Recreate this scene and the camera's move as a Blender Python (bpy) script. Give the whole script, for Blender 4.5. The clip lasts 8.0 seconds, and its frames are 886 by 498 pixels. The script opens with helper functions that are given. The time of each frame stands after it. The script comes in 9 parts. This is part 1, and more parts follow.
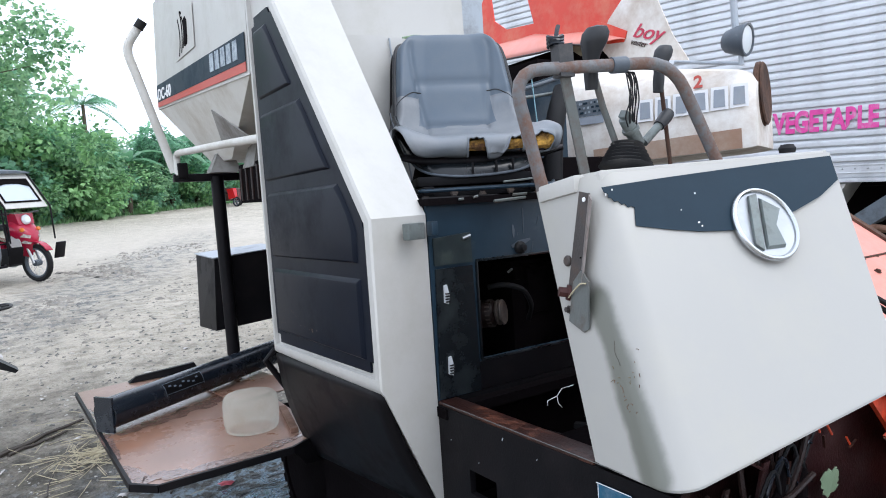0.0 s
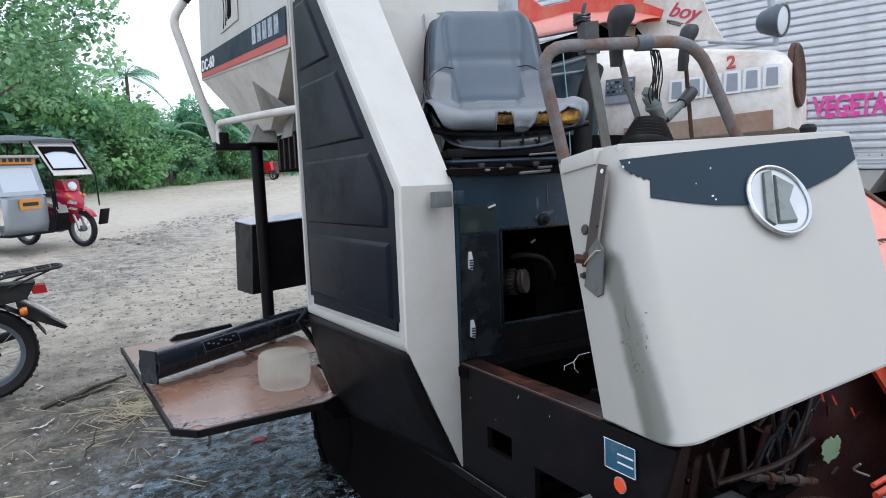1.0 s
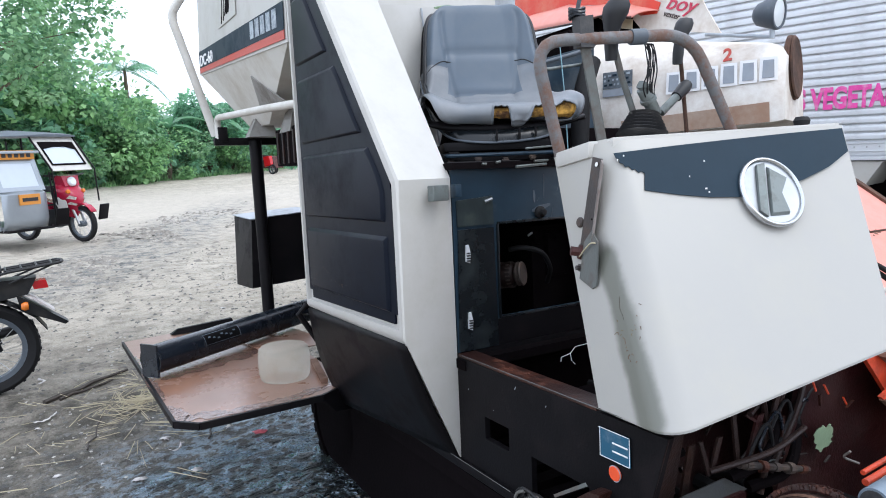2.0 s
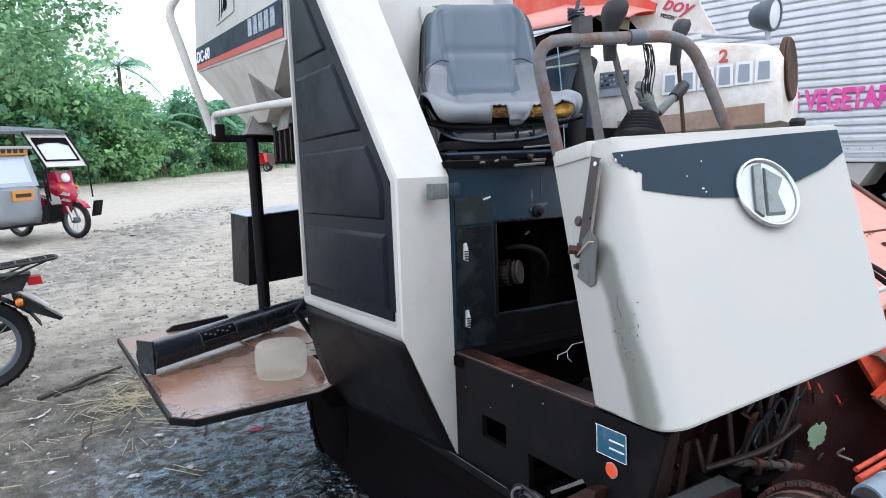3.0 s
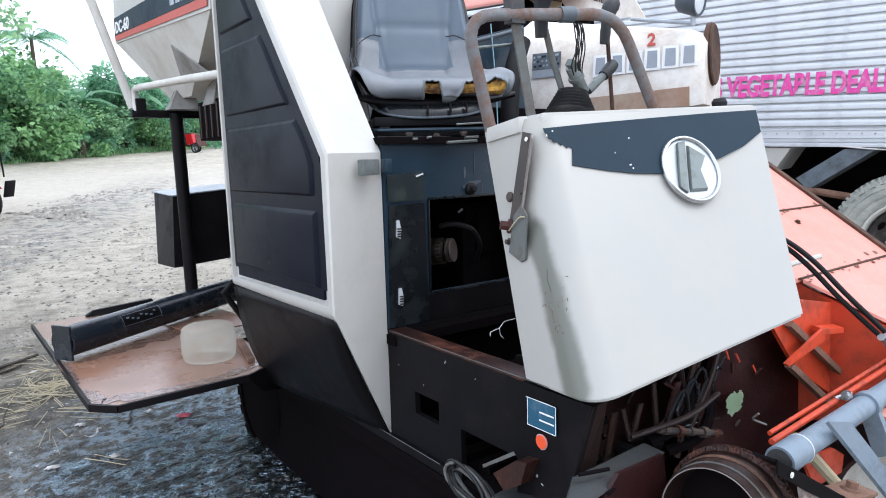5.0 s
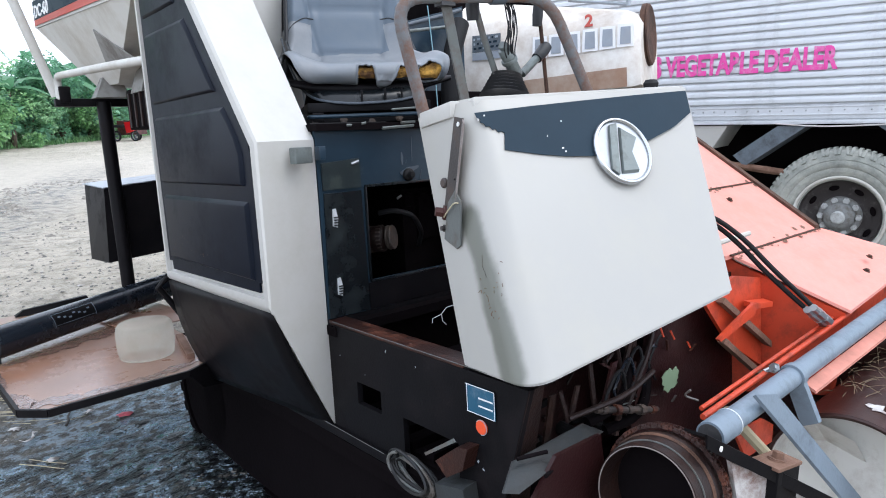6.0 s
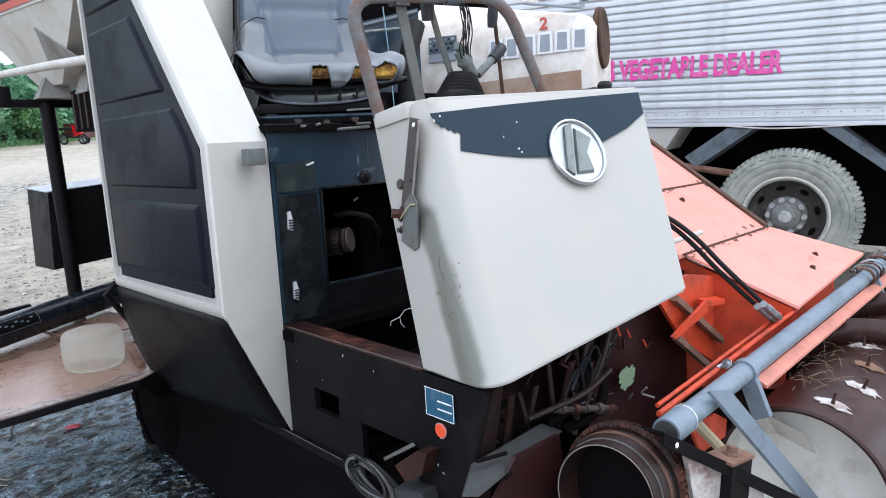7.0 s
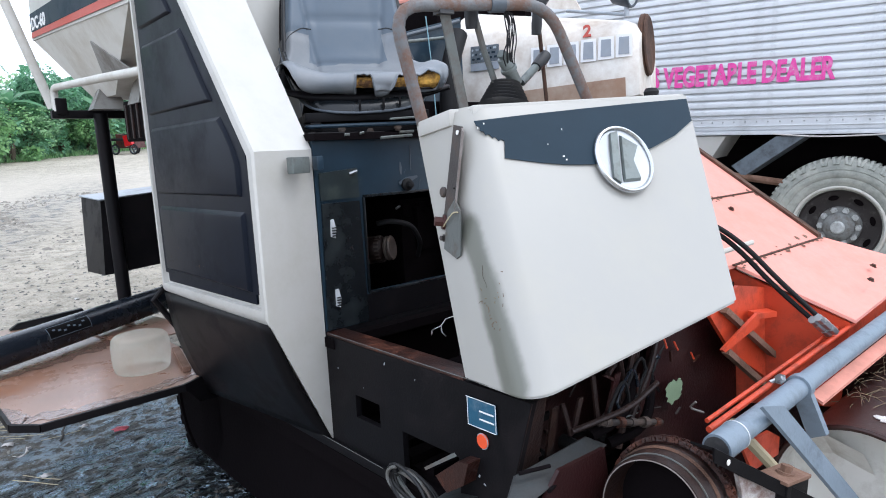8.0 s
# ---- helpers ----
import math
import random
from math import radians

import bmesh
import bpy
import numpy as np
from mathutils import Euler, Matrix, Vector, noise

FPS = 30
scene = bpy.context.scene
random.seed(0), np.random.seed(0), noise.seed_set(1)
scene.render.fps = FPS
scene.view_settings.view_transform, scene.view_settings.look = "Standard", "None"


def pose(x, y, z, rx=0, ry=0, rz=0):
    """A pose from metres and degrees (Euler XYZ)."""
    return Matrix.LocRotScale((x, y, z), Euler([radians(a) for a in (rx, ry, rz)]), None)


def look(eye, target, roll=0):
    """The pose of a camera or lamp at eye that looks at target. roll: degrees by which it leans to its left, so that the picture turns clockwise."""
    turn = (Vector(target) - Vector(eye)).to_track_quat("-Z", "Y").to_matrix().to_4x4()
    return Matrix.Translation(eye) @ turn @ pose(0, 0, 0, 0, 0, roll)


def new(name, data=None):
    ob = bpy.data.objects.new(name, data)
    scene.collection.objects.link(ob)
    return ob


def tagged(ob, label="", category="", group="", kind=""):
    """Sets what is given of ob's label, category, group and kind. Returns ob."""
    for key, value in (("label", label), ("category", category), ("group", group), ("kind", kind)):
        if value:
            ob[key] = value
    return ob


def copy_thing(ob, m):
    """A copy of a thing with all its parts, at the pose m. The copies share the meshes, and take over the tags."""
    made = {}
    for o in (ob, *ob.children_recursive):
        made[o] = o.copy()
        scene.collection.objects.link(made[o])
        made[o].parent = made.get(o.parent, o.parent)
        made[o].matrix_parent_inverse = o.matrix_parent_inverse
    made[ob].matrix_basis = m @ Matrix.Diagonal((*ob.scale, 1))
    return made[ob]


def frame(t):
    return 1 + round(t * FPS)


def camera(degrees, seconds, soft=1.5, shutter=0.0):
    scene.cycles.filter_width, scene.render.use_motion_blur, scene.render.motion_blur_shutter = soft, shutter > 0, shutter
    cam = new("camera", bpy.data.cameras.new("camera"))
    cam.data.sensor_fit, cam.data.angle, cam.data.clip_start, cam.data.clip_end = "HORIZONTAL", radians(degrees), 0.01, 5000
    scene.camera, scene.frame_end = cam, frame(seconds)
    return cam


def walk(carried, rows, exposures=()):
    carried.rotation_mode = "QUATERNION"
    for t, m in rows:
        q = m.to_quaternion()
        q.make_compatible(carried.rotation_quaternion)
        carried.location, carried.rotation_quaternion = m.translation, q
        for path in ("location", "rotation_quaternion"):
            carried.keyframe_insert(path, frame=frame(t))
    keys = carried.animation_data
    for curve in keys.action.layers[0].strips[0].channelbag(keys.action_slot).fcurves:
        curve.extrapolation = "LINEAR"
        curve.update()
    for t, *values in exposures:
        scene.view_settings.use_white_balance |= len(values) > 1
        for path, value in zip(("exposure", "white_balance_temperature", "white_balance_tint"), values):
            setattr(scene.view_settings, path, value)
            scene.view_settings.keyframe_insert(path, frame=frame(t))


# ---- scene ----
from mathutils.bvhtree import BVHTree

# ---- camera ----
cam = camera(67.9, 8.0, soft=1.0)
PATH = [
    (0, (-0.9774, -1.5431, 1.5762), (0.1133, 0.1182, 1.3513), -3.05),
    (0.5, (-1.0055, -1.6169, 1.5609), (-0.0051, 0.1023, 1.3529), -1.4),
    (1, (-1.0156, -1.6383, 1.554), (-0.0144, 0.0695, 1.2695), -1.69),
    (1.5, (-1.0146, -1.6522, 1.5556), (-0.0206, 0.0569, 1.2541), -2.1),
    (3, (-1.0346, -1.6613, 1.5554), (-0.0205, 0.0348, 1.2471), -1.56),
    (3.5, (-1.0366, -1.6543, 1.5541), (-0.0185, 0.041, 1.2548), -1.76),
    (4, (-1.0317, -1.6485, 1.5497), (0.0076, 0.0224, 1.1921), -1.41),
    (4.5, (-1.0308, -1.6477, 1.5457), (0.0164, 0.0168, 1.1812), -1.2),
    (5, (-1.0179, -1.6552, 1.5328), (0.1514, -0.0733, 1.1721), -0.8),
    (5.2, (-1.0059, -1.656, 1.5367), (0.2218, -0.1247, 1.1523), -0.8),
    (6.3, (-0.9658, -1.6679, 1.5385), (0.3243, -0.1956, 1.1287), -1.98),
    (6.5, (-0.967, -1.6633, 1.5303), (0.3655, -0.2231, 1.1423), -1.82),
    (7, (-0.9559, -1.6601, 1.533), (0.4077, -0.2554, 1.1241), -1.65),
    (7.5, (-0.9629, -1.661, 1.5352), (0.3907, -0.2519, 1.1082), -1.56),
    (8, (-0.956, -1.6463, 1.5284), (0.3254, -0.1578, 1.151), -1.91),
]
walk(cam, [(t, look(e, g, r)) for t, e, g, r in PATH], exposures=[(t, e, 6400, 10) for t, e in ((0, 0.42), (0.5, 0.18), (1, 0.10), (1.5, 0.43), (3, 0.46), (4.5, 0.55), (5.2, 0.58), (6.4, 0.50), (8, 0.50))])

# ---- overcast sky and soft sun ----
SUN_EL, SUN_AZ = 58.0, 150.0
world = bpy.data.worlds.new("overcast_sky")
scene.world = world
world.use_nodes = True
wn, wl = world.node_tree.nodes, world.node_tree.links
sky = wn.new("ShaderNodeTexSky")
sky.sky_type, sky.sun_disc = "NISHITA", False
sky.sun_elevation, sky.sun_rotation = radians(SUN_EL), radians(SUN_AZ)
sky.dust_density, sky.air_density, sky.ozone_density = 6.0, 1.0, 1.0
grey = wn.new("ShaderNodeHueSaturation")
grey.inputs["Saturation"].default_value = 0.22
wl.new(sky.outputs[0], grey.inputs["Color"])
cloud = wn.new("ShaderNodeMix")
cloud.data_type = "RGBA"
cloud.inputs[0].default_value = 0.86
cloud.inputs[7].default_value = (9.6, 10.6, 12.5, 1)
wl.new(grey.outputs[0], cloud.inputs[6])
wl.new(cloud.outputs[2], wn["Background"].inputs["Color"])
wn["Background"].inputs["Strength"].default_value = 0.15
sun = new("sun", bpy.data.lights.new("sun", "SUN"))
sun.data.energy, sun.data.angle, sun.data.color = 0.55, radians(25), (1.0, 0.98, 0.95)
sd = Vector((math.sin(radians(SUN_AZ)) * math.cos(radians(SUN_EL)), math.cos(radians(SUN_AZ)) * math.cos(radians(SUN_EL)), math.sin(radians(SUN_EL))))
sun.matrix_world = look(sd * 50, (0, 0, 0))


# ---- materials ----
def mat(name, col, rough=0.5, metal=0.0, vary=0.15, size=7.0, bump=0.06, grime=None, amount=0.35, gsize=2.5, edge=0.12, fine=140.0, spec=0.5, streak=None):
    m = bpy.data.materials.new(name)
    m.use_nodes = True
    n, l = m.node_tree.nodes, m.node_tree.links
    b = n["Principled BSDF"]
    tc = n.new("ShaderNodeTexCoord")
    n1 = n.new("ShaderNodeTexNoise")
    n1.inputs["Scale"].default_value, n1.inputs["Detail"].default_value, n1.inputs["Roughness"].default_value = size, 8, 0.65
    l.new(tc.outputs["Object"], n1.inputs["Vector"])
    mx = n.new("ShaderNodeMix")
    mx.data_type = "RGBA"
    mx.inputs[6].default_value = (*[c * (1 - vary) for c in col], 1)
    mx.inputs[7].default_value = (*[min(1, c * (1 + vary)) for c in col], 1)
    l.new(n1.outputs["Fac"], mx.inputs[0])
    out = mx.outputs[2]
    if grime:
        n2 = n.new("ShaderNodeTexNoise")
        n2.inputs["Scale"].default_value, n2.inputs["Detail"].default_value, n2.inputs["Roughness"].default_value = gsize, 10, 0.7
        l.new(tc.outputs["Object"], n2.inputs["Vector"])
        rp = n.new("ShaderNodeMapRange")
        rp.inputs[1].default_value, rp.inputs[2].default_value = 1 - amount - edge, 1 - amount + edge
        rp.inputs[1].default_value = 0.72 - 0.45 * amount - edge
        rp.inputs[2].default_value = 0.72 - 0.45 * amount + edge
        l.new(n2.outputs["Fac"], rp.inputs[0])
        m2 = n.new("ShaderNodeMix")
        m2.data_type = "RGBA"
        l.new(rp.outputs[0], m2.inputs[0])
        l.new(out, m2.inputs[6])
        m2.inputs[7].default_value = (*grime, 1)
        out = m2.outputs[2]
        rr = n.new("ShaderNodeMapRange")
        rr.inputs[3].default_value, rr.inputs[4].default_value = rough, min(1, rough + 0.3)
        l.new(rp.outputs[0], rr.inputs[0])
        l.new(rr.outputs[0], b.inputs["Roughness"])
    else:
        rr = n.new("ShaderNodeMapRange")
        rr.inputs[3].default_value, rr.inputs[4].default_value = max(0.02, rough - 0.08), min(1, rough + 0.1)
        l.new(n1.outputs["Fac"], rr.inputs[0])
        l.new(rr.outputs[0], b.inputs["Roughness"])
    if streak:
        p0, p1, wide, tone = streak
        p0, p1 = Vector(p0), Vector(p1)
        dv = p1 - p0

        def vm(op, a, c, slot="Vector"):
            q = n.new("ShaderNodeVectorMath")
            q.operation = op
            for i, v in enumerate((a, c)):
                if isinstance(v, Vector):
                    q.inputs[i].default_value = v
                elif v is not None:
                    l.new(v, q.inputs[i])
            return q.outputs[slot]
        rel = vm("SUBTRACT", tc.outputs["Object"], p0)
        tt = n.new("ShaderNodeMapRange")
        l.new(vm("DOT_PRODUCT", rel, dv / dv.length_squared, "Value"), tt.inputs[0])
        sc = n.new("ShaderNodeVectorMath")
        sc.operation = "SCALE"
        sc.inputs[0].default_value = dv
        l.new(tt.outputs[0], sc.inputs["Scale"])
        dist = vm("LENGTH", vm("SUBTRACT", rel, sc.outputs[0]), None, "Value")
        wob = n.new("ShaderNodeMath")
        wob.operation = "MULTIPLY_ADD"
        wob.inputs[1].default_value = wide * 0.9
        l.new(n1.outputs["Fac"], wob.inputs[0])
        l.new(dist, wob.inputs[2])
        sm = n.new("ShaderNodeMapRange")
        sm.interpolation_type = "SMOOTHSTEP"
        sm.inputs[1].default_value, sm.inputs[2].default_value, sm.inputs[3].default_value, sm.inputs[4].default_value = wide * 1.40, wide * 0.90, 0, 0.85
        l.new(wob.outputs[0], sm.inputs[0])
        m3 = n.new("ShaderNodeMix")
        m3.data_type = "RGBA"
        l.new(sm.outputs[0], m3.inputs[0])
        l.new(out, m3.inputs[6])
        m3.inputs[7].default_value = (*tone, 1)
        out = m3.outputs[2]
    l.new(out, b.inputs["Base Color"])
    b.inputs["Metallic"].default_value = metal
    b.inputs["Specular IOR Level"].default_value = spec
    if bump:
        n3 = n.new("ShaderNodeTexNoise")
        n3.inputs["Scale"].default_value, n3.inputs["Detail"].default_value = fine, 4
        l.new(tc.outputs["Object"], n3.inputs["Vector"])
        bp = n.new("ShaderNodeBump")
        bp.inputs["Strength"].default_value, bp.inputs["Distance"].default_value = bump, 0.01
        l.new(n3.outputs["Fac"], bp.inputs["Height"])
        l.new(bp.outputs[0], b.inputs["Normal"])
    return m


M = {}
M["white"] = mat("ivory_paint", (0.468, 0.457, 0.430), 0.38, vary=0.03, size=3, bump=0.015, grime=(0.39, 0.375, 0.33), amount=0.12, gsize=4.5, edge=0.22)
# Streak is a darker grey-green band down the column's side.
M["white_col"] = mat("streaked_ivory_plastic", (0.345, 0.336, 0.312), 0.34, vary=0.02, size=4, bump=0.012, grime=(0.37, 0.355, 0.31), amount=0.10, gsize=5, edge=0.2, streak=((.040, -.612, 1.165), (-.026, -.790, .850), .052, (0.100, 0.106, 0.084)))
M["white_old"] = mat("weathered_ivory_paint", (0.58, 0.57, 0.53), 0.5, vary=0.08, size=4, bump=0.05, grime=(0.40, 0.36, 0.30), amount=0.26, gsize=4.0, edge=0.16)
M["black"] = mat("dark_slate_plastic", (0.0056, 0.0082, 0.0150), 0.32, vary=0.25, size=4, bump=0.03, grime=(0.0095, 0.0100, 0.0130), amount=0.18, gsize=3, fine=300, spec=0.085)
M["slate"] = mat("slate_blue_decal", (0.0135, 0.028, 0.042), 0.5, vary=0.2, size=6, bump=0.015, spec=0.12, grime=(0.024, 0.040, 0.054), amount=0.2, gsize=5)
M["chassis"] = mat("charcoal_steel", (0.0058, 0.0054, 0.0064), 0.42, vary=0.35, size=6, bump=0.06, grime=(0.013, 0.010, 0.011), amount=0.22, gsize=5, spec=0.11)
M["steel_dk"] = mat("blue_black_sheet_steel", (0.0165, 0.0335, 0.0510), 0.28, vary=0.6, size=3, bump=0.03, grime=(0.055, 0.072, 0.082), amount=0.16, gsize=5, edge=0.08, spec=0.35)
# Near-black base; the shade inside hollows is put into this colour.
M["pit"] = mat("deep_black", (0.0056, 0.0042, 0.0048), 0.8, vary=0.4, size=9, bump=0.2, fine=60, spec=0.03)
M["rust"] = mat("rusty_steel", (0.10, 0.045, 0.025), 0.8, vary=0.5, size=14, bump=0.35, grime=(0.04, 0.022, 0.016), amount=0.45, gsize=9)
M["rust_lt"] = mat("dusty_rust", (0.20, 0.11, 0.075), 0.85, vary=0.35, size=10, bump=0.3, grime=(0.10, 0.05, 0.03), amount=0.4, gsize=7)
M["bar"] = mat("worn_handrail", (0.125, 0.128, 0.134), 0.5, vary=0.25, size=12, bump=0.2, grime=(0.135, 0.080, 0.060), amount=0.48, gsize=17, edge=0.08)
M["orange"] = mat("faded_orange_paint", (0.735, 0.285, 0.232), 0.42, vary=0.08, size=3, bump=0.03, grime=(0.64, 0.235, 0.175), amount=0.3, gsize=4, edge=0.2)
M["orange_dk"] = mat("deep_orange_paint", (0.56, 0.056, 0.018), 0.45, vary=0.18, size=6, bump=0.06, grime=(0.16, 0.03, 0.014), amount=0.26, gsize=7)
M["red"] = mat("bright_red_paint", (0.62, 0.045, 0.02), 0.45, vary=0.15, size=5, bump=0.05, grime=(0.62, 0.20, 0.13), amount=0.25, gsize=4)
M["maroon"] = mat("maroon_steel", (0.085, 0.020, 0.016), 0.5, vary=0.35, size=8, bump=0.12, grime=(0.03, 0.015, 0.012), amount=0.4, gsize=6)
M["chrome"] = mat("chrome", (0.82, 0.84, 0.86), 0.12, 1.0, vary=0.04, bump=0.0)
M["steel"] = mat("bare_steel", (0.42, 0.43, 0.44), 0.35, 0.9, vary=0.15, bump=0.08)
M["pipe"] = mat("blue_grey_painted_pipe", (0.17, 0.215, 0.26), 0.42, vary=0.15, size=9, bump=0.08, grime=(0.10, 0.12, 0.14), amount=0.25, gsize=8)
M["greypaint"] = mat("grey_paint", (0.36, 0.40, 0.44), 0.4, vary=0.1, size=5, bump=0.03, grime=(0.2, 0.2, 0.2), amount=0.2, gsize=6)
M["rubber"] = mat("black_rubber", (0.008, 0.008, 0.009), 0.65, vary=0.3, size=10, bump=0.12, spec=0.3)
M["grip"] = mat("dull_black_knob", (0.0095, 0.0105, 0.013), 0.5, vary=0.2, bump=0.05)
M["blackgloss"] = mat("dusty_black_plastic", (0.008, 0.0085, 0.010), 0.4, vary=0.3, size=9, bump=0.04, grime=(0.03, 0.028, 0.025), amount=0.25, gsize=8, spec=0.3)
M["tyre"] = mat("dusty_tyre_rubber", (0.215, 0.228, 0.205), 0.85, vary=0.45, size=9, bump=0.35, grime=(0.40, 0.40, 0.355), amount=0.45, gsize=4)
M["vinyl"] = mat("faded_grey_vinyl", (0.070, 0.098, 0.131), 0.36, vary=0.12, size=2.5, bump=0.04, grime=(0.105, 0.125, 0.145), amount=0.2, gsize=3.0, edge=0.22, fine=260)
M["vinyl_worn"] = mat("sun_worn_grey_vinyl", (0.130, 0.148, 0.168), 0.40, vary=0.2, size=3.5, bump=0.06, grime=(0.22, 0.225, 0.23), amount=0.30, gsize=5.0, edge=0.2, fine=260)
M["foam"] = mat("yellow_foam", (0.62, 0.345, 0.07), 0.95, vary=0.5, size=24, bump=0.6, grime=(0.075, 0.034, 0.014), amount=0.50, gsize=18)
M["galv"] = mat("galvanised_sheet", (0.590, 0.610, 0.632), 0.42, 0.10, vary=0.08, size=2, bump=0.03, grime=(0.36, 0.37, 0.38), amount=0.2, gsize=2.2)
M["magenta"] = mat("magenta_lettering", (0.72, 0.06, 0.33), 0.55, vary=0.2, size=14, bump=0.03, grime=(0.62, 0.34, 0.48), amount=0.24, gsize=22)
M["redink"] = mat("red_lettering", (0.50, 0.035, 0.075), 0.5, vary=0.1, bump=0.0)
M["whiteink"] = mat("white_lettering", (0.78, 0.78, 0.78), 0.45, vary=0.06, bump=0.0)
M["paleink"] = mat("worn_white_lettering", (0.36, 0.41, 0.45), 0.45, vary=0.1, bump=0.0, grime=(0.12, 0.15, 0.18), amount=0.4, gsize=30)
M["greyink"] = mat("grey_lettering", (0.30, 0.33, 0.36), 0.45, vary=0.06, bump=0.0)
M["stripe_red"] = mat("red_stripe", (0.44, 0.055, 0.035), 0.45, vary=0.12, bump=0.01)
M["label"] = mat("blue_label", (0.016, 0.085, 0.145), 0.35, vary=0.2, bump=0.02, grime=(0.15, 0.2, 0.25), amount=0.15, gsize=20)
M["reflector"] = mat("orange_reflector", (0.75, 0.09, 0.03), 0.3, vary=0.1, bump=0.02)
M["redlens"] = mat("red_lens", (0.45, 0.01, 0.015), 0.15, vary=0.1, bump=0.0)
M["amber"] = mat("amber_lens", (0.6, 0.16, 0.02), 0.2, vary=0.1, bump=0.0)
M["glass"] = mat("pale_lamp_glass", (0.62, 0.66, 0.68), 0.12, vary=0.05, bump=0.0)
M["tub"] = mat("cloudy_plastic", (0.80, 0.81, 0.70), 0.30, vary=0.06, bump=0.03, grime=(0.62, 0.58, 0.45), amount=0.25, gsize=9)


def thin_milky(m, clear):
    """Lets part of the light straight through a thin cloudy wall."""
    n, l = m.node_tree.nodes, m.node_tree.links
    t, k = n.new("ShaderNodeBsdfTransparent"), n.new("ShaderNodeMixShader")
    u, w = n.new("ShaderNodeBsdfTranslucent"), n.new("ShaderNodeMixShader")
    u.inputs["Color"].default_value = (0.86, 0.88, 0.80, 1)
    w.inputs[0].default_value = 0.5
    k.inputs[0].default_value = clear
    l.new(n["Principled BSDF"].outputs[0], w.inputs[1])
    l.new(u.outputs[0], w.inputs[2])
    l.new(w.outputs[0], k.inputs[1])
    l.new(t.outputs[0], k.inputs[2])
    l.new(k.outputs[0], n["Material Output"].inputs["Surface"])


thin_milky(M["tub"], 0.66)
M["trikegrey"] = mat("grey_metallic_paint", (0.30, 0.33, 0.36), 0.35, 0.5, vary=0.12, bump=0.02)
M["pink"] = mat("crimson_moped_plastic", (0.34, 0.008, 0.034), 0.2, vary=0.12, bump=0.0)
M["window"] = mat("windscreen", (0.45, 0.50, 0.56), 0.12, vary=0.06, bump=0.0)
M["ochre"] = mat("ochre_sign", (0.55, 0.22, 0.03), 0.5, vary=0.15, bump=0.0)
M["litter"] = mat("pale_litter", (0.55, 0.52, 0.5), 0.6, vary=0.15, size=20, bump=0.1)
M["straw"] = mat("dry_straw", (0.46, 0.40, 0.27), 0.8, vary=0.3, size=8, bump=0.1)
M["stick"] = mat("wet_stick", (0.05, 0.04, 0.032), 0.7, vary=0.3, size=10, bump=0.3)
M["bark"] = mat("tree_bark", (0.13, 0.10, 0.075), 0.9, vary=0.35, size=4, bump=0.4, fine=30)
M["guard"] = mat("scratched_blue_black_steel", (0.070, 0.086, 0.105), 0.5, vary=0.4, size=9, bump=0.06, grime=(0.15, 0.16, 0.165), amount=0.22, gsize=9, edge=0.06)
M["tubeblue"] = mat("glossy_blue_black_enamel", (0.010, 0.014, 0.021), 0.26, vary=0.3, size=5, bump=0.03, grime=(0.05, 0.055, 0.06), amount=0.15, gsize=8)
M["paleplate"] = mat("scuffed_white_plate", (0.72, 0.71, 0.67), 0.5, vary=0.08, size=6, bump=0.04, grime=(0.46, 0.42, 0.37), amount=0.25, gsize=7)
M["hubnut"] = mat("pale_dusty_steel", (0.46, 0.47, 0.46), 0.55, 0.2, vary=0.2, size=20, bump=0.05, grime=(0.22, 0.21, 0.19), amount=0.3, gsize=18)
M["wheeldisc"] = mat("dirty_wheel_disc", (0.030, 0.024, 0.023), 0.6, vary=0.4, size=8, bump=0.15, grime=(0.14, 0.13, 0.12), amount=0.17, gsize=7, edge=0.1)
M["lever2"] = mat("oily_grey_green_joint", (0.16, 0.185, 0.18), 0.4, 0.3, vary=0.3, size=14, bump=0.08, grime=(0.07, 0.065, 0.055), amount=0.35, gsize=14)
M["wheelarch"] = mat("dusty_blue_grey_guard", (0.12, 0.145, 0.17), 0.55, vary=0.3, size=7, bump=0.06, grime=(0.05, 0.055, 0.06), amount=0.35, gsize=7)
M["maroon_dk"] = mat("grimy_maroon_steel", (0.028, 0.0062, 0.0058), 0.42, vary=0.5, size=10, bump=0.2, grime=(0.012, 0.006, 0.006), amount=0.36, gsize=7, spec=0.4)
M["drum"] = mat("dark_brown_worn_drum", (0.034, 0.013, 0.011), 0.36, vary=0.4, size=5, bump=0.10, grime=(0.085, 0.05, 0.04), amount=0.25, gsize=6, spec=0.35)
M["badge"] = mat("dull_badge_metal", (0.40, 0.42, 0.44), 0.42, 0.75, vary=0.25, size=18, bump=0.02)
M["blockgrey"] = mat("faded_grey_ink", (0.27, 0.30, 0.34), 0.5, vary=0.25, size=14, bump=0.0, grime=(0.30, 0.31, 0.32), amount=0.25, gsize=16)
M["emblem"] = mat("worn_bright_metal", (0.50, 0.52, 0.54), 0.22, 0.95, vary=0.12, size=12, bump=0.0)
M["grease"] = mat("greasy_rust", (0.014, 0.0064, 0.0055), 0.5, vary=0.5, size=12, bump=0.25, grime=(0.045, 0.018, 0.011), amount=0.22, gsize=10, spec=0.3)
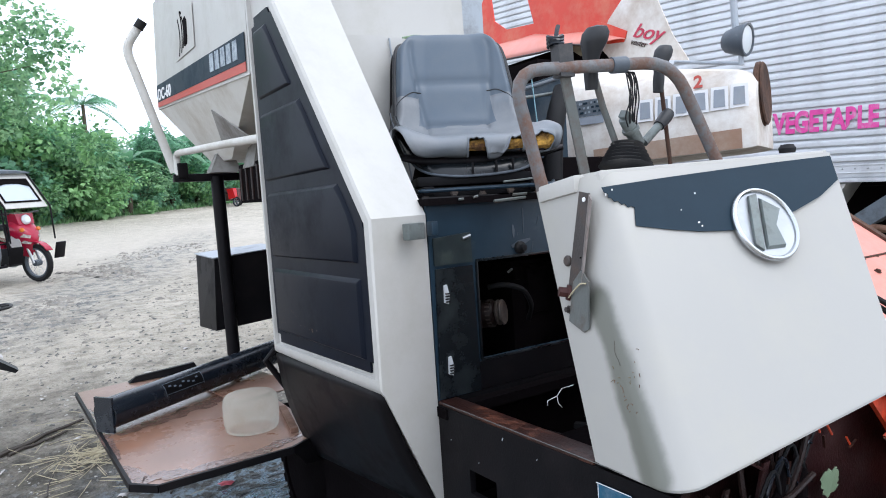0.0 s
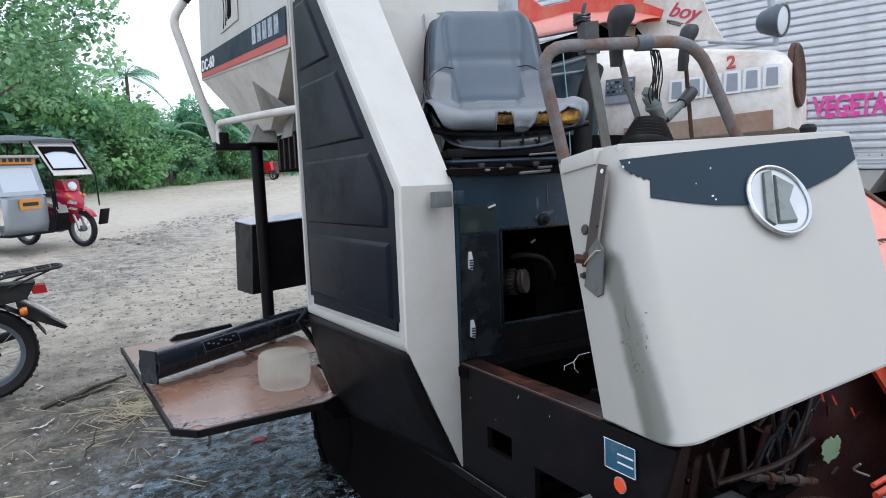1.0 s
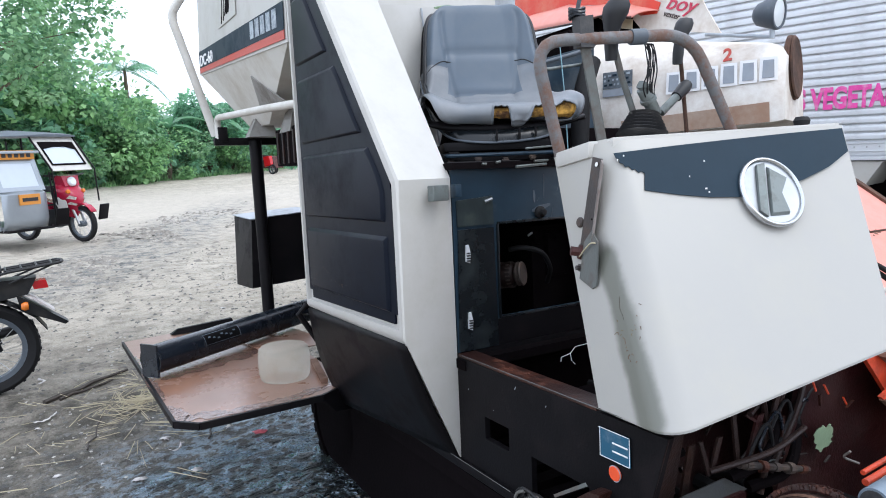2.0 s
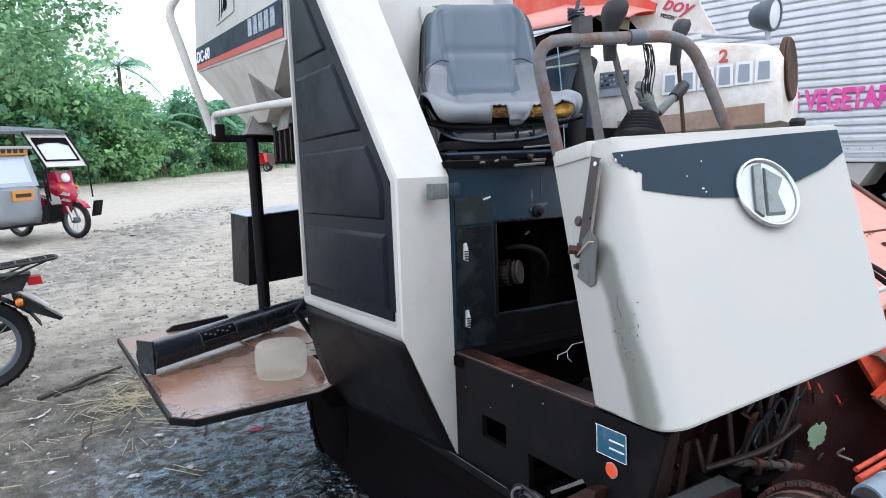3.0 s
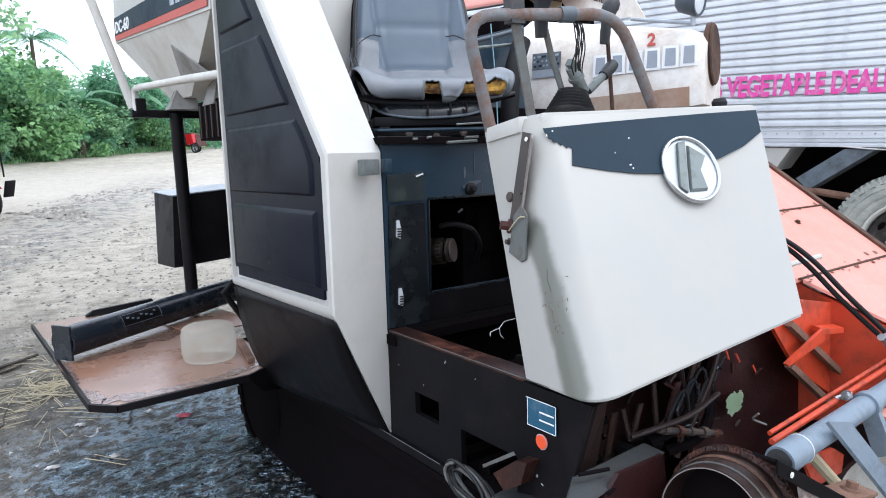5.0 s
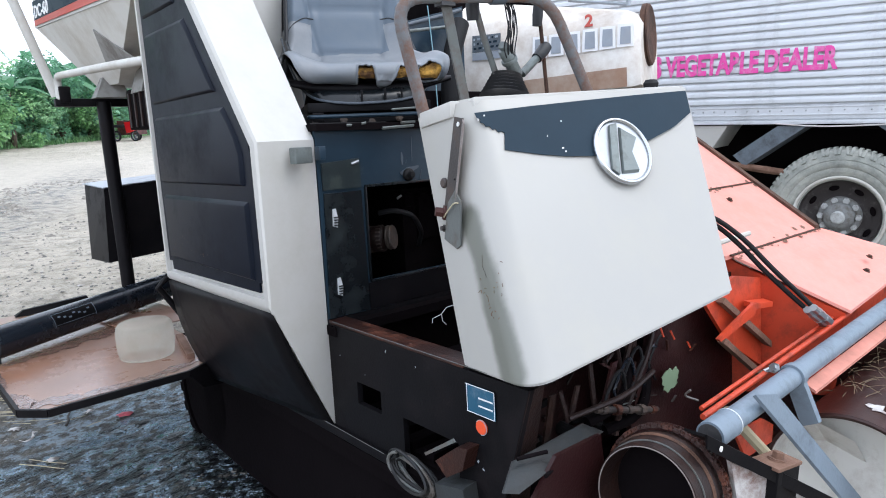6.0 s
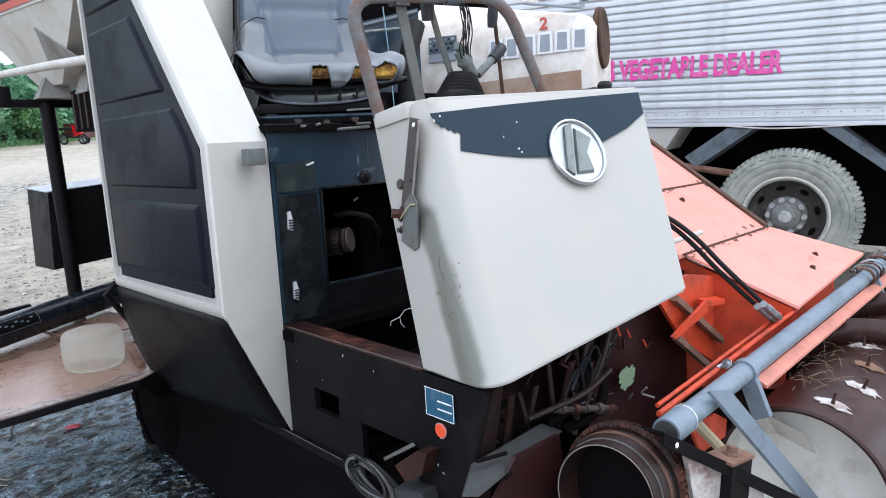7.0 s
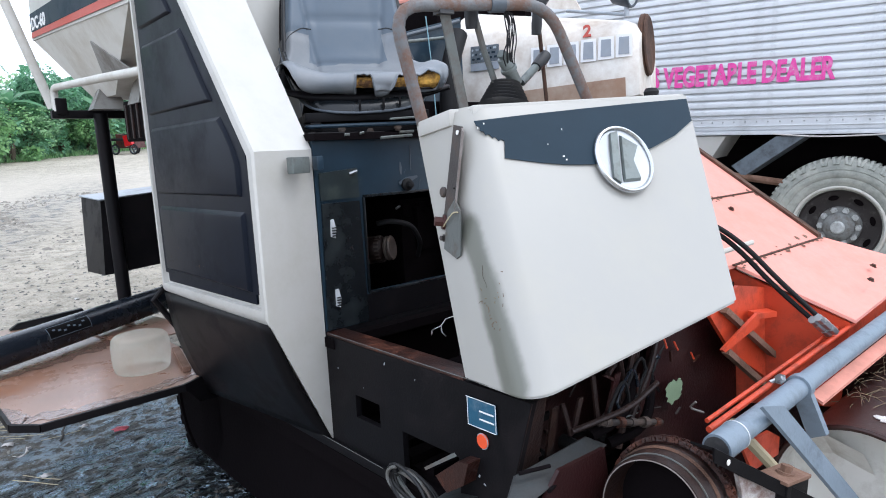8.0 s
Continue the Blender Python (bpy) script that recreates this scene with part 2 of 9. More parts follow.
M["rust_wet"] = mat("wet_dark_rust", (0.030, 0.0100, 0.0070), 0.35, vary=0.6, size=9, bump=0.2, grime=(0.150, 0.044, 0.020), amount=0.3, gsize=9, edge=0.08)
M["iron"] = mat("dark_worn_iron", (0.055, 0.042, 0.036), 0.6, vary=0.4, size=16, bump=0.2, grime=(0.13, 0.085, 0.06), amount=0.3, gsize=12)
M["lever"] = mat("dull_olive_steel", (0.105, 0.115, 0.11), 0.5, vary=0.2, size=14, bump=0.1, grime=(0.09, 0.06, 0.045), amount=0.3, gsize=12)
M["straw_dk"] = mat("dull_straw", (0.16, 0.12, 0.07), 0.85, vary=0.4, size=9, bump=0.1)
M["anglesteel"] = mat("dark_brown_steel", (0.034, 0.028, 0.026), 0.5, vary=0.3, size=14, bump=0.12, grime=(0.085, 0.055, 0.04), amount=0.22, gsize=14)
M["anglepale"] = mat("pale_brown_steel", (0.205, 0.180, 0.168), 0.55, vary=0.2, size=14, bump=0.12, grime=(0.12, 0.09, 0.075), amount=0.3, gsize=14)
M["worngrip"] = mat("worn_grey_grip", (0.028, 0.028, 0.030), 0.55, vary=0.25, size=12, bump=0.12, grime=(0.085, 0.08, 0.075), amount=0.3, gsize=14)
# Dark maroon with the shade of the hollows put into it.
M["hollow"] = mat("darkened_maroon", (0.0180, 0.0042, 0.0046), 0.45, vary=0.6, size=8, bump=0.2, grime=(0.030, 0.008, 0.006), amount=0.25, gsize=5, spec=0.3)
M["flakewhite"] = mat("flaking_off_white", (0.48, 0.46, 0.44), 0.7, vary=0.2, size=20, bump=0.3, grime=(0.20, 0.13, 0.11), amount=0.42, gsize=24)
M["traywet"] = mat("wet_rusty_plate", (0.150, 0.082, 0.062), 0.05, vary=0.4, size=6, bump=0.5, fine=38, spec=0.8, grime=(0.20, 0.125, 0.10), amount=0.3, gsize=5)
M["cordblue"] = mat("pale_blue_cord", (0.20, 0.36, 0.42), 0.6, vary=0.2, size=20, bump=0.1)
M["rag"] = mat("pale_green_leaf", (0.19, 0.27, 0.17), 0.6, vary=0.2, size=20, bump=0.1)
M["doordark"] = mat("grimy_black_sheet", (0.0065, 0.0085, 0.0105), 0.26, vary=0.5, size=5, bump=0.04, grime=(0.040, 0.050, 0.052), amount=0.20, gsize=4, edge=0.14, spec=0.4)
M["flap"] = mat("green_tinged_steel", (0.016, 0.024, 0.026), 0.36, vary=0.5, size=9, bump=0.04, grime=(0.045, 0.058, 0.045), amount=0.25, gsize=9)
M["dimivory"] = mat("grimy_ivory_paint", (0.23, 0.225, 0.21), 0.5, vary=0.15, size=6, bump=0.05, grime=(0.12, 0.10, 0.085), amount=0.3, gsize=7)
M["tray"] = mat("rusty_painted_plate", (0.275, 0.128, 0.074), 0.16, vary=0.45, size=3.5, bump=0.08, grime=(0.245, 0.165, 0.132), amount=0.50, gsize=2.6, edge=0.22)
M["casing"] = mat("sun_faded_ivory_paint", (0.76, 0.735, 0.69), 0.5, vary=0.10, size=4, bump=0.05, grime=(0.50, 0.42, 0.35), amount=0.46, gsize=5.5, edge=0.16)
M["skirt"] = mat("rust_stained_ivory", (0.36, 0.22, 0.15), 0.7, vary=0.3, size=6, bump=0.1, grime=(0.50, 0.40, 0.32), amount=0.4, gsize=5, edge=0.15)
M["lip"] = mat("dusty_orange_edge", (0.62, 0.24, 0.18), 0.6, vary=0.12, size=8, bump=0.05, grime=(0.34, 0.15, 0.11), amount=0.28, gsize=7, edge=0.2)
M["footgrey"] = mat("scuffed_grey_green_plate", (0.030, 0.035, 0.037), 0.5, vary=0.35, size=9, bump=0.1, grime=(0.03, 0.028, 0.027), amount=0.35, gsize=8)
M["hub"] = mat("dusty_hub", (0.20, 0.205, 0.20), 0.7, vary=0.25, size=14, bump=0.1, grime=(0.10, 0.08, 0.06), amount=0.3, gsize=16)
M["lump"] = mat("churned_mud", (.22, .20, .17), .6, vary=.5, size=3, bump=.3)
M["clod"] = mat("trodden_mud", (.10, .094, .084), .55, vary=.5, size=9, bump=.3)
M["flake"] = mat("dry_mud_flake", (.42, .40, .36), .85, vary=.3, size=9, bump=.2)
M["stone"] = mat("mud_stone", (.26, .245, .215), .8, vary=.4, size=12, bump=.3)


def leafmat(name, a, b_, rough=0.55):
    m = bpy.data.materials.new(name)
    m.use_nodes = True
    n, l = m.node_tree.nodes, m.node_tree.links
    b = n["Principled BSDF"]
    g = n.new("ShaderNodeNewGeometry")
    tc = n.new("ShaderNodeTexCoord")
    nz = n.new("ShaderNodeTexNoise")
    nz.inputs["Scale"].default_value = 0.7
    l.new(tc.outputs["Object"], nz.inputs["Vector"])
    ad = n.new("ShaderNodeMath")
    ad.operation = "MULTIPLY_ADD"
    ad.inputs[1].default_value = 0.5
    l.new(g.outputs["Random Per Island"], ad.inputs[0])
    mr = n.new("ShaderNodeMapRange")
    mr.inputs[1].default_value, mr.inputs[2].default_value, mr.inputs[3].default_value, mr.inputs[4].default_value = 0.35, 0.65, 0, 0.4
    l.new(nz.outputs["Fac"], mr.inputs[0])
    l.new(mr.outputs[0], ad.inputs[2])
    mx = n.new("ShaderNodeMix")
    mx.data_type = "RGBA"
    mx.inputs[6].default_value, mx.inputs[7].default_value = (*a, 1), (*b_, 1)
    l.new(ad.outputs[0], mx.inputs[0])
    l.new(mx.outputs[2], b.inputs["Base Color"])
    b.inputs["Roughness"].default_value = rough
    tr = n.new("ShaderNodeBsdfTranslucent")
    l.new(mx.outputs[2], tr.inputs["Color"])
    ms = n.new("ShaderNodeMixShader")
    ms.inputs[0].default_value = 0.5
    l.new(b.outputs[0], ms.inputs[1])
    l.new(tr.outputs[0], ms.inputs[2])
    l.new(ms.outputs[0], n["Material Output"].inputs["Surface"])
    return m


# Leaf colours are lifted and blued, with bright hazy light put into them.
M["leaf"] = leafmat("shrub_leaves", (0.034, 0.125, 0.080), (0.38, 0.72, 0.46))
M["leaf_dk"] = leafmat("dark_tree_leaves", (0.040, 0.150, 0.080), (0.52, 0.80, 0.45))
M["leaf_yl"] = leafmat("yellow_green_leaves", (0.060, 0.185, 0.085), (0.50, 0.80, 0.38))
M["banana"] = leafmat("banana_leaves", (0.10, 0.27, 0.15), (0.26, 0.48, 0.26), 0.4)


def ground_material():
    m = bpy.data.materials.new("muddy_yard")
    m.use_nodes = True
    n, l = m.node_tree.nodes, m.node_tree.links
    b = n["Principled BSDF"]
    tc = n.new("ShaderNodeTexCoord")

    def noise_node(scale, detail=8, rough=0.65):
        q = n.new("ShaderNodeTexNoise")
        q.inputs["Scale"].default_value, q.inputs["Detail"].default_value, q.inputs["Roughness"].default_value = scale, detail, rough
        l.new(tc.outputs["Object"], q.inputs["Vector"])
        return q.outputs["Fac"]

    def rng(src, lo, hi, a=0.0, c=1.0):
        q = n.new("ShaderNodeMapRange")
        for i, v in enumerate((lo, hi, a, c)):
            q.inputs[i + 1].default_value = v
        l.new(src, q.inputs[0])
        return q.outputs[0]

    def mixc(f, a, c):
        q = n.new("ShaderNodeMix")
        q.data_type = "RGBA"
        l.new(f, q.inputs[0])
        for i, v in ((6, a), (7, c)):
            if isinstance(v, tuple):
                q.inputs[i].default_value = (*v, 1)
            else:
                l.new(v, q.inputs[i])
        return q.outputs[2]

    def math_(op, a, c):
        q = n.new("ShaderNodeMath")
        q.operation = op
        for i, v in enumerate((a, c)):
            if isinstance(v, (int, float)):
                q.inputs[i].default_value = v
            else:
                l.new(v, q.inputs[i])
        return q.outputs[0]

    def blob(x, y, rx, ry, wob=0.5):
        """A patch with an uneven rim: 1 inside, 0 outside."""
        q = n.new("ShaderNodeVectorMath")
        q.operation = "SUBTRACT"
        l.new(tc.outputs["Object"], q.inputs[0])
        q.inputs[1].default_value = (x, y, 0)
        s = n.new("ShaderNodeVectorMath")
        s.operation = "MULTIPLY"
        l.new(q.outputs[0], s.inputs[0])
        s.inputs[1].default_value = (1 / rx, 1 / ry, 0)
        le = n.new("ShaderNodeVectorMath")
        le.operation = "LENGTH"
        l.new(s.outputs[0], le.inputs[0])
        dd = math_("SUBTRACT", le.outputs["Value"], math_("MULTIPLY", noise_node(2.2, 8, 0.7), wob * 2))
        return rng(dd, 0.55 - wob * 0.4, 0.0 - wob * 0.4)

    def cells(scale, dist):
        q = n.new("ShaderNodeTexVoronoi")
        q.inputs["Scale"].default_value = scale
        wv = n.new("ShaderNodeVectorMath")
        wv.operation = "ADD"
        l.new(tc.outputs["Object"], wv.inputs[0])
        nz = n.new("ShaderNodeTexNoise")
        nz.inputs["Scale"].default_value = scale * 1.4
        l.new(tc.outputs["Object"], nz.inputs["Vector"])
        sv = n.new("ShaderNodeVectorMath")
        sv.operation = "SCALE"
        sv.inputs["Scale"].default_value = dist
        l.new(nz.outputs["Color"], sv.inputs[0])
        l.new(sv.outputs[0], wv.inputs[1])
        l.new(wv.outputs[0], q.inputs["Vector"])
        sp = n.new("ShaderNodeSeparateColor")
        l.new(q.outputs["Color"], sp.inputs[0])
        return q.outputs["Distance"], sp.outputs[0]

    big, mid, fine = noise_node(0.35), noise_node(2.5), noise_node(22, 7, 0.78)
    grit = noise_node(70, 5, 0.8)
    d1, r1 = cells(19, 0.05)
    d2, r2 = cells(48, 0.02)
    clod = math_("MULTIPLY", rng(d1, 0.42, 0.22), rng(r1, 0.62, 0.66))
    chip = math_("MULTIPLY", rng(d2, 0.45, 0.25), rng(r2, 0.74, 0.78))
    dark = math_("MULTIPLY", rng(d2, 0.50, 0.25), rng(r2, 0.24, 0.20))
    c = mixc(rng(big, 0.35, 0.65), (0.52, 0.462, 0.375), (0.67, 0.608, 0.515))
    c = mixc(rng(mid, 0.44, 0.62, 0, 0.58), c, (0.36, 0.325, 0.265))
    c = mixc(rng(fine, 0.50, 0.62, 0, 0.40), c, (0.23, 0.205, 0.165))
    c = mixc(rng(grit, 0.48, 0.60, 0, 0.26), c, (0.10, 0.095, 0.086))
    c = mixc(rng(noise_node(11, 9, 0.75), 0.55, 0.62, 0, 0.42), c, (0.66, 0.60, 0.51))
    c = mixc(rng(noise_node(5.0, 10, 0.72), 0.50, 0.60, 0, 0.42), c, (0.22, 0.195, 0.150))
    c = mixc(math_("MULTIPLY", clod, 0.5), c, (0.36, 0.335, 0.29))
    c = mixc(math_("MULTIPLY", dark, 0.35), c, (0.06, 0.056, 0.05))
    c = mixc(math_("MULTIPLY", chip, 0.45), c, (0.55, 0.52, 0.46))
    # Damp soil, darkened further in colour for shade near the machine.
    damp_shade = blob(-0.4, 1.7, 4.7, 4.7, 0.5)
    c = mixc(math_("MULTIPLY", damp_shade, rng(noise_node(6, 8, 0.75), 0.40, 0.58, 0.86, 0.50)), c, (0.056, 0.050, 0.040))
    c = mixc(math_("MULTIPLY", blob(0.0, 21.0, 17.0, 13.0, 0.5), 0.6), c, (0.60, 0.545, 0.475))
    sx = n.new("ShaderNodeSeparateXYZ")
    l.new(tc.outputs["Object"], sx.inputs[0])
    off = math_("ABSOLUTE", math_("SUBTRACT", math_("ADD", sx.outputs[0], 4.55), math_("MULTIPLY", sx.outputs[1], 0.42)), 0.0)
    track = math_("MULTIPLY", rng(math_("SUBTRACT", off, math_("MULTIPLY", noise_node(0.8, 4, 0.6), 1.6)), 0.75, -0.30), math_("MULTIPLY", rng(sx.outputs[1], 5.6, 7.6), rng(sx.outputs[1], 24.0, 16.0)))
    c = mixc(math_("MULTIPLY", track, 0.30), c, (0.30, 0.285, 0.255))
    mud = math_("MULTIPLY", track, rng(noise_node(3.4, 10, 0.78), 0.50, 0.55))
    c = mixc(math_("MULTIPLY", mud, 0.85), c, (0.095, 0.098, 0.098))
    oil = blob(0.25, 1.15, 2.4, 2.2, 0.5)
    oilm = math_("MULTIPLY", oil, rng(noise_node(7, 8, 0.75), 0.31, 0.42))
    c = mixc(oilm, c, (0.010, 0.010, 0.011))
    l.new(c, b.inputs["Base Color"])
    film = math_("MULTIPLY", oilm, rng(noise_node(13, 9, 0.78), 0.48, 0.54, 0.0, 1.0))
    film = math_("MULTIPLY", film, rng(blob(0.15, 1.80, 1.7, 1.5, 0.4), 0.05, 0.45, 0.60, 1.0))
    wet = math_("MAXIMUM", film, math_("MULTIPLY", mud, 0.6))
    wet = math_("MAXIMUM", wet, math_("MULTIPLY", damp_shade, rng(noise_node(12, 6, 0.7), 0.57, 0.66, 0.0, 0.7)))
    l.new(rng(math_("MAXIMUM", wet, math_("MULTIPLY", oilm, 0.75)), 0, 1, 0.90, 0.07), b.inputs["Roughness"])
    l.new(rng(film, 0, 1, 1.30, 4.6), b.inputs["IOR"])
    b.inputs["Specular Tint"].default_value = (0.66, 0.85, 1, 1)
    h = math_("ADD", math_("ADD", math_("MULTIPLY", mid, 0.4), math_("MULTIPLY", fine, 0.45)), math_("ADD", math_("MULTIPLY", clod, 0.22), math_("MULTIPLY", chip, 0.12)))
    h = math_("ADD", h, math_("MULTIPLY", grit, 0.12))
    st = n.new("ShaderNodeVectorMath")
    st.operation = "MULTIPLY"
    st.inputs[1].default_value = (0.5, 1.2, 1)
    l.new(tc.outputs["Object"], st.inputs[0])
    rip = n.new("ShaderNodeTexNoise")
    rip.inputs["Scale"].default_value, rip.inputs["Detail"].default_value, rip.inputs["Roughness"].default_value = 19, 4, 0.6
    l.new(st.outputs[0], rip.inputs["Vector"])
    hw = math_("ADD", math_("MULTIPLY", rip.outputs["Fac"], 1.0), math_("MULTIPLY", mid, 0.3))
    hm = n.new("ShaderNodeMix")
    l.new(oilm, hm.inputs[0])
    l.new(h, hm.inputs[2])
    l.new(hw, hm.inputs[3])
    bp = n.new("ShaderNodeBump")
    bp.inputs["Distance"].default_value = 0.11
    bp.inputs["Strength"].default_value = 0.9
    l.new(hm.outputs[0], bp.inputs["Height"])
    l.new(bp.outputs[0], b.inputs["Normal"])
    return m


M["ground"] = ground_material()


# ---- building helpers ----
def part(name, bm, material, parent=None, label="", bevel=0.0, sharp=35, segs=2):
    """One mesh object from a bmesh, under its thing or part."""
    if bevel:
        es = [e for e in bm.edges if len(e.link_faces) == 2 and e.calc_face_angle(0) > radians(25)]
        bmesh.ops.bevel(bm, geom=es, offset=bevel, segments=segs, affect="EDGES", profile=0.6, clamp_overlap=True)
    bmesh.ops.recalc_face_normals(bm, faces=bm.faces)
    me = bpy.data.meshes.new(name)
    bm.to_mesh(me)
    bm.free()
    me.materials.append(M[material] if isinstance(material, str) else material)
    me.shade_smooth()
    me.set_sharp_from_angle(angle=radians(sharp))
    ob = new(name, me)
    ob.parent = parent
    if label:
        ob["label"] = label
    return ob


def thing(name, m, label, category, group="", kind=""):
    ob = new(name)
    ob.empty_display_size = 0.1
    ob.matrix_world = m
    return tagged(ob, label, category, group, kind)


def B():
    return bmesh.new()


def box(bm, c, s, m=None):
    """A box about c with the full sizes s, turned by m about its middle."""
    t = Matrix.Translation(c) @ (m.to_4x4() if m is not None else Matrix()) @ Matrix.Diagonal((*s, 1))
    bmesh.ops.create_cube(bm, size=1, matrix=t)
    return bm


def hexa(bm, lo, hi):
    """A solid between two rings of points of the same count."""
    a = [bm.verts.new(p) for p in lo]
    b = [bm.verts.new(p) for p in hi]
    k = len(a)
    bm.faces.new(a[::-1])
    bm.faces.new(b)
    for i in range(k):
        bm.faces.new((a[i], a[(i + 1) % k], b[(i + 1) % k], b[i]))
    return bm


def slab(bm, pts, off):
    """A flat polygon given depth along off."""
    return hexa(bm, pts, [Vector(p) + Vector(off) for p in pts])


def tube(bm, pts, r, n=10, cap=True, bend=0.0, r2=None):
    """A round bar along points; bend rounds its corners."""
    pts = [Vector(p) for p in pts]
    if bend:
        q = [pts[0]]
        for i in range(1, len(pts) - 1):
            a, c, e = pts[i - 1], pts[i], pts[i + 1]
            d1, d2 = (a - c), (e - c)
            w = min(bend, d1.length * 0.48, d2.length * 0.48)
            p0, p2 = c + d1.normalized() * w, c + d2.normalized() * w
            for k in range(6):
                t = k / 5
                q.append(p0 * (1 - t) ** 2 + c * 2 * t * (1 - t) + p2 * t * t)
        q.append(pts[-1])
        pts = q
    rings, side = [], None
    for i, p in enumerate(pts):
        d = (pts[min(i + 1, len(pts) - 1)] - pts[max(i - 1, 0)]).normalized()
        if side is None:
            side = d.orthogonal().normalized()
        side = (side - d * side.dot(d)).normalized()
        up = d.cross(side)
        rr = r if r2 is None else r + (r2 - r) * i / (len(pts) - 1)
        rings.append([bm.verts.new(p + (side * math.cos(2 * math.pi * k / n) + up * math.sin(2 * math.pi * k / n)) * rr) for k in range(n)])
    for a, b in zip(rings, rings[1:]):
        for k in range(n):
            bm.faces.new((a[k], a[(k + 1) % n], b[(k + 1) % n], b[k]))
    if cap:
        bm.faces.new(rings[0][::-1])
        bm.faces.new(rings[-1])
    return bm


def lathe(bm, prof, m, n=32, closed=False):
    """Turns the profile of (radius, height) about the z axis of m."""
    rings = []
    for r, h in prof:
        if r < 1e-5:
            rings.append([bm.verts.new(m @ Vector((0, 0, h)))])
        else:
            rings.append([bm.verts.new(m @ Vector((r * math.cos(2 * math.pi * k / n), r * math.sin(2 * math.pi * k / n), h))) for k in range(n)])
    pairs = list(zip(rings, rings[1:])) + ([(rings[-1], rings[0])] if closed else [])
    for a, b in pairs:
        for k in range(n):
            j = (k + 1) % n
            if len(a) == 1 and len(b) == 1:
                continue
            if len(a) == 1:
                bm.faces.new((a[0], b[j], b[k]))
            elif len(b) == 1:
                bm.faces.new((a[k], a[j], b[0]))
            else:
                bm.faces.new((a[k], a[j], b[j], b[k]))
    return bm


def along(p, d):
    """A matrix at p whose z axis points along d."""
    return Matrix.Translation(p) @ Vector(d).to_track_quat("Z", "Y").to_matrix().to_4x4()


def plate(bm, us, vs, holes, place, depth):
    """A rectangular plate cut by rectangular holes. us, vs: its span; place(u, v) gives a point; depth: a vector."""
    cu = sorted({*us, *[h[0] for h in holes], *[h[1] for h in holes]})
    cv = sorted({*vs, *[h[2] for h in holes], *[h[3] for h in holes]})
    grid, d = {}, Vector(depth)
    solid = {(i, j) for i in range(len(cu) - 1) for j in range(len(cv) - 1)
             if not any(h[0] <= cu[i] < h[1] and h[2] <= cv[j] < h[3] for h in holes)}

    def v(i, j, k):
        if (i, j, k) not in grid:
            grid[i, j, k] = bm.verts.new(Vector(place(cu[i], cv[j])) + d * k)
        return grid[i, j, k]

    for i, j in solid:
        for k in (0, 1):
            bm.faces.new([v(i, j, k), v(i + 1, j, k), v(i + 1, j + 1, k), v(i, j + 1, k)])
        for (a, b, di, dj) in (((0, 0), (1, 0), 0, -1), ((1, 0), (1, 1), 1, 0), ((1, 1), (0, 1), 0, 1), ((0, 1), (0, 0), -1, 0)):
            if (i + di, j + dj) not in solid:
                bm.faces.new([v(i + a[0], j + a[1], 0), v(i + b[0], j + b[1], 0), v(i + b[0], j + b[1], 1), v(i + a[0], j + a[1], 1)])
    return bm


def lettering(body, size, extrude=0.0015, shear=0.0, bold=0.022):
    """A bmesh of words in the built-in font, from the origin along x, upright in y."""
    cu = bpy.data.curves.new("words", "FONT")
    cu.body, cu.size, cu.extrude, cu.shear, cu.offset = body, size, extrude, shear, size * bold
    ob = bpy.data.objects.new("words", cu)
    scene.collection.objects.link(ob)
    bpy.context.view_layer.update()
    me = bpy.data.meshes.new_from_object(ob.evaluated_get(bpy.context.evaluated_depsgraph_get()))
    bm = bmesh.new()
    bm.from_mesh(me)
    bpy.data.objects.remove(ob)
    bpy.data.meshes.remove(me)
    bpy.data.curves.remove(cu)
    return bm


def basis(o, x, y):
    """A matrix at o with the axes x and y, squared up."""
    x = Vector(x).normalized()
    z = x.cross(Vector(y)).normalized()
    y = z.cross(x)
    return Matrix.Translation(o) @ Matrix((x, y, z)).transposed().to_4x4()


def moved(bm, m):
    bmesh.ops.transform(bm, matrix=m, verts=bm.verts)
    return bm


def hexagon_bolt(bm, p, d, r=0.011, h=0.009):
    return lathe(bm, [(0, 0), (r * 1.6, 0), (r * 1.6, h * 0.25), (r, h * 0.25), (r, h), (0, h)], along(p, d), 6)


# ---- ground ----
def ground_height(x, y):
    near = math.exp(-((x / 40) ** 2 + (y / 60) ** 2))
    h = noise.noise((x * 0.5, y * 0.5, 3.1)) * 0.035 + noise.noise((x * 1.7, y * 1.7, 8.2)) * 0.015 + noise.noise((x * 5, y * 5, 1.2)) * 0.009 + noise.noise((x * 11, y * 11, 4.2)) * 0.007
    rut = math.exp(-((y - 12.2 - 0.1 * x) / 1.6) ** 2) * math.exp(-((x - 0.5) / 6) ** 2)
    h += rut * noise.noise((x * 2.2, y * 3.0, 5.5)) * 0.07
    far = max(0.0, math.hypot(x, y) - 20.0)
    return h * near - 0.01 + 1.2 * (1 - math.exp(-far / 60))


def spaced(lo, a, b, hi, fine, coarse):
    out, v, st = [], a, fine
    while v > lo:
        v -= st
        st *= coarse
        out.append(max(v, lo))
    out = out[::-1]
    v = a
    while v < b:
        out.append(v)
        v += fine
    st = fine
    while v < hi:
        out.append(v)
        v += st
        st *= coarse
    return out + [hi]


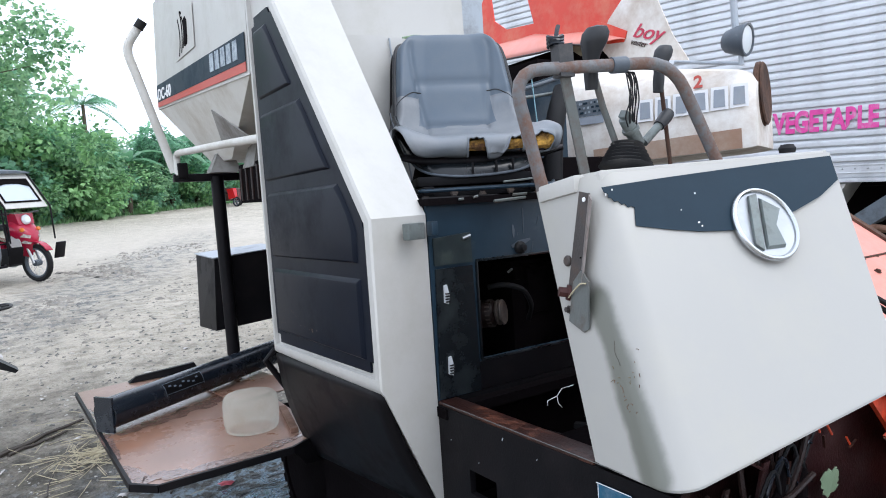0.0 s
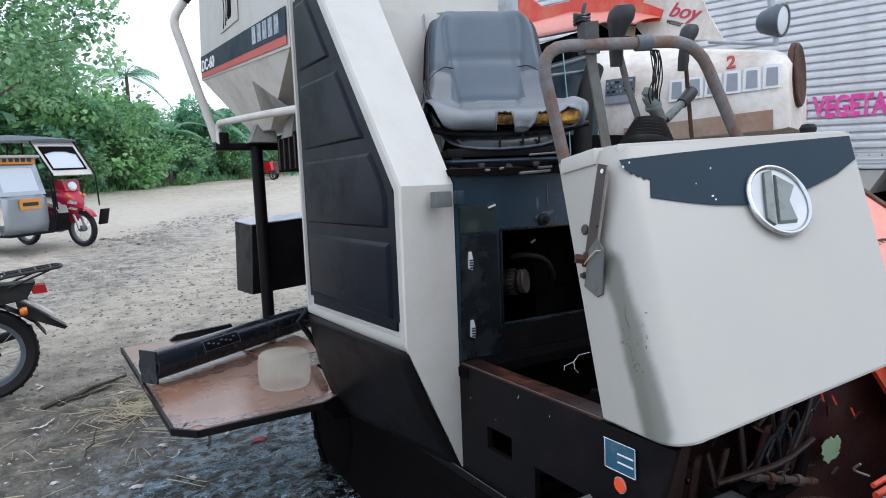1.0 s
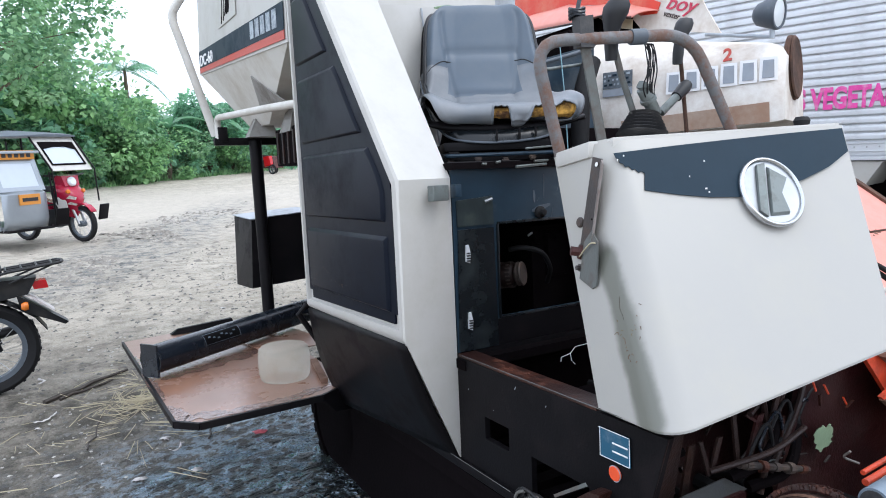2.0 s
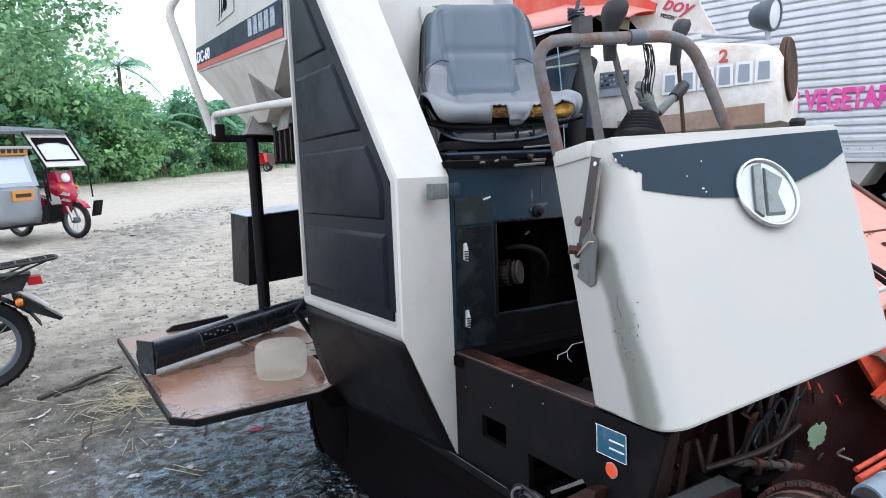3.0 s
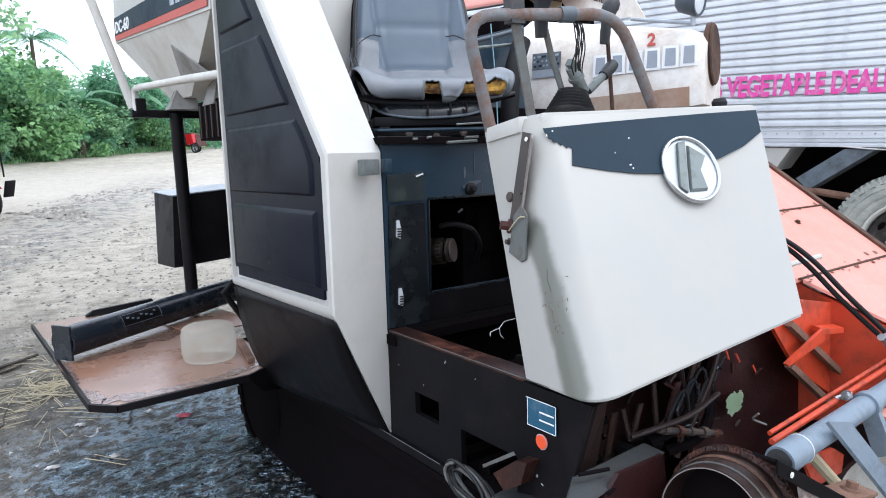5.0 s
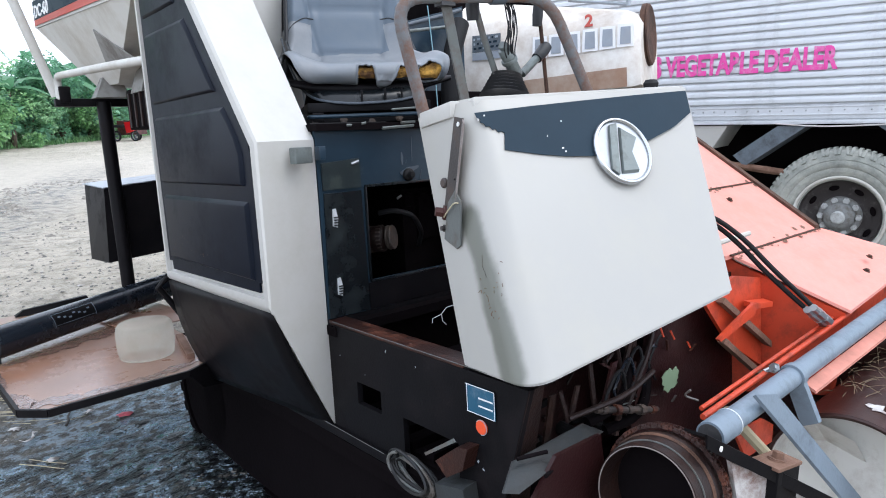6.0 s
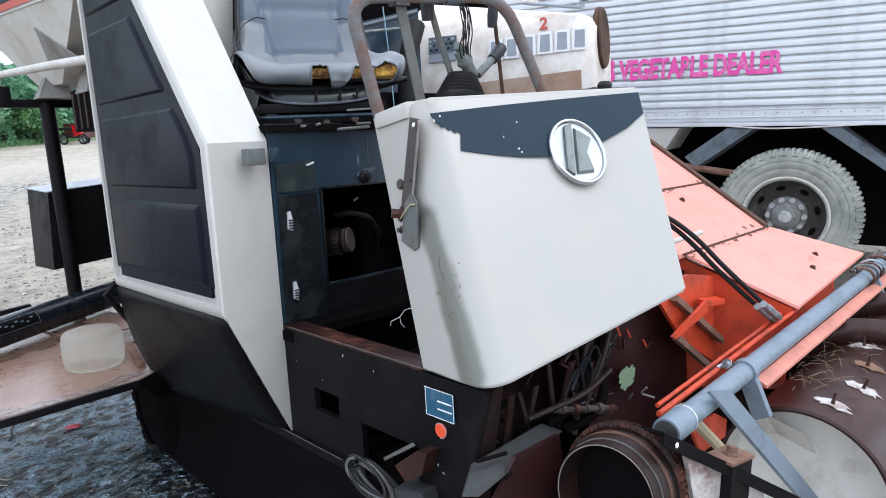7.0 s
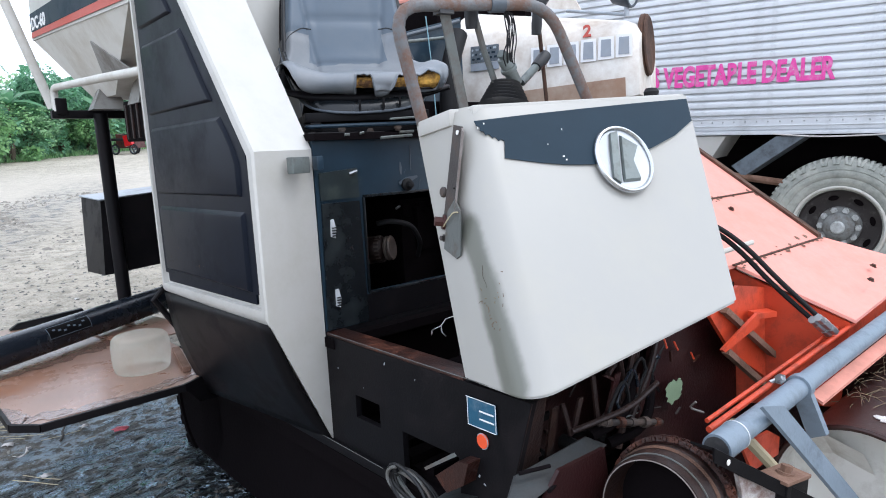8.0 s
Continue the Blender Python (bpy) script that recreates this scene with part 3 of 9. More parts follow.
def build_ground():
    xs = spaced(-900, -2.6, 3.4, 900, 0.045, 1.16)
    ys = spaced(-900, -2.2, 6.0, 1200, 0.045, 1.10)
    vs = [(x, y, ground_height(x, y)) for y in ys for x in xs]
    w = len(xs)
    fs = [(j * w + i, j * w + i + 1, (j + 1) * w + i + 1, (j + 1) * w + i) for j in range(len(ys) - 1) for i in range(w - 1)]
    me = bpy.data.meshes.new("ground")
    me.from_pydata(vs, [], fs)
    me.materials.append(M["ground"])
    me.shade_smooth()
    tagged(new("ground", me), "grey muddy yard with wet oily patches and ruts", "ground", kind="structure")


build_ground()

# ---- the combine harvester: its own axes, x to its left side, y to its rear, standing a little nose-up ----
TILT = Matrix(((0.99987, -0.00202, 0.01588, 0), (0.00131, 0.999, 0.04472, 0), (-0.01595, -0.04469, 0.99887, 0.09), (0, 0, 0, 1)))
harv = thing("combine_harvester", TILT, "worn ivory and orange combine harvester parked on muddy ground", "harvester")
V = Vector


def engine_cover():
    """The ivory side shell with its dark grille and lower apron."""
    def line(z):
        return max(0.0, (z - 1.375)) * 0.80
    side = [(-.21, .80, .895), (-.21, .82, 2.32), (-.21, -.055 + line(2.32), 2.32), (-.21, -.055, 1.375), (-.21, -.055, .91)]
    inner = [(0, .80, .80), (0, .82, 2.32), (0, .0 + .70 * (2.32 - 1.38), 2.32), (0, 0, 1.376), (0, 0, .485)]
    bm = B()
    a = [bm.verts.new(p) for p in side]
    b = [bm.verts.new(p) for p in inner]
    bm.faces.new(a)
    bm.faces.new(b[::-1])
    for i in range(5):
        bm.faces.new((a[i], b[i], b[(i + 1) % 5], a[(i + 1) % 5]))
    bmesh.ops.bevel(bm, geom=[e for e in bm.edges if all(v in a for v in e.verts)], offset=0.018, segments=3, affect="EDGES", profile=0.6)
    bmesh.ops.recalc_face_normals(bm, faces=bm.faces)
    big = max((q for q in bm.faces if abs(q.normal.x) > 0.99 and q.calc_center_median().x < -0.15), key=lambda q: q.calc_area())
    bmesh.ops.inset_individual(bm, faces=[big], thickness=0.016, depth=0.0)
    bmesh.ops.inset_individual(bm, faces=[big], thickness=0.003, depth=-0.015)
    shell = part("side_shell", bm, "white", harv, "ivory painted sheet-metal side cover", sharp=28)
    # dark grille in the recess
    g = [(.760, .937), (.778, 2.11), (.580, 2.11), (-.0165, 1.362), (-.0165, .951)]
    bm = B()
    slab(bm, [(-.1955, y, z) for y, z in g], (-.007, 0, 0))
    bmesh.ops.bevel(bm, geom=[e for e in bm.edges if abs((e.verts[0].co - e.verts[1].co).x) > 0.005], offset=0.03, segments=4, affect="EDGES")
    grille = part("grille", bm, "black", shell, "dark slate glossy moulded grille panel", bevel=0.0)

    def y_front(z):
        return -.0165 if z < 1.362 else -.0165 + (z - 1.362) * .797
    # four shallow raised fields, each with a sloping upper ledge
    for z0, z1, cut in ((.982, 1.212, .050), (1.253, 1.482, .060), (1.526, 1.765, .070), (1.818, 2.062, .088)):
        y1 = .722 + .03 * (z0 - 1)
        zs = [z1 + (z0 - z1) * k / 5 for k in range(6)]
        lo = [(y1, z0), (y1 + .006, z1)] + [(y_front(z) + cut, z) for z in zs]
        hi = [(y1 - .010, z0 + .007), (y1 - .004, z1 - .012)] + [(y_front(z) + cut + .012, min(max(z, z0 + .007), z1 - .012)) for z in zs]
        bm = B()
        hexa(bm, [(-.2020, y, z) for y, z in lo], [(-.2120, y, z) for y, z in hi])
        bmesh.ops.remove_doubles(bm, verts=bm.verts, dist=.0008)
        part("rib_panel", bm, "black", grille, bevel=0.003, segs=2)
    rg = random.Random(17)
    bm = B()
    for k in range(22):
        y, z = .68 - abs(rg.gauss(0, .16)), 1.012 + abs(rg.gauss(0, .03))
        s = rg.uniform(.0012, .005)
        pts = [(-.2122, y + s * rg.uniform(.4, 1.2) * math.cos(a), z + s * .6 * rg.uniform(.4, 1.2) * math.sin(a)) for a in [i * 1.2566 for i in range(5)]]
        slab(bm, pts, (-.0008, 0, 0))
    part("brown_fleck", bm, "iron", grille, "small dark brown flecks")["kind"] = "stuff"
    # apron below
    bm = B()
    cor = V((-.205, .795, .885)), V((-.203, -.040, .90)), V((-.006, .008, .486)), V((-.09, .80, .47))
    grid = []
    for i in range(13):
        t = i / 12
        a, c = cor[0].lerp(cor[3], t), cor[1].lerp(cor[2], t)
        bulge = .022 * math.sin(math.pi * t)
        grid.append([bm.verts.new(a.lerp(c, k / 12) + V((-bulge, 0, 0))) for k in range(13)])
    for a, c in zip(grid, grid[1:]):
        for k in range(12):
            bm.faces.new((a[k], a[k + 1], c[k + 1], c[k]))
    ap = part("apron", bm, "chassis", harv, "black lower apron panel", sharp=60)
    so = ap.modifiers.new("thick", "SOLIDIFY")
    so.thickness, so.offset = .02, -1
    bm = B()
    tube(bm, [(-.205, .80, .90), (-.235, .83, .86), (-.05, .86, .56)], .012, 8)
    part("stay", bm, "chassis", harv, "black bent steel stay")
    # latch on the front edge
    bm = B()
    box(bm, (-.074, -.054, 1.333), (.066, .026, .046), pose(0, 0, 0, 0, 0, 16))
    latch = part("latch", bm, "lever2", harv, "grey metal latch block", bevel=0.004)
    bm = B()
    box(bm, (.004, -.026, 1.336), (.022, .03, .040))
    part("latch_hook", bm, "steel_dk", latch, bevel=0.004)


engine_cover()


def engine_front():
    bm = B()
    plate(bm, (0.004, .95), (.80, 1.40), [(.172, .62, .925, 1.222)], lambda u, v: (u, 0.0, v), (0, .012, 0))
    wall = part("engine_front_panel", bm, "steel_dk", harv, "blue-black sheet steel panel with an open hatch")
    bm = B()
    slab(bm, [(.008, -.002, .834), (.156, -.002, .834), (.150, -.002, 1.215), (.018, -.002, 1.215)], (0, -.006, 0))
    part("door", bm, "doordark", wall, "grimy black sheet door", bevel=0.003)
    bm = B()
    slab(bm, [(.016, -.002, 1.225), (.152, -.002, 1.225), (.150, -.002, 1.315), (.016, -.002, 1.305)], (0, -.005, 0))
    part("upper_door", bm, "flap", wall, "dark green-tinged steel flap", bevel=0.003)
    for z in (1.138, .926):
        bm = B()
        slab(bm, [(.040, -.009, z + .028), (.049, -.009, z + .030), (.056, -.009, z), (.052, -.009, z - .028), (.038, -.009, z - .022)], (0, -.006, 0))
        la = part("door_latch", bm, "galv", wall, "bright worn door latch", bevel=0.002)
        bm = B()
        for k in range(4):
            box(bm, (.047, -.018, z - .02 + k * .008), (.014, .006, .003))
        part("latch_spring", bm, "rubber", la)
    bm = B()
    tube(bm, [(.118, -.012, 1.298), (.140, -.020, 1.306)], .005, 8)
    part("key", bm, "steel", wall)
    bm = B()
    lathe(bm, [(0, 0), (.02, 0), (.02, .012), (.012, .016), (.010, .03), (0, .032)], along((.34, 0, 1.251), (0, -1, 0)), 16)
    part("knob", bm, "rubber", wall)
    rg = random.Random(23)
    for k in range(7):
        x, z = .20 + .62 * rg.random(), 1.235 + .13 * rg.random()
        bm = B()
        box(bm, (x, -.0012, z), (rg.uniform(.001, .003), .001, rg.uniform(.01, .05)), pose(0, 0, 0, 0, rg.uniform(-70, 70), 0))
        part("scratch", bm, "guard", wall, "bare scratch in the paint")
    # Separate strip makes the panel darker towards its bottom.
    bm = B()
    slab(bm, [(.158, -.002, .832), (.95, -.002, .832), (.95, -.002, .918), (.158, -.002, .918)], (0, -.004, 0))
    part("lower_panel", bm, "chassis", wall, "near-black lower plate", bevel=0.002)
    for p, q, w in (((0.363, 1.375), (0.361, 1.295), .0022), ((0.319, 1.324), (0.321, 1.284), .006), ((0.311, 1.256), (0.388, 1.275), .011)):
        p, q = V((p[0], -.0012, p[1])), V((q[0], -.0012, q[1]))
        n = (q - p).cross(V((0, 1, 0))).normalized()
        bm = B()
        slab(bm, [p + n * w * .4, p.lerp(q, .4) + n * w, q + n * w * .3, q - n * w * .3, p.lerp(q, .6) - n * w * .8, p - n * w * .4], (0, -.0008, 0))
        part("worn_mark", bm, "guard", wall, "pale worn streak in the paint")
    # sill under the wall
    bm = B()
    box(bm, (.45, .02, .815), (.9, .05, .03))
    part("sill", bm, "chassis", harv, bevel=0.004)
    for c, sz in (((.396, -.003, 1.2265), (.458, .008, .009)), ((.396, -.003, .9215), (.458, .008, .007)), ((.168, -.003, 1.074), (.008, .008, .30))):
        bm = B()
        box(bm, c, sz)
        part("hatch_lip", bm, "doordark", wall, "dark folded hatch lip", bevel=.002)
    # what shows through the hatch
    # The bay walls are near black, their shade put into the colour.
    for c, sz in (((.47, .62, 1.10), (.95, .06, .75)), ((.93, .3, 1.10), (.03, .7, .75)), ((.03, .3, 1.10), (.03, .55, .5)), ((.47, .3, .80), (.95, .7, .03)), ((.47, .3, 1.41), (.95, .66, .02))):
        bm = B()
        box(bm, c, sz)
        part("engine_bay_wall", bm, "pit", harv, "near-black engine bay wall")
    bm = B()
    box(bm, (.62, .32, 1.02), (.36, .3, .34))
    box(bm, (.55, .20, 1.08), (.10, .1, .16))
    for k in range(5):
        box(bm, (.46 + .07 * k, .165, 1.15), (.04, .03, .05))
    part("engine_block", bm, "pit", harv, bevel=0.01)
    # alternator
    m = along((.300, .14, 1.030), (.55, -.80, .10)) @ Matrix.Diagonal((.86, .86, .72, 1))
    bm = B()
    lathe(bm, [(0, -.055), (.03, -.055), (.046, -.045), (.053, -.03), (.053, .03), (.046, .045), (.03, .055), (0, .055)], m, 28)
    alt = part("alternator", bm, "grease", harv, "dusty grey alternator with vent slots")
    for h in (-.028, .026):
        for k in range(20):
            a = 2 * math.pi * k / 20
            bm = B()
            box(bm, m @ V((.052 * math.cos(a), .052 * math.sin(a), h)), (.005, .006, .022), m.to_3x3() @ Matrix.Rotation(a, 3, "Z"))
            part("vent_fin", bm, "iron", alt)
    bm = B()
    lathe(bm, [(.02, .056), (.048, .058), (.050, .066), (.040, .074), (.050, .082), (.046, .088), (0, .088)], m, 24)
    part("pulley", bm, "iron", alt)
    bm = B()
    tube(bm, [(.30, .12, 1.12), (.33, .08, 1.13), (.40, .06, 1.11), (.47, .10, 1.04), (.5, .16, .98)], .009, 8, bend=.04)
    part("engine_hose", bm, "rubber", harv)
    bm = B()
    tube(bm, [(.33, .05, 1.17), (.345, .045, 1.18)], .004, 6)
    part("engine_fitting", bm, "steel", harv, "small bright fitting in the engine bay")


engine_front()


def chassis():
    bm = B()
    plate(bm, (-.64, .86), (.47, .82), [(-.262, -.143, .600, .668), (-.585, -.362, .47, .622)], lambda u, v: (0, u, v), (.018, 0, 0))
    side = part("chassis_side_plate", bm, "chassis", harv, "charcoal painted chassis side plate with cut-outs")
    bm = B()
    slab(bm, [(0, -.64, .82), (0, -.822, .82), (0, -.70, .40), (0, -.585, .40), (0, -.585, .47), (0, -.64, .47)], (.018, 0, 0))
    part("corner_plate", bm, "chassis", side)
    bm = B()
    slab(bm, [(.002, -.822, .818), (.062, -.812, .818), (.12, -.69, .40), (.002, -.70, .40)], (.0, .012, 0))
    part("corner_flange", bm, "grease", side, "rust-brown front flange")
    bm = B()
    box(bm, (.034, -.30, .823), (.064, .62, .012))
    part("rim_flange", bm, "rust_wet", side, "rusty rim round the missing floor plate", bevel=0.003)
    bm = B()
    box(bm, (-.004, .12, .478), (.02, .86, .03))
    part("lower_rail", bm, "chassis", side, "scuffed lower edge rail", bevel=0.004)
    # Pale lines: painted highlight on the top rim, worn steel below.
    for pts in ([(-.001, -.03, .8295), (-.0015, -.30, .8300), (-.001, -.815, .8290)], [(-.0145, .50, .4935), (-.0145, .10, .4940), (-.0145, -.28, .4935)]):
        bm = B()
        tube(bm, pts, .0010, 6)
        part("pale_edge", bm, "lever", side, "pale edge line, part worn steel, part painted highlight")
    # label and reflector
    bm = B()
    slab(bm, [(-.003, -.626, .790), (-.003, -.719, .790), (-.003, -.722, .722), (-.003, -.632, .722)], (-.002, 0, 0))
    lab = part("label_plate", bm, "label", side, "scratched blue label plate", bevel=0.0)
    bm = B()
    for z in (.764, .745):
        box(bm, (-.006, -.692, z), (.001, .046, .0035))
    for q in (((-.672, .7895), (.094, .0015)), ((-.674, .7225), (.09, .0015)), ((-.6295, .756), (.0014, .066)), ((-.7200, .756), (.0014, .066))):
        box(bm, (-.0055, q[0][0], q[0][1]), (.0008, q[1][0], q[1][1]))
    part("print_bar", bm, "whiteink", lab)
    bm = B()
    lathe(bm, [(0, .005), (.016, .005), (.018, .003), (.018, 0), (0, 0)], along((-.001, -.673, .692), (-1, 0, 0)), 24)
    rf = part("reflector", bm, "reflector", side, "round orange reflector")
    bm = B()
    tube(bm, [(-.0045, -.673 + .0182 * math.cos(a), .692 + .0182 * math.sin(a)) for a in [.6 + i * .22 for i in range(20)]], .0010, 5)
    part("reflector_rim", bm, "paleink", rf, "chipped pale rim")
    # paint chips and screw heads
    for y, z, a, c in ((-.30, .795, .006, .018), (-.655, .60, .010, .014), (-.672, .585, .016, .006), (-.06, .73, .004, .008), (-.19, .70, .003, .006), (-.43, .78, .003, .01)):
        bm = B()
        box(bm, (-.001, y, z), (.001, a * .45, c * .5), pose(0, 0, 0, 25, 0, 0))
        part("paint_chip", bm, "greypaint", side, "chipped bare patch")
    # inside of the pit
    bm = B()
    # Floor, walls and housings carry the pit's shade in their near-black colour.
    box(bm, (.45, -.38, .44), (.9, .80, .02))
    part("pit_floor", bm, "pit", harv, "near-black pit floor below the missing plate")
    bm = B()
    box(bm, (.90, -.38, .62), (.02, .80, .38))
    part("pit_wall", bm, "pit", harv, "near-black pit wall")
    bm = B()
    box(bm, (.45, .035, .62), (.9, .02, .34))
    part("pit_wall", bm, "pit", harv, "near-black pit wall")
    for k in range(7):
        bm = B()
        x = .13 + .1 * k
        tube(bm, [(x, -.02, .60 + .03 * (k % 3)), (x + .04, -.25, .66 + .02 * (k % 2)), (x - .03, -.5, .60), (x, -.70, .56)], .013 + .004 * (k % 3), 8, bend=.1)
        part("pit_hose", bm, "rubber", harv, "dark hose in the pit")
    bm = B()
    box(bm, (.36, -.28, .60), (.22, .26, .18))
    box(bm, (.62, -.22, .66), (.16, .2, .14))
    part("gearbox", bm, "pit", harv, "near-black gearbox housings", bevel=0.01)
    bm = B()
    tube(bm, [(.31, -.13, .79), (.34, -.14, .80), (.37, -.13, .815), (.41, -.14, .82)], .0013, 6)
    tube(bm, [(.34, -.14, .80), (.335, -.15, .78), (.35, -.15, .765)], .0013, 6)
    tube(bm, [(.31, -.13, .79), (.30, -.14, .78)], .0012, 6)
    part("cut_wire", bm, "whiteink", harv, "frayed pale cut wire")
    bm = B()
    tube(bm, [(.30, -.35, .71), (.36, -.37, .74), (.40, -.42, .70)], .006, 6)
    tube(bm, [(.33, -.33, .70), (.38, -.40, .72)], .004, 6)
    part("pit_cable", bm, "greypaint", harv)
    # coil of cable and stub arm in the large cut-out
    rc = random.Random(6)
    for k in range(7):
        ph, wd, hg = rc.uniform(0, 6.3), rc.uniform(.070, .084), rc.uniform(.034, .044)
        pts = [(-.030 - .006 * k + .008 * math.sin(a + ph), -.455 + wd * math.cos(a), .498 + .004 * k + hg * math.sin(a + .35) + .003 * math.sin(2 * a + ph)) for a in [ph * .3 + i * 2 * math.pi / 22 for i in range(21)]]
        bm = B()
        tube(bm, pts, rc.uniform(.0035, .0065), 6)
        part("cable_loop", bm, "lever" if k in (2, 5) else "blackgloss", harv, "loop of coiled grey-black cable")
    bm = B()
    slab(bm, [(-.044, -.511, .590), (-.044, -.620, .662), (-.044, -.628, .656), (-.044, -.516, .584)], (-.006, 0, 0))
    part("step_lip", bm, "lever", harv, "pale bent step edge", bevel=.001)
    bm = B()
    slab(bm, [(-.040, -.540, .575), (-.040, -.625, .640), (-.040, -.660, .645), (-.040, -.640, .585), (-.040, -.580, .545)], (.05, 0, 0))
    part("step_bracket", bm, "rust_wet", harv, "rusted step bracket", bevel=0.003)
    bm = B()
    slab(bm, [(-.050, -.545, .520), (-.050, -.650, .545), (-.050, -.660, .48), (-.050, -.555, .47)], (.08, .01, 0))
    part("step_foot", bm, "footgrey", harv, "grey step foot plate", bevel=.002)
    # frame under the floor to the rear
    bm = B()
    box(bm, (.45, .45, .42), (.86, 2.2, .10))
    box(bm, (.9, .6, .6), (.10, 2.6, .2))
    part("main_frame", bm, "pit", harv, "black main frame rails", bevel=0.008)


chassis()


def crawler(x0):
    bm = B()
    n, pts = 56, []
    y0, y1, zc, r = -.36, 1.34, .205, .268
    L = (y1 - y0)
    per = 2 * L + 2 * math.pi * r
    for k in range(n):
        s = per * k / n
        if s < L:
            p, d = (y0 + s, zc - r), 0
        elif s < L + math.pi * r:
            a = (s - L) / r
            p, d = (y1 + r * math.sin(a), zc - r * math.cos(a)), a
        elif s < 2 * L + math.pi * r:
            p, d = (y1 - (s - L - math.pi * r), zc + r), math.pi
        else:
            a = (s - 2 * L - math.pi * r) / r
            p, d = (y0 - r * math.sin(a), zc + r * math.cos(a)), math.pi + a
        pts.append((p, d))
    box(bm, (x0, (y0 + y1) / 2, zc), (.38, L, 2 * r - .04))
    for y in (y0, y1):
        lathe(bm, [(0, -.19), (r - .02, -.19), (r - .02, .19), (0, .19)], along((x0, y, zc), (1, 0, 0)), 36)
    tr = part("crawler_track", bm, "pit", harv, "black rubber crawler track")
    link = None
    for k, ((y, z), d) in enumerate(pts):
        if link is None:
            bm = B()
            box(bm, (0, 0, 0), (.40, per / n * 1.02, .03))
            box(bm, (0, 0, -.025), (.40, per / n * .5, .03))
            ob = part("track_link", bm, "pit", tr)
            link = ob.data
        else:
            ob = new("track_link", link)
            ob.parent = tr
        ob.matrix_local = Matrix.Translation((x0, y, z)) @ Matrix.Rotation(d, 4, "X")
    # Added solid block keeps the inside of the track ring black.
    bm = B()
    box(bm, (x0 + .03, (y0 + y1) / 2, zc), (.24, L + .2, r * 1.5))
    part("track_frame", bm, "pit", tr, "near-black block inside the track ring", bevel=.03)
    for y, rr in ((y0, .19), (y0 + .4, .11), (y0 + .75, .11), (y0 + 1.1, .11), (y1, .19)):
        bm = B()
        zz = zc if rr > .15 else zc - r + .13
        lathe(bm, [(0, -.12), (rr, -.12), (rr, -.07), (rr * .6, -.05), (rr * .6, .05), (rr, .07), (rr, .12), (0, .12)], along((x0, y, zz), (1, 0, 0)), 24)
        part("track_wheel", bm, "pit", tr)


crawler(.26)
crawler(1.30)

# ---- control column ----
TC, TR, BC, BR = V((.085, -.557, 1.454)), V((.794, -.732, 1.479)), V((-.030, -.857, .832)), V((.578, -.988, .952))
TLB, TRB, BLB, BRB = V((.122, -.334, 1.424)), V((.86, -.47, 1.455)), V((.0, -.615, .823)), V((.66, -.72, .93))
FN = (TR - TC).cross(BC - TC).normalized()
if FN.y > 0:
    FN = -FN


def on_face(u, v, lift=0.0):
    return (TC.lerp(TR, u)).lerp(BC.lerp(BR, u), v) + FN * lift


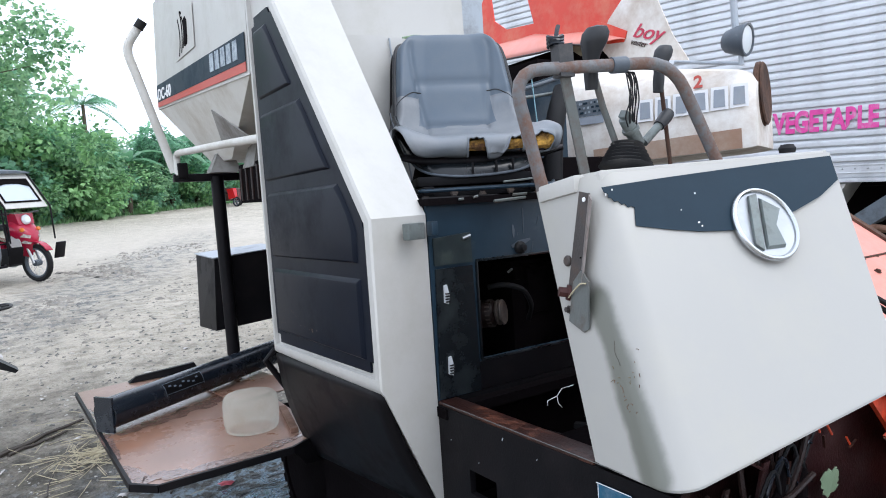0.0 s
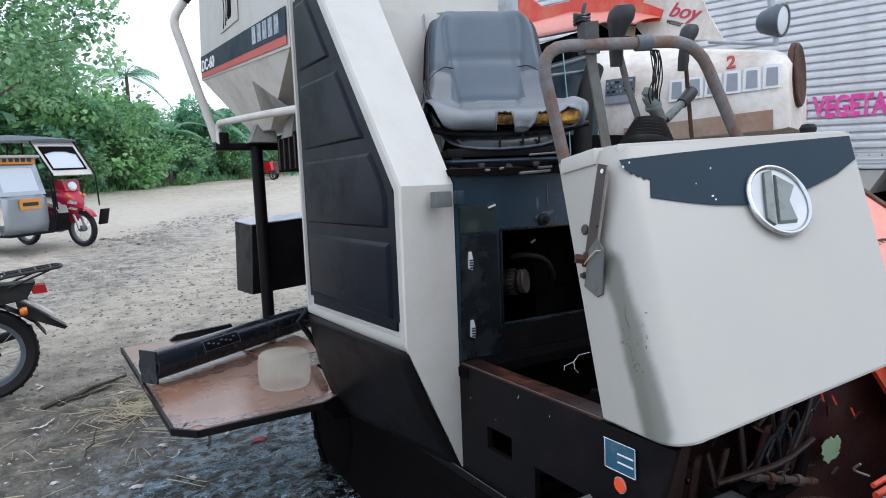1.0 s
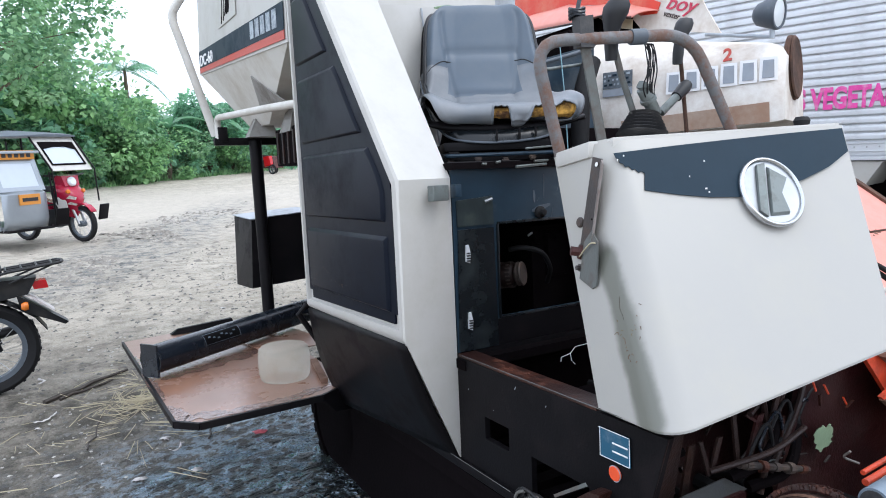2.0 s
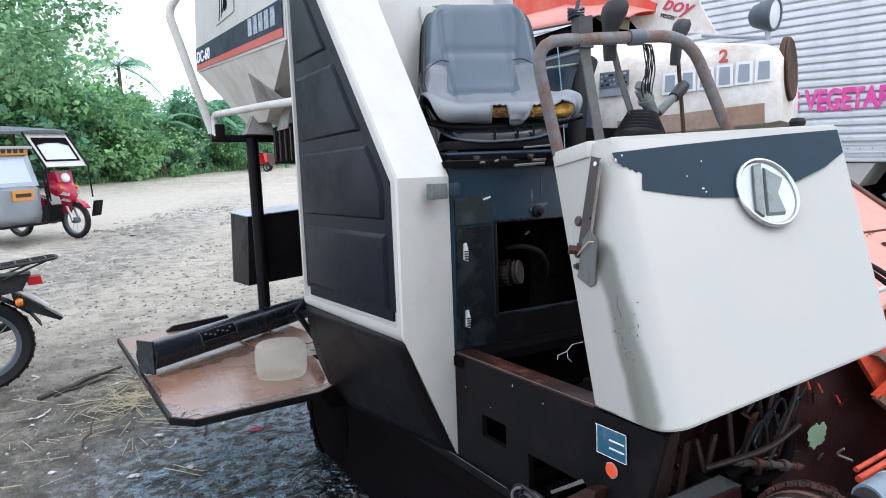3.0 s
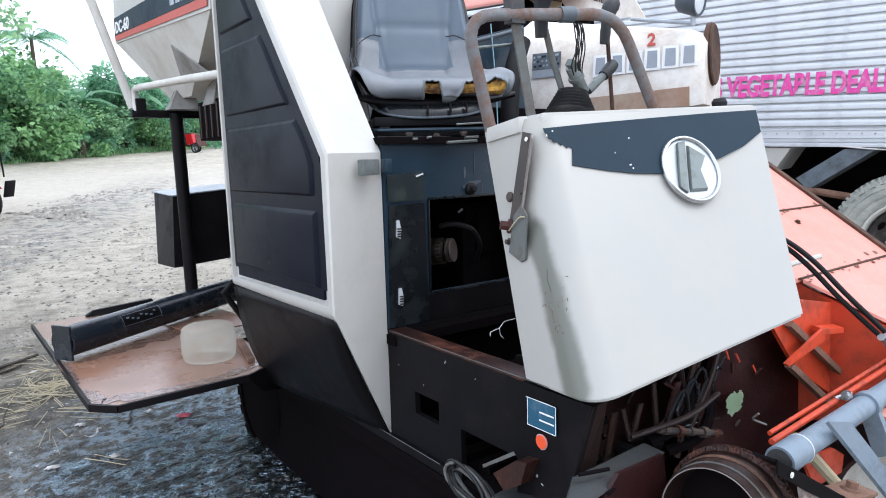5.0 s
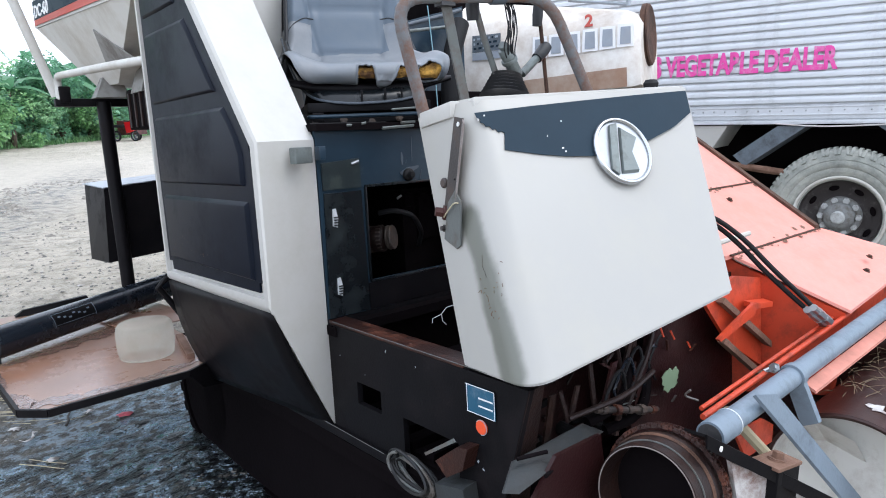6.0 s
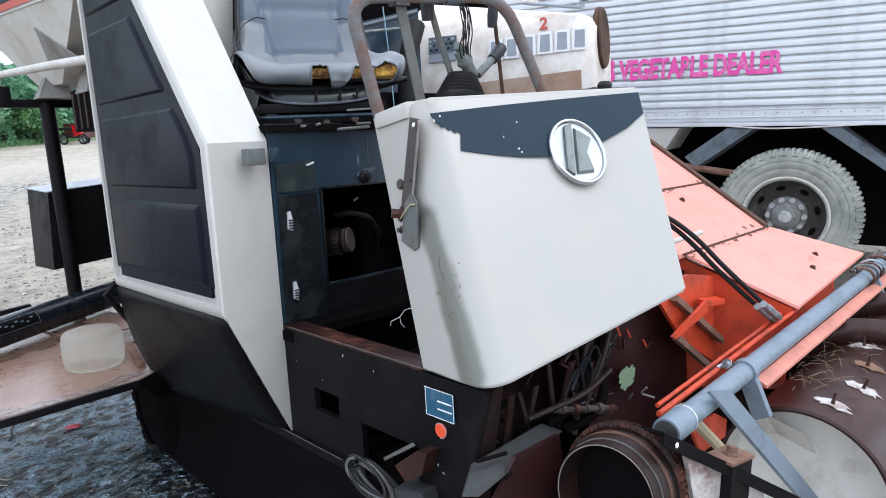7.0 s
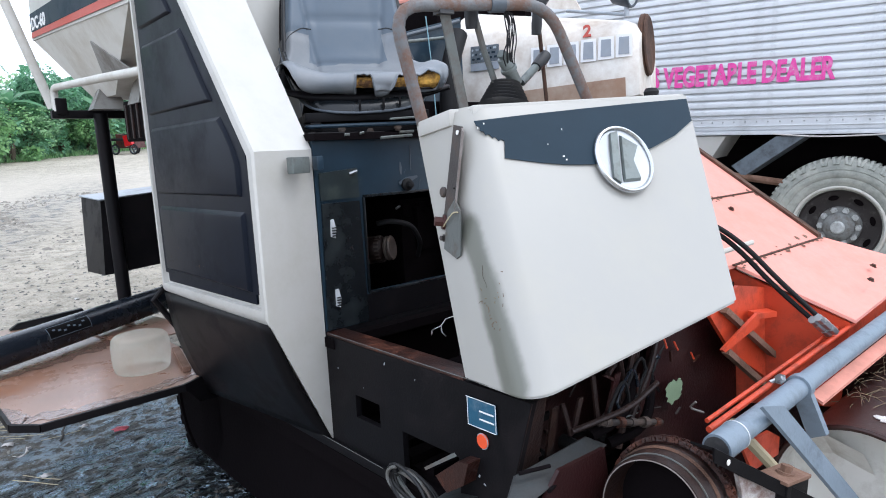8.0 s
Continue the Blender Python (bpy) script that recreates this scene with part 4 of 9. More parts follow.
def column():
    bm = B()
    hexa(bm, [BLB, BC, BR, BRB], [TLB, TC, TR, TRB])
    vert = [e for e in bm.edges if abs((e.verts[0].co - e.verts[1].co).z) > .3]
    front = [e for e in vert if max(v.co.x for v in e.verts) < .2 and min(v.co.y for v in e.verts) < -.84]
    bmesh.ops.bevel(bm, geom=front, offset=0.062, segments=8, affect="EDGES", profile=0.5)
    rest = [e for e in bm.edges if len(e.link_faces) == 2 and e.calc_face_angle(0) > radians(40)]
    bmesh.ops.bevel(bm, geom=rest, offset=0.008, segments=2, affect="EDGES")
    skin_tree = BVHTree.FromBMesh(bm)
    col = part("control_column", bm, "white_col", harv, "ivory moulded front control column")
    # lip round the top
    up = (TC - BC).normalized()
    mid = (TLB + TC + TR + TRB) / 4

    def out(p, k):
        d = p - mid
        d.z = 0
        return p + d.normalized() * k
    bm = B()
    top = [TLB, TC, TR, TRB]
    low = [p - V((0, 0, .040)) for p in top]
    hexa(bm, [out(p, .013) for p in low], [out(p, .012) for p in top])
    ed = [e for e in bm.edges if abs((e.verts[0].co - e.verts[1].co).z) > .025 and abs((e.verts[0].co - e.verts[1].co).x) < .01]
    bmesh.ops.bevel(bm, geom=ed, offset=0.04, segments=5, affect="EDGES")
    part("top_lip", bm, "white", col, "ivory top rim", bevel=0.006)
    # slate band, torn at one end
    top = [(.030, .064), (.25, .054), (.48, .046), (.73, .038), (.982, .033)]
    bot = [(.982, .15), (.88, .212), (.75, .256), (.60, .282), (.464, .288), (.35, .272), (.243, .248), (.16, .226), (.112, .213)]
    torn = [(.118, .185), (.126, .150), (.116, .142), (.104, .146), (.094, .130), (.084, .134), (.074, .118), (.060, .120), (.055, .106), (.042, .102), (.046, .090), (.034, .082)]
    bm = B()
    ring = [bm.verts.new(on_face(u, v, .0016)) for u, v in top + bot + torn]
    f = bm.faces.new(ring)
    ex = bmesh.ops.extrude_face_region(bm, geom=[f])
    bmesh.ops.translate(bm, verts=[g for g in ex["geom"] if isinstance(g, bmesh.types.BMVert)], vec=FN * .0016)
    bmesh.ops.triangulate(bm, faces=bm.faces)
    band = part("slate_band", bm, "slate", col, "torn slate-blue decal band", sharp=20)
    for u, v, s in ((.36, .125, .006), (.34, .235, .012), (.35, .25, .008), (.29, .18, .004), (.06, .075, .007), (.035, .088, .005)):
        bm = B()
        c = on_face(u, v, .0045)
        d = (on_face(u + .01, v) - on_face(u, v)).normalized()
        slab(bm, [c, c + d * s * .5, c + d * s * .6 - V((0, 0, s)), c - V((0, 0, s * 1.2))], FN * .0005)
        part("paint_fleck", bm, "whiteink", band)
    # round badge
    c = on_face(.597, .290, .004)
    bm = B()
    m = basis(c, on_face(.7, .29) - on_face(.5, .29), on_face(.6, .2) - on_face(.6, .4)) @ Matrix.Rotation(radians(-22), 4, 'Z') @ Matrix.Diagonal((.95, 1.05, 1, 1))
    lathe(bm, [(.090, 0), (.0915, .004), (.0905, .008), (.0875, .0115), (.0835, .012), (.0805, .009), (.079, .004), (.079, 0)], m, 64, closed=True)
    badge = part("badge_ring", bm, "emblem", col, "round chrome badge ring")
    bm = B()
    lathe(bm, [(0, .002), (.05, .0025), (.080, .004), (.080, 0), (0, 0)], m, 48)
    part("badge_disc", bm, "badge", badge, "dull grey badge disc")
    bm = B()
    slab(bm, [m @ V(p) for p in ((-.040, -.062, .004), (-.018, -.072, .004), (-.018, .072, .004), (-.040, .062, .004))], FN * .007)
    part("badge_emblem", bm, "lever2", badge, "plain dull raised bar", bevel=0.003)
    bm = B()
    q = ((-.008, -.066), (.046, -.050), (.026, .0), (.046, .050), (-.008, .066))
    hexa(bm, [m @ V((x, y, .004)) for x, y in q], [m @ V((x * .9 + .002, y * .9, .011)) for x, y in q])
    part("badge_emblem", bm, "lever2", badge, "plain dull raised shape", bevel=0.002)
    # angle bracket bolted to the side face
    SN = (TLB - TC).cross(BC - TC).normalized()
    if SN.x > 0:
        SN = -SN

    def side(y, z, lift=0.0):
        x = TC.x - (SN.y * (y - TC.y) + SN.z * (z - TC.z)) / SN.x
        return V((x, y, z)) + SN * lift
    bm = B()
    slab(bm, [side(y, z, .004) for y, z in ((-.539, 1.410), (-.574, 1.404), (-.546, 1.170), (-.503, 1.175))], SN * .005)
    br = part("angle_bracket", bm, "anglesteel", col, "dark brown steel angle bracket", bevel=0.0012)
    # This leg takes a paler steel than the flat one.
    bm = B()
    leg = [side(y, z, h) for y, z, h in ((-.5745, 1.402, .004), (-.5745, 1.402, .009), (-.599, 1.392, .022), (-.600, 1.388, .018))]
    low = [side(y, z, h) for y, z, h in ((-.548, 1.190, .004), (-.548, 1.190, .009), (-.572, 1.205, .022), (-.573, 1.200, .018))]
    hexa(bm, leg, low)
    part("bracket_leg", bm, "anglepale", br, "paler bracket leg", bevel=0.001)
    bm = B()
    slab(bm, [side(y, z, h) for y, z, h in ((-.533, 1.207, .012), (-.568, 1.236, .016), (-.600, 1.212, .020), (-.594, 1.150, .014), (-.588, 1.108, .008), (-.569, 1.098, .006), (-.515, 1.116, .008))], SN * .004)
    part("bracket_plate", bm, "lever", br, "dusty bent bracket plate", bevel=0.0015)
    bm = B()
    lathe(bm, [(0, 0), (.013, 0), (.013, .006), (.010, .009), (0, .009)], along(side(-.496, 1.252, .002), SN), 18)
    part("bracket_washer", bm, "anglesteel", br)
    bm = B()
    hexagon_bolt(bm, side(-.508, 1.180, .006), SN + V((0, .45, .1)), .0125, .026)
    part("bracket_nut", bm, "maroon", br, "red-brown rusted nut")
    bm = B()
    hexagon_bolt(bm, side(-.515, 1.142, .010), SN, .0065, .012)
    part("bracket_bolt", bm, "anglesteel", br)
    for y, z, r in ((-.561, 1.391, .0055), (-.560, 1.228, .0035), (-.553, 1.262, .002)):
        bm = B()
        lathe(bm, [(0, 0), (r, 0), (r, .002), (0, .002)], along(side(y, z, .0105), SN), 12)
        part("rivet", bm, "whiteink" if r > .005 else "pit", br)
    bm = B()
    tube(bm, [side(-.520, 1.170, .018), side(-.545, 1.186, .024), side(-.575, 1.207, .026), side(-.594, 1.208, .026)], .0018, 6, bend=.012)
    part("tie_wire", bm, "straw", br, "pale tie wire")
    # rust flecks where something has rubbed the corner
    rs = random.Random(12)

    def scratch(y, z, steps, step, heading, wild, r, tone):
        pts = []
        for i in range(steps):
            hit = skin_tree.find_nearest(side(y, z, .01))[0]
            pts.append(hit + SN * .0004)
            heading += rs.uniform(-wild, wild)
            y += step * math.cos(heading)
            z += step * math.sin(heading)
        bm = B()
        tube(bm, pts, r, 5)
        part("scratch", bm, tone, col, "rust-brown scratch")
    scratch(-.665, 1.095, 10, .006, -1.75, .35, .00045, "iron")
    for k in range(13):
        t = rs.random()
        scratch(-.652 - .075 * t + rs.gauss(0, .008), 1.045 - .085 * t + rs.gauss(0, .007), rs.choice((2, 3, 3, 5)), .0036, rs.uniform(0, 6.3), 1.3, .0007, ("rust_lt", "rust_lt", "straw_dk")[k % 3])
    for k in range(8):
        scratch(-.722 + rs.gauss(0, .012), 1.055 + rs.gauss(0, .020), rs.choice((2, 2, 3, 4)), .0034, rs.uniform(0, 6.3), 1.3, .0007, ("rust", "straw_dk", "rust_lt")[k % 3])


column()


def controls():
    # looped handrail
    bm = B()
    tube(bm, [(.138, -.350, 1.42), (.058, -.347, 1.716), (.492, -.485, 1.737), (.648, -.506, 1.46)], .0165, 14, bend=.085)
    rail = part("handrail", bm, "bar", harv, "rust-worn looped steel handrail")
    bm = B()
    tube(bm, [(.32, -.430, 1.728), (.36, -.443, 1.730)], .021, 12)
    part("tape_wrap", bm, "guard", rail, "dark tape wrap")

    def knob(p, d, s, name, label, kind):
        bm = B()
        if kind == 0:
            prof = [(0, -.03), (.013, -.03), (.017, 0), (.021, .035), (.024, .05), (.020, .058), (0, .06)]
            lathe(bm, [(r * s, h * s) for r, h in prof], along(p, d), 18)
        else:
            prof = [(0, -.06), (.013, -.06), (.015, -.03), (.014, -.01), (.020, .015), (.028, .035), (.028, .052), (.020, .064), (0, .068)]
            m = along(p, d)
            lathe(bm, [(r * s, h * s) for r, h in prof], m, 18)
            for v in bm.verts:
                q = m.inverted() @ v.co
                if q.z > .0:
                    q.x += .25 * q.z * (1 if kind == 1 else 1.6)
                    q.y *= .8
                v.co = m @ q
        part(name, bm, "grip", lev, label)

    bm = B()
    a, b = V((.275, -.37, 1.44)), V((.196, -.385, 1.735))
    d = (b - a)
    s = V((.012, -.005, 0))
    hexa(bm, [a - s, a + s, a + s + V((.003, .008, 0)), a - s + V((.003, .008, 0))], [b - s, b + s, b + s + V((.003, .008, 0)), b - s + V((.003, .008, 0))])
    lev = part("flat_lever", bm, "lever", harv, "grey flat-bar control lever", bevel=0.001)
    bm = B()
    hexa(bm, [b + V((-.020, -.012, -.035)), b + V((.020, -.02, -.035)), b + V((.022, .014, -.035)), b + V((-.018, .02, -.035))],
         [b + V((-.024, -.012, .042)), b + V((.016, -.02, .048)), b + V((.016, .014, .05)), b + V((-.022, .02, .046))])
    part("lever_grip", bm, "worngrip", lev, "faded grey-black grip", bevel=0.011, segs=3)
    bm = B()
    a, b = V((.395, -.37, 1.53)), V((.322, -.362, 1.738))
    tube(bm, [a, a.lerp(b, .5) + V((-.006, 0, 0)), b], .0092, 10)
    lev = part("gear_lever", bm, "lever", harv, "steel lever with a large black knob")
    knob(b + V((-.004, 0, .018)), (-.10, -.1, 1), 1.28, "lever_knob", "large rounded black knob", 1)
    bm = B()
    a, b = V((.586, -.396, 1.46)), V((.553, -.396, 1.738))
    tube(bm, [a, b], .006, 10)
    lev = part("rod_lever", bm, "rust", harv, "rusty rod lever with a black knob")
    knob(b + V((.0, 0, .0)), (.02, -.1, 1), 1.05, "lever_knob", "flared black knob", 2)
    # rubber gaiter
    bm = B()
    prof = []
    for k in range(7):
        r = .074 - .0050 * k
        prof += [(r - .008, k * .0105), (r, k * .0105 + .005)]
    m = Matrix.Translation((.405, -.390, 1.466)) @ pose(0, 0, 0, -6, 14, 0).to_4x4()
    lathe(bm, [(0, 0)] + prof + [(0, .075)], m, 28)
    g = part("gaiter", bm, "worngrip", harv, "black ribbed rubber gaiter")
    bm = B()
    tube(bm, [(.448, -.400, 1.53), (.392, -.405, 1.60)], .019, 14)
    tube(bm, [(.420, -.402, 1.565), (.412, -.403, 1.575)], .024, 14)
    box(bm, (.392, -.41, 1.603), (.034, .024, .022), pose(0, 0, 0, 10, 25, 0))
    part("lever_joint", bm, "lever2", g, "grey clamped joint", bevel=0.004)
    bm = B()
    tube(bm, [(.470, -.40, 1.535), (.535, -.405, 1.585)], .012, 12)
    lev = part("short_lever", bm, "lever2", g)
    bm = B()
    lathe(bm, [(0, -.02), (.016, -.02), (.019, .02), (.016, .040), (0, .043)], along((.545, -.405, 1.593), (.78, 0, .62)), 16)
    part("short_knob", bm, "grip", g)
    # loose wires hanging from the rail
    rg = random.Random(2)
    for k in range(9):
        bm = B()
        x = .372 + .0045 * k
        tube(bm, [(x - .01, -.437, 1.715), (x + .01 * rg.uniform(-1, 1), -.44, 1.69), (x + .012 * rg.uniform(-1, 1), -.435, 1.64), (x + .01 * rg.uniform(-1, 1), -.43, 1.60), (.40 + .004 * k, -.41, 1.57)], .0019, 6, bend=.02)
        part("hanging_wire", bm, "rubber", rail, "loose black wire")
    bm = B()
    lathe(bm, [(0, 0), (.02, 0), (.022, .012), (.016, .022), (0, .024)], along((.79, -.62, 1.482), (0, 0, 1)), 18)
    part("rubber_cap", bm, "rubber", harv, "small black rubber cap")


controls()


def seat():
    yaw = radians(25)
    fw = V((-math.sin(yaw), -math.cos(yaw), 0))
    rt = V((math.cos(yaw), -math.sin(yaw), 0))
    o = V((.243, .043, 1.555))
    prof = [(.040, .002), (.012, .008), (.0, .024), (.016, .042), (.08, .053), (.18, .060), (.28, .074), (.342, .100), (.378, .155), (.402, .235), (.424, .32), (.445, .41), (.457, .455), (.472, .472), (.50, .472)]

    def centre(s):
        k = s * (len(prof) - 1)
        i = min(int(k), len(prof) - 2)
        t = k - i
        p0, p1, p2, p3 = (V((*prof[max(0, min(len(prof) - 1, j))], 0)) for j in (i - 1, i, i + 1, i + 2))
        return 0.5 * ((2 * p1) + (p2 - p0) * t + (2 * p0 - 5 * p1 + 4 * p2 - p3) * t * t + (3 * p1 - p0 - 3 * p2 + p3) * t ** 3)

    def width(s):
        w = .268
        if s > .62:
            w = .222 - .050 * ((s - .62) / .38) ** 1.2
        elif s > .40:
            k = (s - .40) / .22
            w = .268 - .046 * k * k * (3 - 2 * k)
        if s > .74:
            w *= max(0, 1 - ((s - .74) / .268) ** 2.3) ** .5
        if s < .26:
            w *= (1 - ((.26 - s) / .32) ** 2.4) ** .5
        return w

    def rise(u, s):
        au = abs(u)
        b = .062 * max(0, (au - .46) / .54) ** 1.5
        if s > .62:
            b *= max(.0, 1 - (s - .62) * 2.7)
        b -= (.05 if s > .34 else .024) * max(0, (au - .86) / .14) ** 2
        return b * min(1, s / .30) + .012 * math.cos(u * 1.2)

    def skin(u, s, h=0.0):
        """A place on the cushion, h above its padded surface."""
        s = max(0, min(1, s))
        c = centre(s)
        t = (centre(min(1, s + .01)) - centre(max(0, s - .01))).normalized()
        p = c + V((-t.y, t.x, 0)) * (rise(u, s) + h)
        w = width(s)
        if u < 0 and s < .46:
            w *= 1 + u * .22 * ((.46 - s) / .46) ** 1.4
        return o - fw * p.x + V((0, 0, p.y)) + rt * (u * w)
    NS, NU = 84, 96

    def cut(u):
        """How far the vinyl is torn back from the front edge."""
        def ramp(a, b):
            k = max(0, min(1, (u - a) / (b - a)))
            return k * k * (3 - 2 * k)
        edge = ramp(-.22, -.13) * (1 - ramp(.90, .98))
        flap = ramp(.05, .10) * (1 - ramp(.30, .37))
        return .205 * edge * (1 - .50 * flap) * (.86 + .22 * noise.noise((u * 5, 4.1, 0)) + .10 * noise.noise((u * 17, 1.1, 0)))
    bm = B()
    rows = []
    for i in range(NS + 1):
        row = []
        for j in range(NU + 1):
            u = -1 + 2 * j / NU
            au = abs(u)
            s = i / NS
            ct = cut(u)
            s += ct * (1 - s) ** 4.5
            gr = 0
            mid = .46 + .30 * max(0, min(1, (s - .52) / .30)) ** .8
            if .44 < s < .9:
                gr += .007 * math.exp(-((au - mid) / .045) ** 2) * max(0, min(1, (s - .44) / .1, (.86 - s) / .05))
            if au < mid:
                gr += .008 * math.exp(-((s - .690) / .012) ** 2) + .010 * math.exp(-((s - .535) / .014) ** 2)
            else:
                gr += .008 * math.exp(-((s - .64) / .012) ** 2)
            h = -gr + .003 * noise.noise((u * 1.3, s * 5, 2.0)) 
            if ct > .03:
                h += .009 * math.exp(-((s - ct) / .02) ** 2) * (1 + noise.noise((u * 8, 7.7, 0)))
            row.append(bm.verts.new(skin(u, s, h)))
        rows.append(row)
    for i, (a, b) in enumerate(zip(rows, rows[1:])):
        for j in range(NU):
            f = bm.faces.new((a[j], a[j + 1], b[j + 1], b[j]))
            u, s = -1 + 2 * (j + .5) / NU, (i + .5) / NS
            f.material_index = 1 if s < .535 or (abs(u) > .60 and s < .645) else 0
    pos = [[v.co.copy() for v in r] for r in rows]
    st = part("seat", bm, "vinyl", harv, "torn grey vinyl bucket seat", sharp=70)
    st.data.materials.append(M["vinyl_worn"])
    so = st.modifiers.new("thick", "SOLIDIFY")
    so.thickness, so.offset = .005, -1

    def over(u, s):
        a, b = s * NS, (u + 1) / 2 * NU
        i, j = min(NS - 1, int(a)), min(NU - 1, int(b))
        a, b = a - i, b - j
        return pos[i][j].lerp(pos[i][j + 1], b).lerp(pos[i + 1][j].lerp(pos[i + 1][j + 1], b), a)
    for line in ([(-.98 + .042 * k, .615 + .045 * math.sin(1.9 * k / 10)) for k in range(11)], [(.98 - .042 * k, .615 + .045 * math.sin(1.9 * k / 10)) for k in range(11)]):
        bm = B()
        tube(bm, [over(u, s) for u, s in line], .0022, 6)
        part("seam", bm, "grip", st, "dark stitched seam")
    bm = B()
    tube(bm, [skin(-1.0, s, .002) for s in [.44 + .55 * k / 26 for k in range(27)]] + [skin(1.0, s, .002) for s in [.99 - .45 * k / 20 for k in range(21)]], .0095, 8)
    part("piping", bm, "grip", st, "black edge piping round the backrest")
    # black shell behind, its rim showing round the cushion
    bm = B()
    rows = []
    for i in range(41):
        s = i / 40
        c = centre(s)
        row = []
        for j in range(17):
            u = -1 + j / 8
            q = V((c.x + .022 + .012 * (1 - abs(u) ** 3), c.y - .045 + (.028 * min(1, max(0, (s - .4) / .2))) + .03 * abs(u) ** 3 * max(0, 1 - s * 2), 0))
            row.append(bm.verts.new(o - fw * q.x + V((0, 0, q.y)) + rt * (u * (width(s) + .015))))
        rows.append(row)
    for a, b in zip(rows, rows[1:]):
        for j in range(16):
            bm.faces.new((a[j], a[j + 1], b[j + 1], b[j]))
    pan = part("seat_pan", bm, "chassis", st, "black moulded seat shell", sharp=70)
    so = pan.modifiers.new("thick", "SOLIDIFY")
    so.thickness = .012
    # bulging black underside
    bm = B()
    ring = lambda k, z, g: [o - fw * (.21 + math.sin(a) * (.205 * k)) + rt * (math.cos(a) * .262 * g) + V((0, 0, z)) for a in [i * 2 * math.pi / 32 for i in range(32)]]
    rr = [[bm.verts.new(p) for p in ring(k, z, g)] for k, z, g in ((.55, -.128, .55), (.76, -.125, .70), (.80, -.108, .74), (.80, -.06, .74), (.74, -.02, .70))]
    for a, b in zip(rr, rr[1:]):
        for k in range(32):
            bm.faces.new((a[k], a[(k + 1) % 32], b[(k + 1) % 32], b[k]))
    bm.faces.new(rr[0][::-1])
    bm.faces.new(rr[-1])
    under = part("seat_underside", bm, "pit", st, "black moulded underside", sharp=60)
    rim = [(-.240, .40, .189), (-.232, .28, .092), (-.215, .16, .011), (-.195, .08, -.030), (-.171, .03, -.053), (-.120, .0, -.065), (-.057, -.01, -.071), (.039, -.01, -.069), (.119, .0, -.061), (.173, .03, -.044), (.215, .10, -.015)]
    dish = lambda u, x, z: o - fw * x + rt * u + V((0, 0, z))
    bm = B()
    rows = [[bm.verts.new(dish(u * w, x + dx, z + dz)) for u, x, z in rim] for w, dx, dz in ((1.0, .0, .0), (1.0, .002, .014), (.97, .010, .030), (.93, .030, .042), (.86, .075, .046))]
    for a, b in zip(rows, rows[1:]):
        for k in range(len(rim) - 1):
            bm.faces.new((a[k], a[k + 1], b[k + 1], b[k]))
    ds = part("seat_dish", bm, "doordark", st, "glossy black moulded seat dish", sharp=80)
    su = ds.modifiers.new("round", "SUBSURF")
    su.levels = su.render_levels = 2
    # Paler steel puts the rim's gleam into its colour.
    bm = B()
    tube(bm, [dish(*p) for p in rim], .0042, 8, bend=.03)
    part("shell_rim", bm, "guard", under, "rolled rim coloured pale for its gleam")
    for u, x, z, w in ((-.03, -.016, -.048, .006), (.045, -.015, -.045, .007), (.10, -.008, -.040, .006)):
        bm = B()
        box(bm, dish(u, x, z), (w, .010, .034), Matrix.Rotation(-yaw, 3, "Z"))
        part("dish_rib", bm, "chassis", ds, bevel=.002)
    # foam under the torn front edge
    bm = B()
    rows = []
    for i in range(25):
        s = .075 + .19 * i / 24
        row = []
        for j in range(81):
            u = -.34 + 1.30 * j / 80
            row.append(bm.verts.new(skin(u, s, -.010 + .004 * noise.noise((u * 10, s * 30, 5)) + .002 * noise.noise((u * 40, s * 90, 9)))))
        rows.append(row)
    for a, b in zip(rows, rows[1:]):
        for j in range(80):
            bm.faces.new((a[j], a[j + 1], b[j + 1], b[j]))
    part("torn_foam", bm, "foam", st, "exposed yellow foam at the torn front edge", sharp=80)
    rg = random.Random(7)
    for u0, wd, lift in ((.08, .26, .010), (.50, .12, .008)):
        bm = B()
        vs = []
        for i in range(9):
            u = u0 + wd * i / 8
            k = math.sin(math.pi * i / 8) ** .6
            c = cut(u)
            vs.append([bm.verts.new(p) for p in (skin(u, c + .015, .001), skin(u, c - .03 * k, .008 + lift * .5 * k), skin(u, c - .065 * k - .01 * rg.random(), .004 + lift * k))])
        for a, b in zip(vs, vs[1:]):
            for k in (0, 1):
                bm.faces.new((a[k], b[k], b[k + 1], a[k + 1]))
        fl = part("torn_flap", bm, "vinyl_worn", st, "curling torn vinyl flap", sharp=70)
        so = fl.modifiers.new("thick", "SOLIDIFY")
        so.thickness = .003
    # slides and base
    base = o - fw * .19 + V((0, 0, -.10))
    mr = Matrix.Rotation(-yaw, 3, "Z")
    bm = B()
    box(bm, base + V((0, 0, .02)), (.40, .36, .03), mr)
    for k in (-.17, .17):
        box(bm, base + rt * k + V((0, 0, -.010)), (.035, .40, .028), mr)
    box(bm, base + fw * .17 + V((0, 0, -.015)), (.46, .03, .03), mr)
    sl = part("seat_slide", bm, "chassis", st, "black seat slides", bevel=0.004)
    bm = B()
    tube(bm, [base + fw * .20 + rt * -.20 + V((0, 0, -.01)), base + fw * .23 + rt * -.20 + V((0, 0, -.01)), base + fw * .23 + rt * .22 + V((0, 0, -.01)), base + fw * .16 + rt * .24], .006, 8, bend=.02)
    part("adjust_bar", bm, "steel_dk", sl)
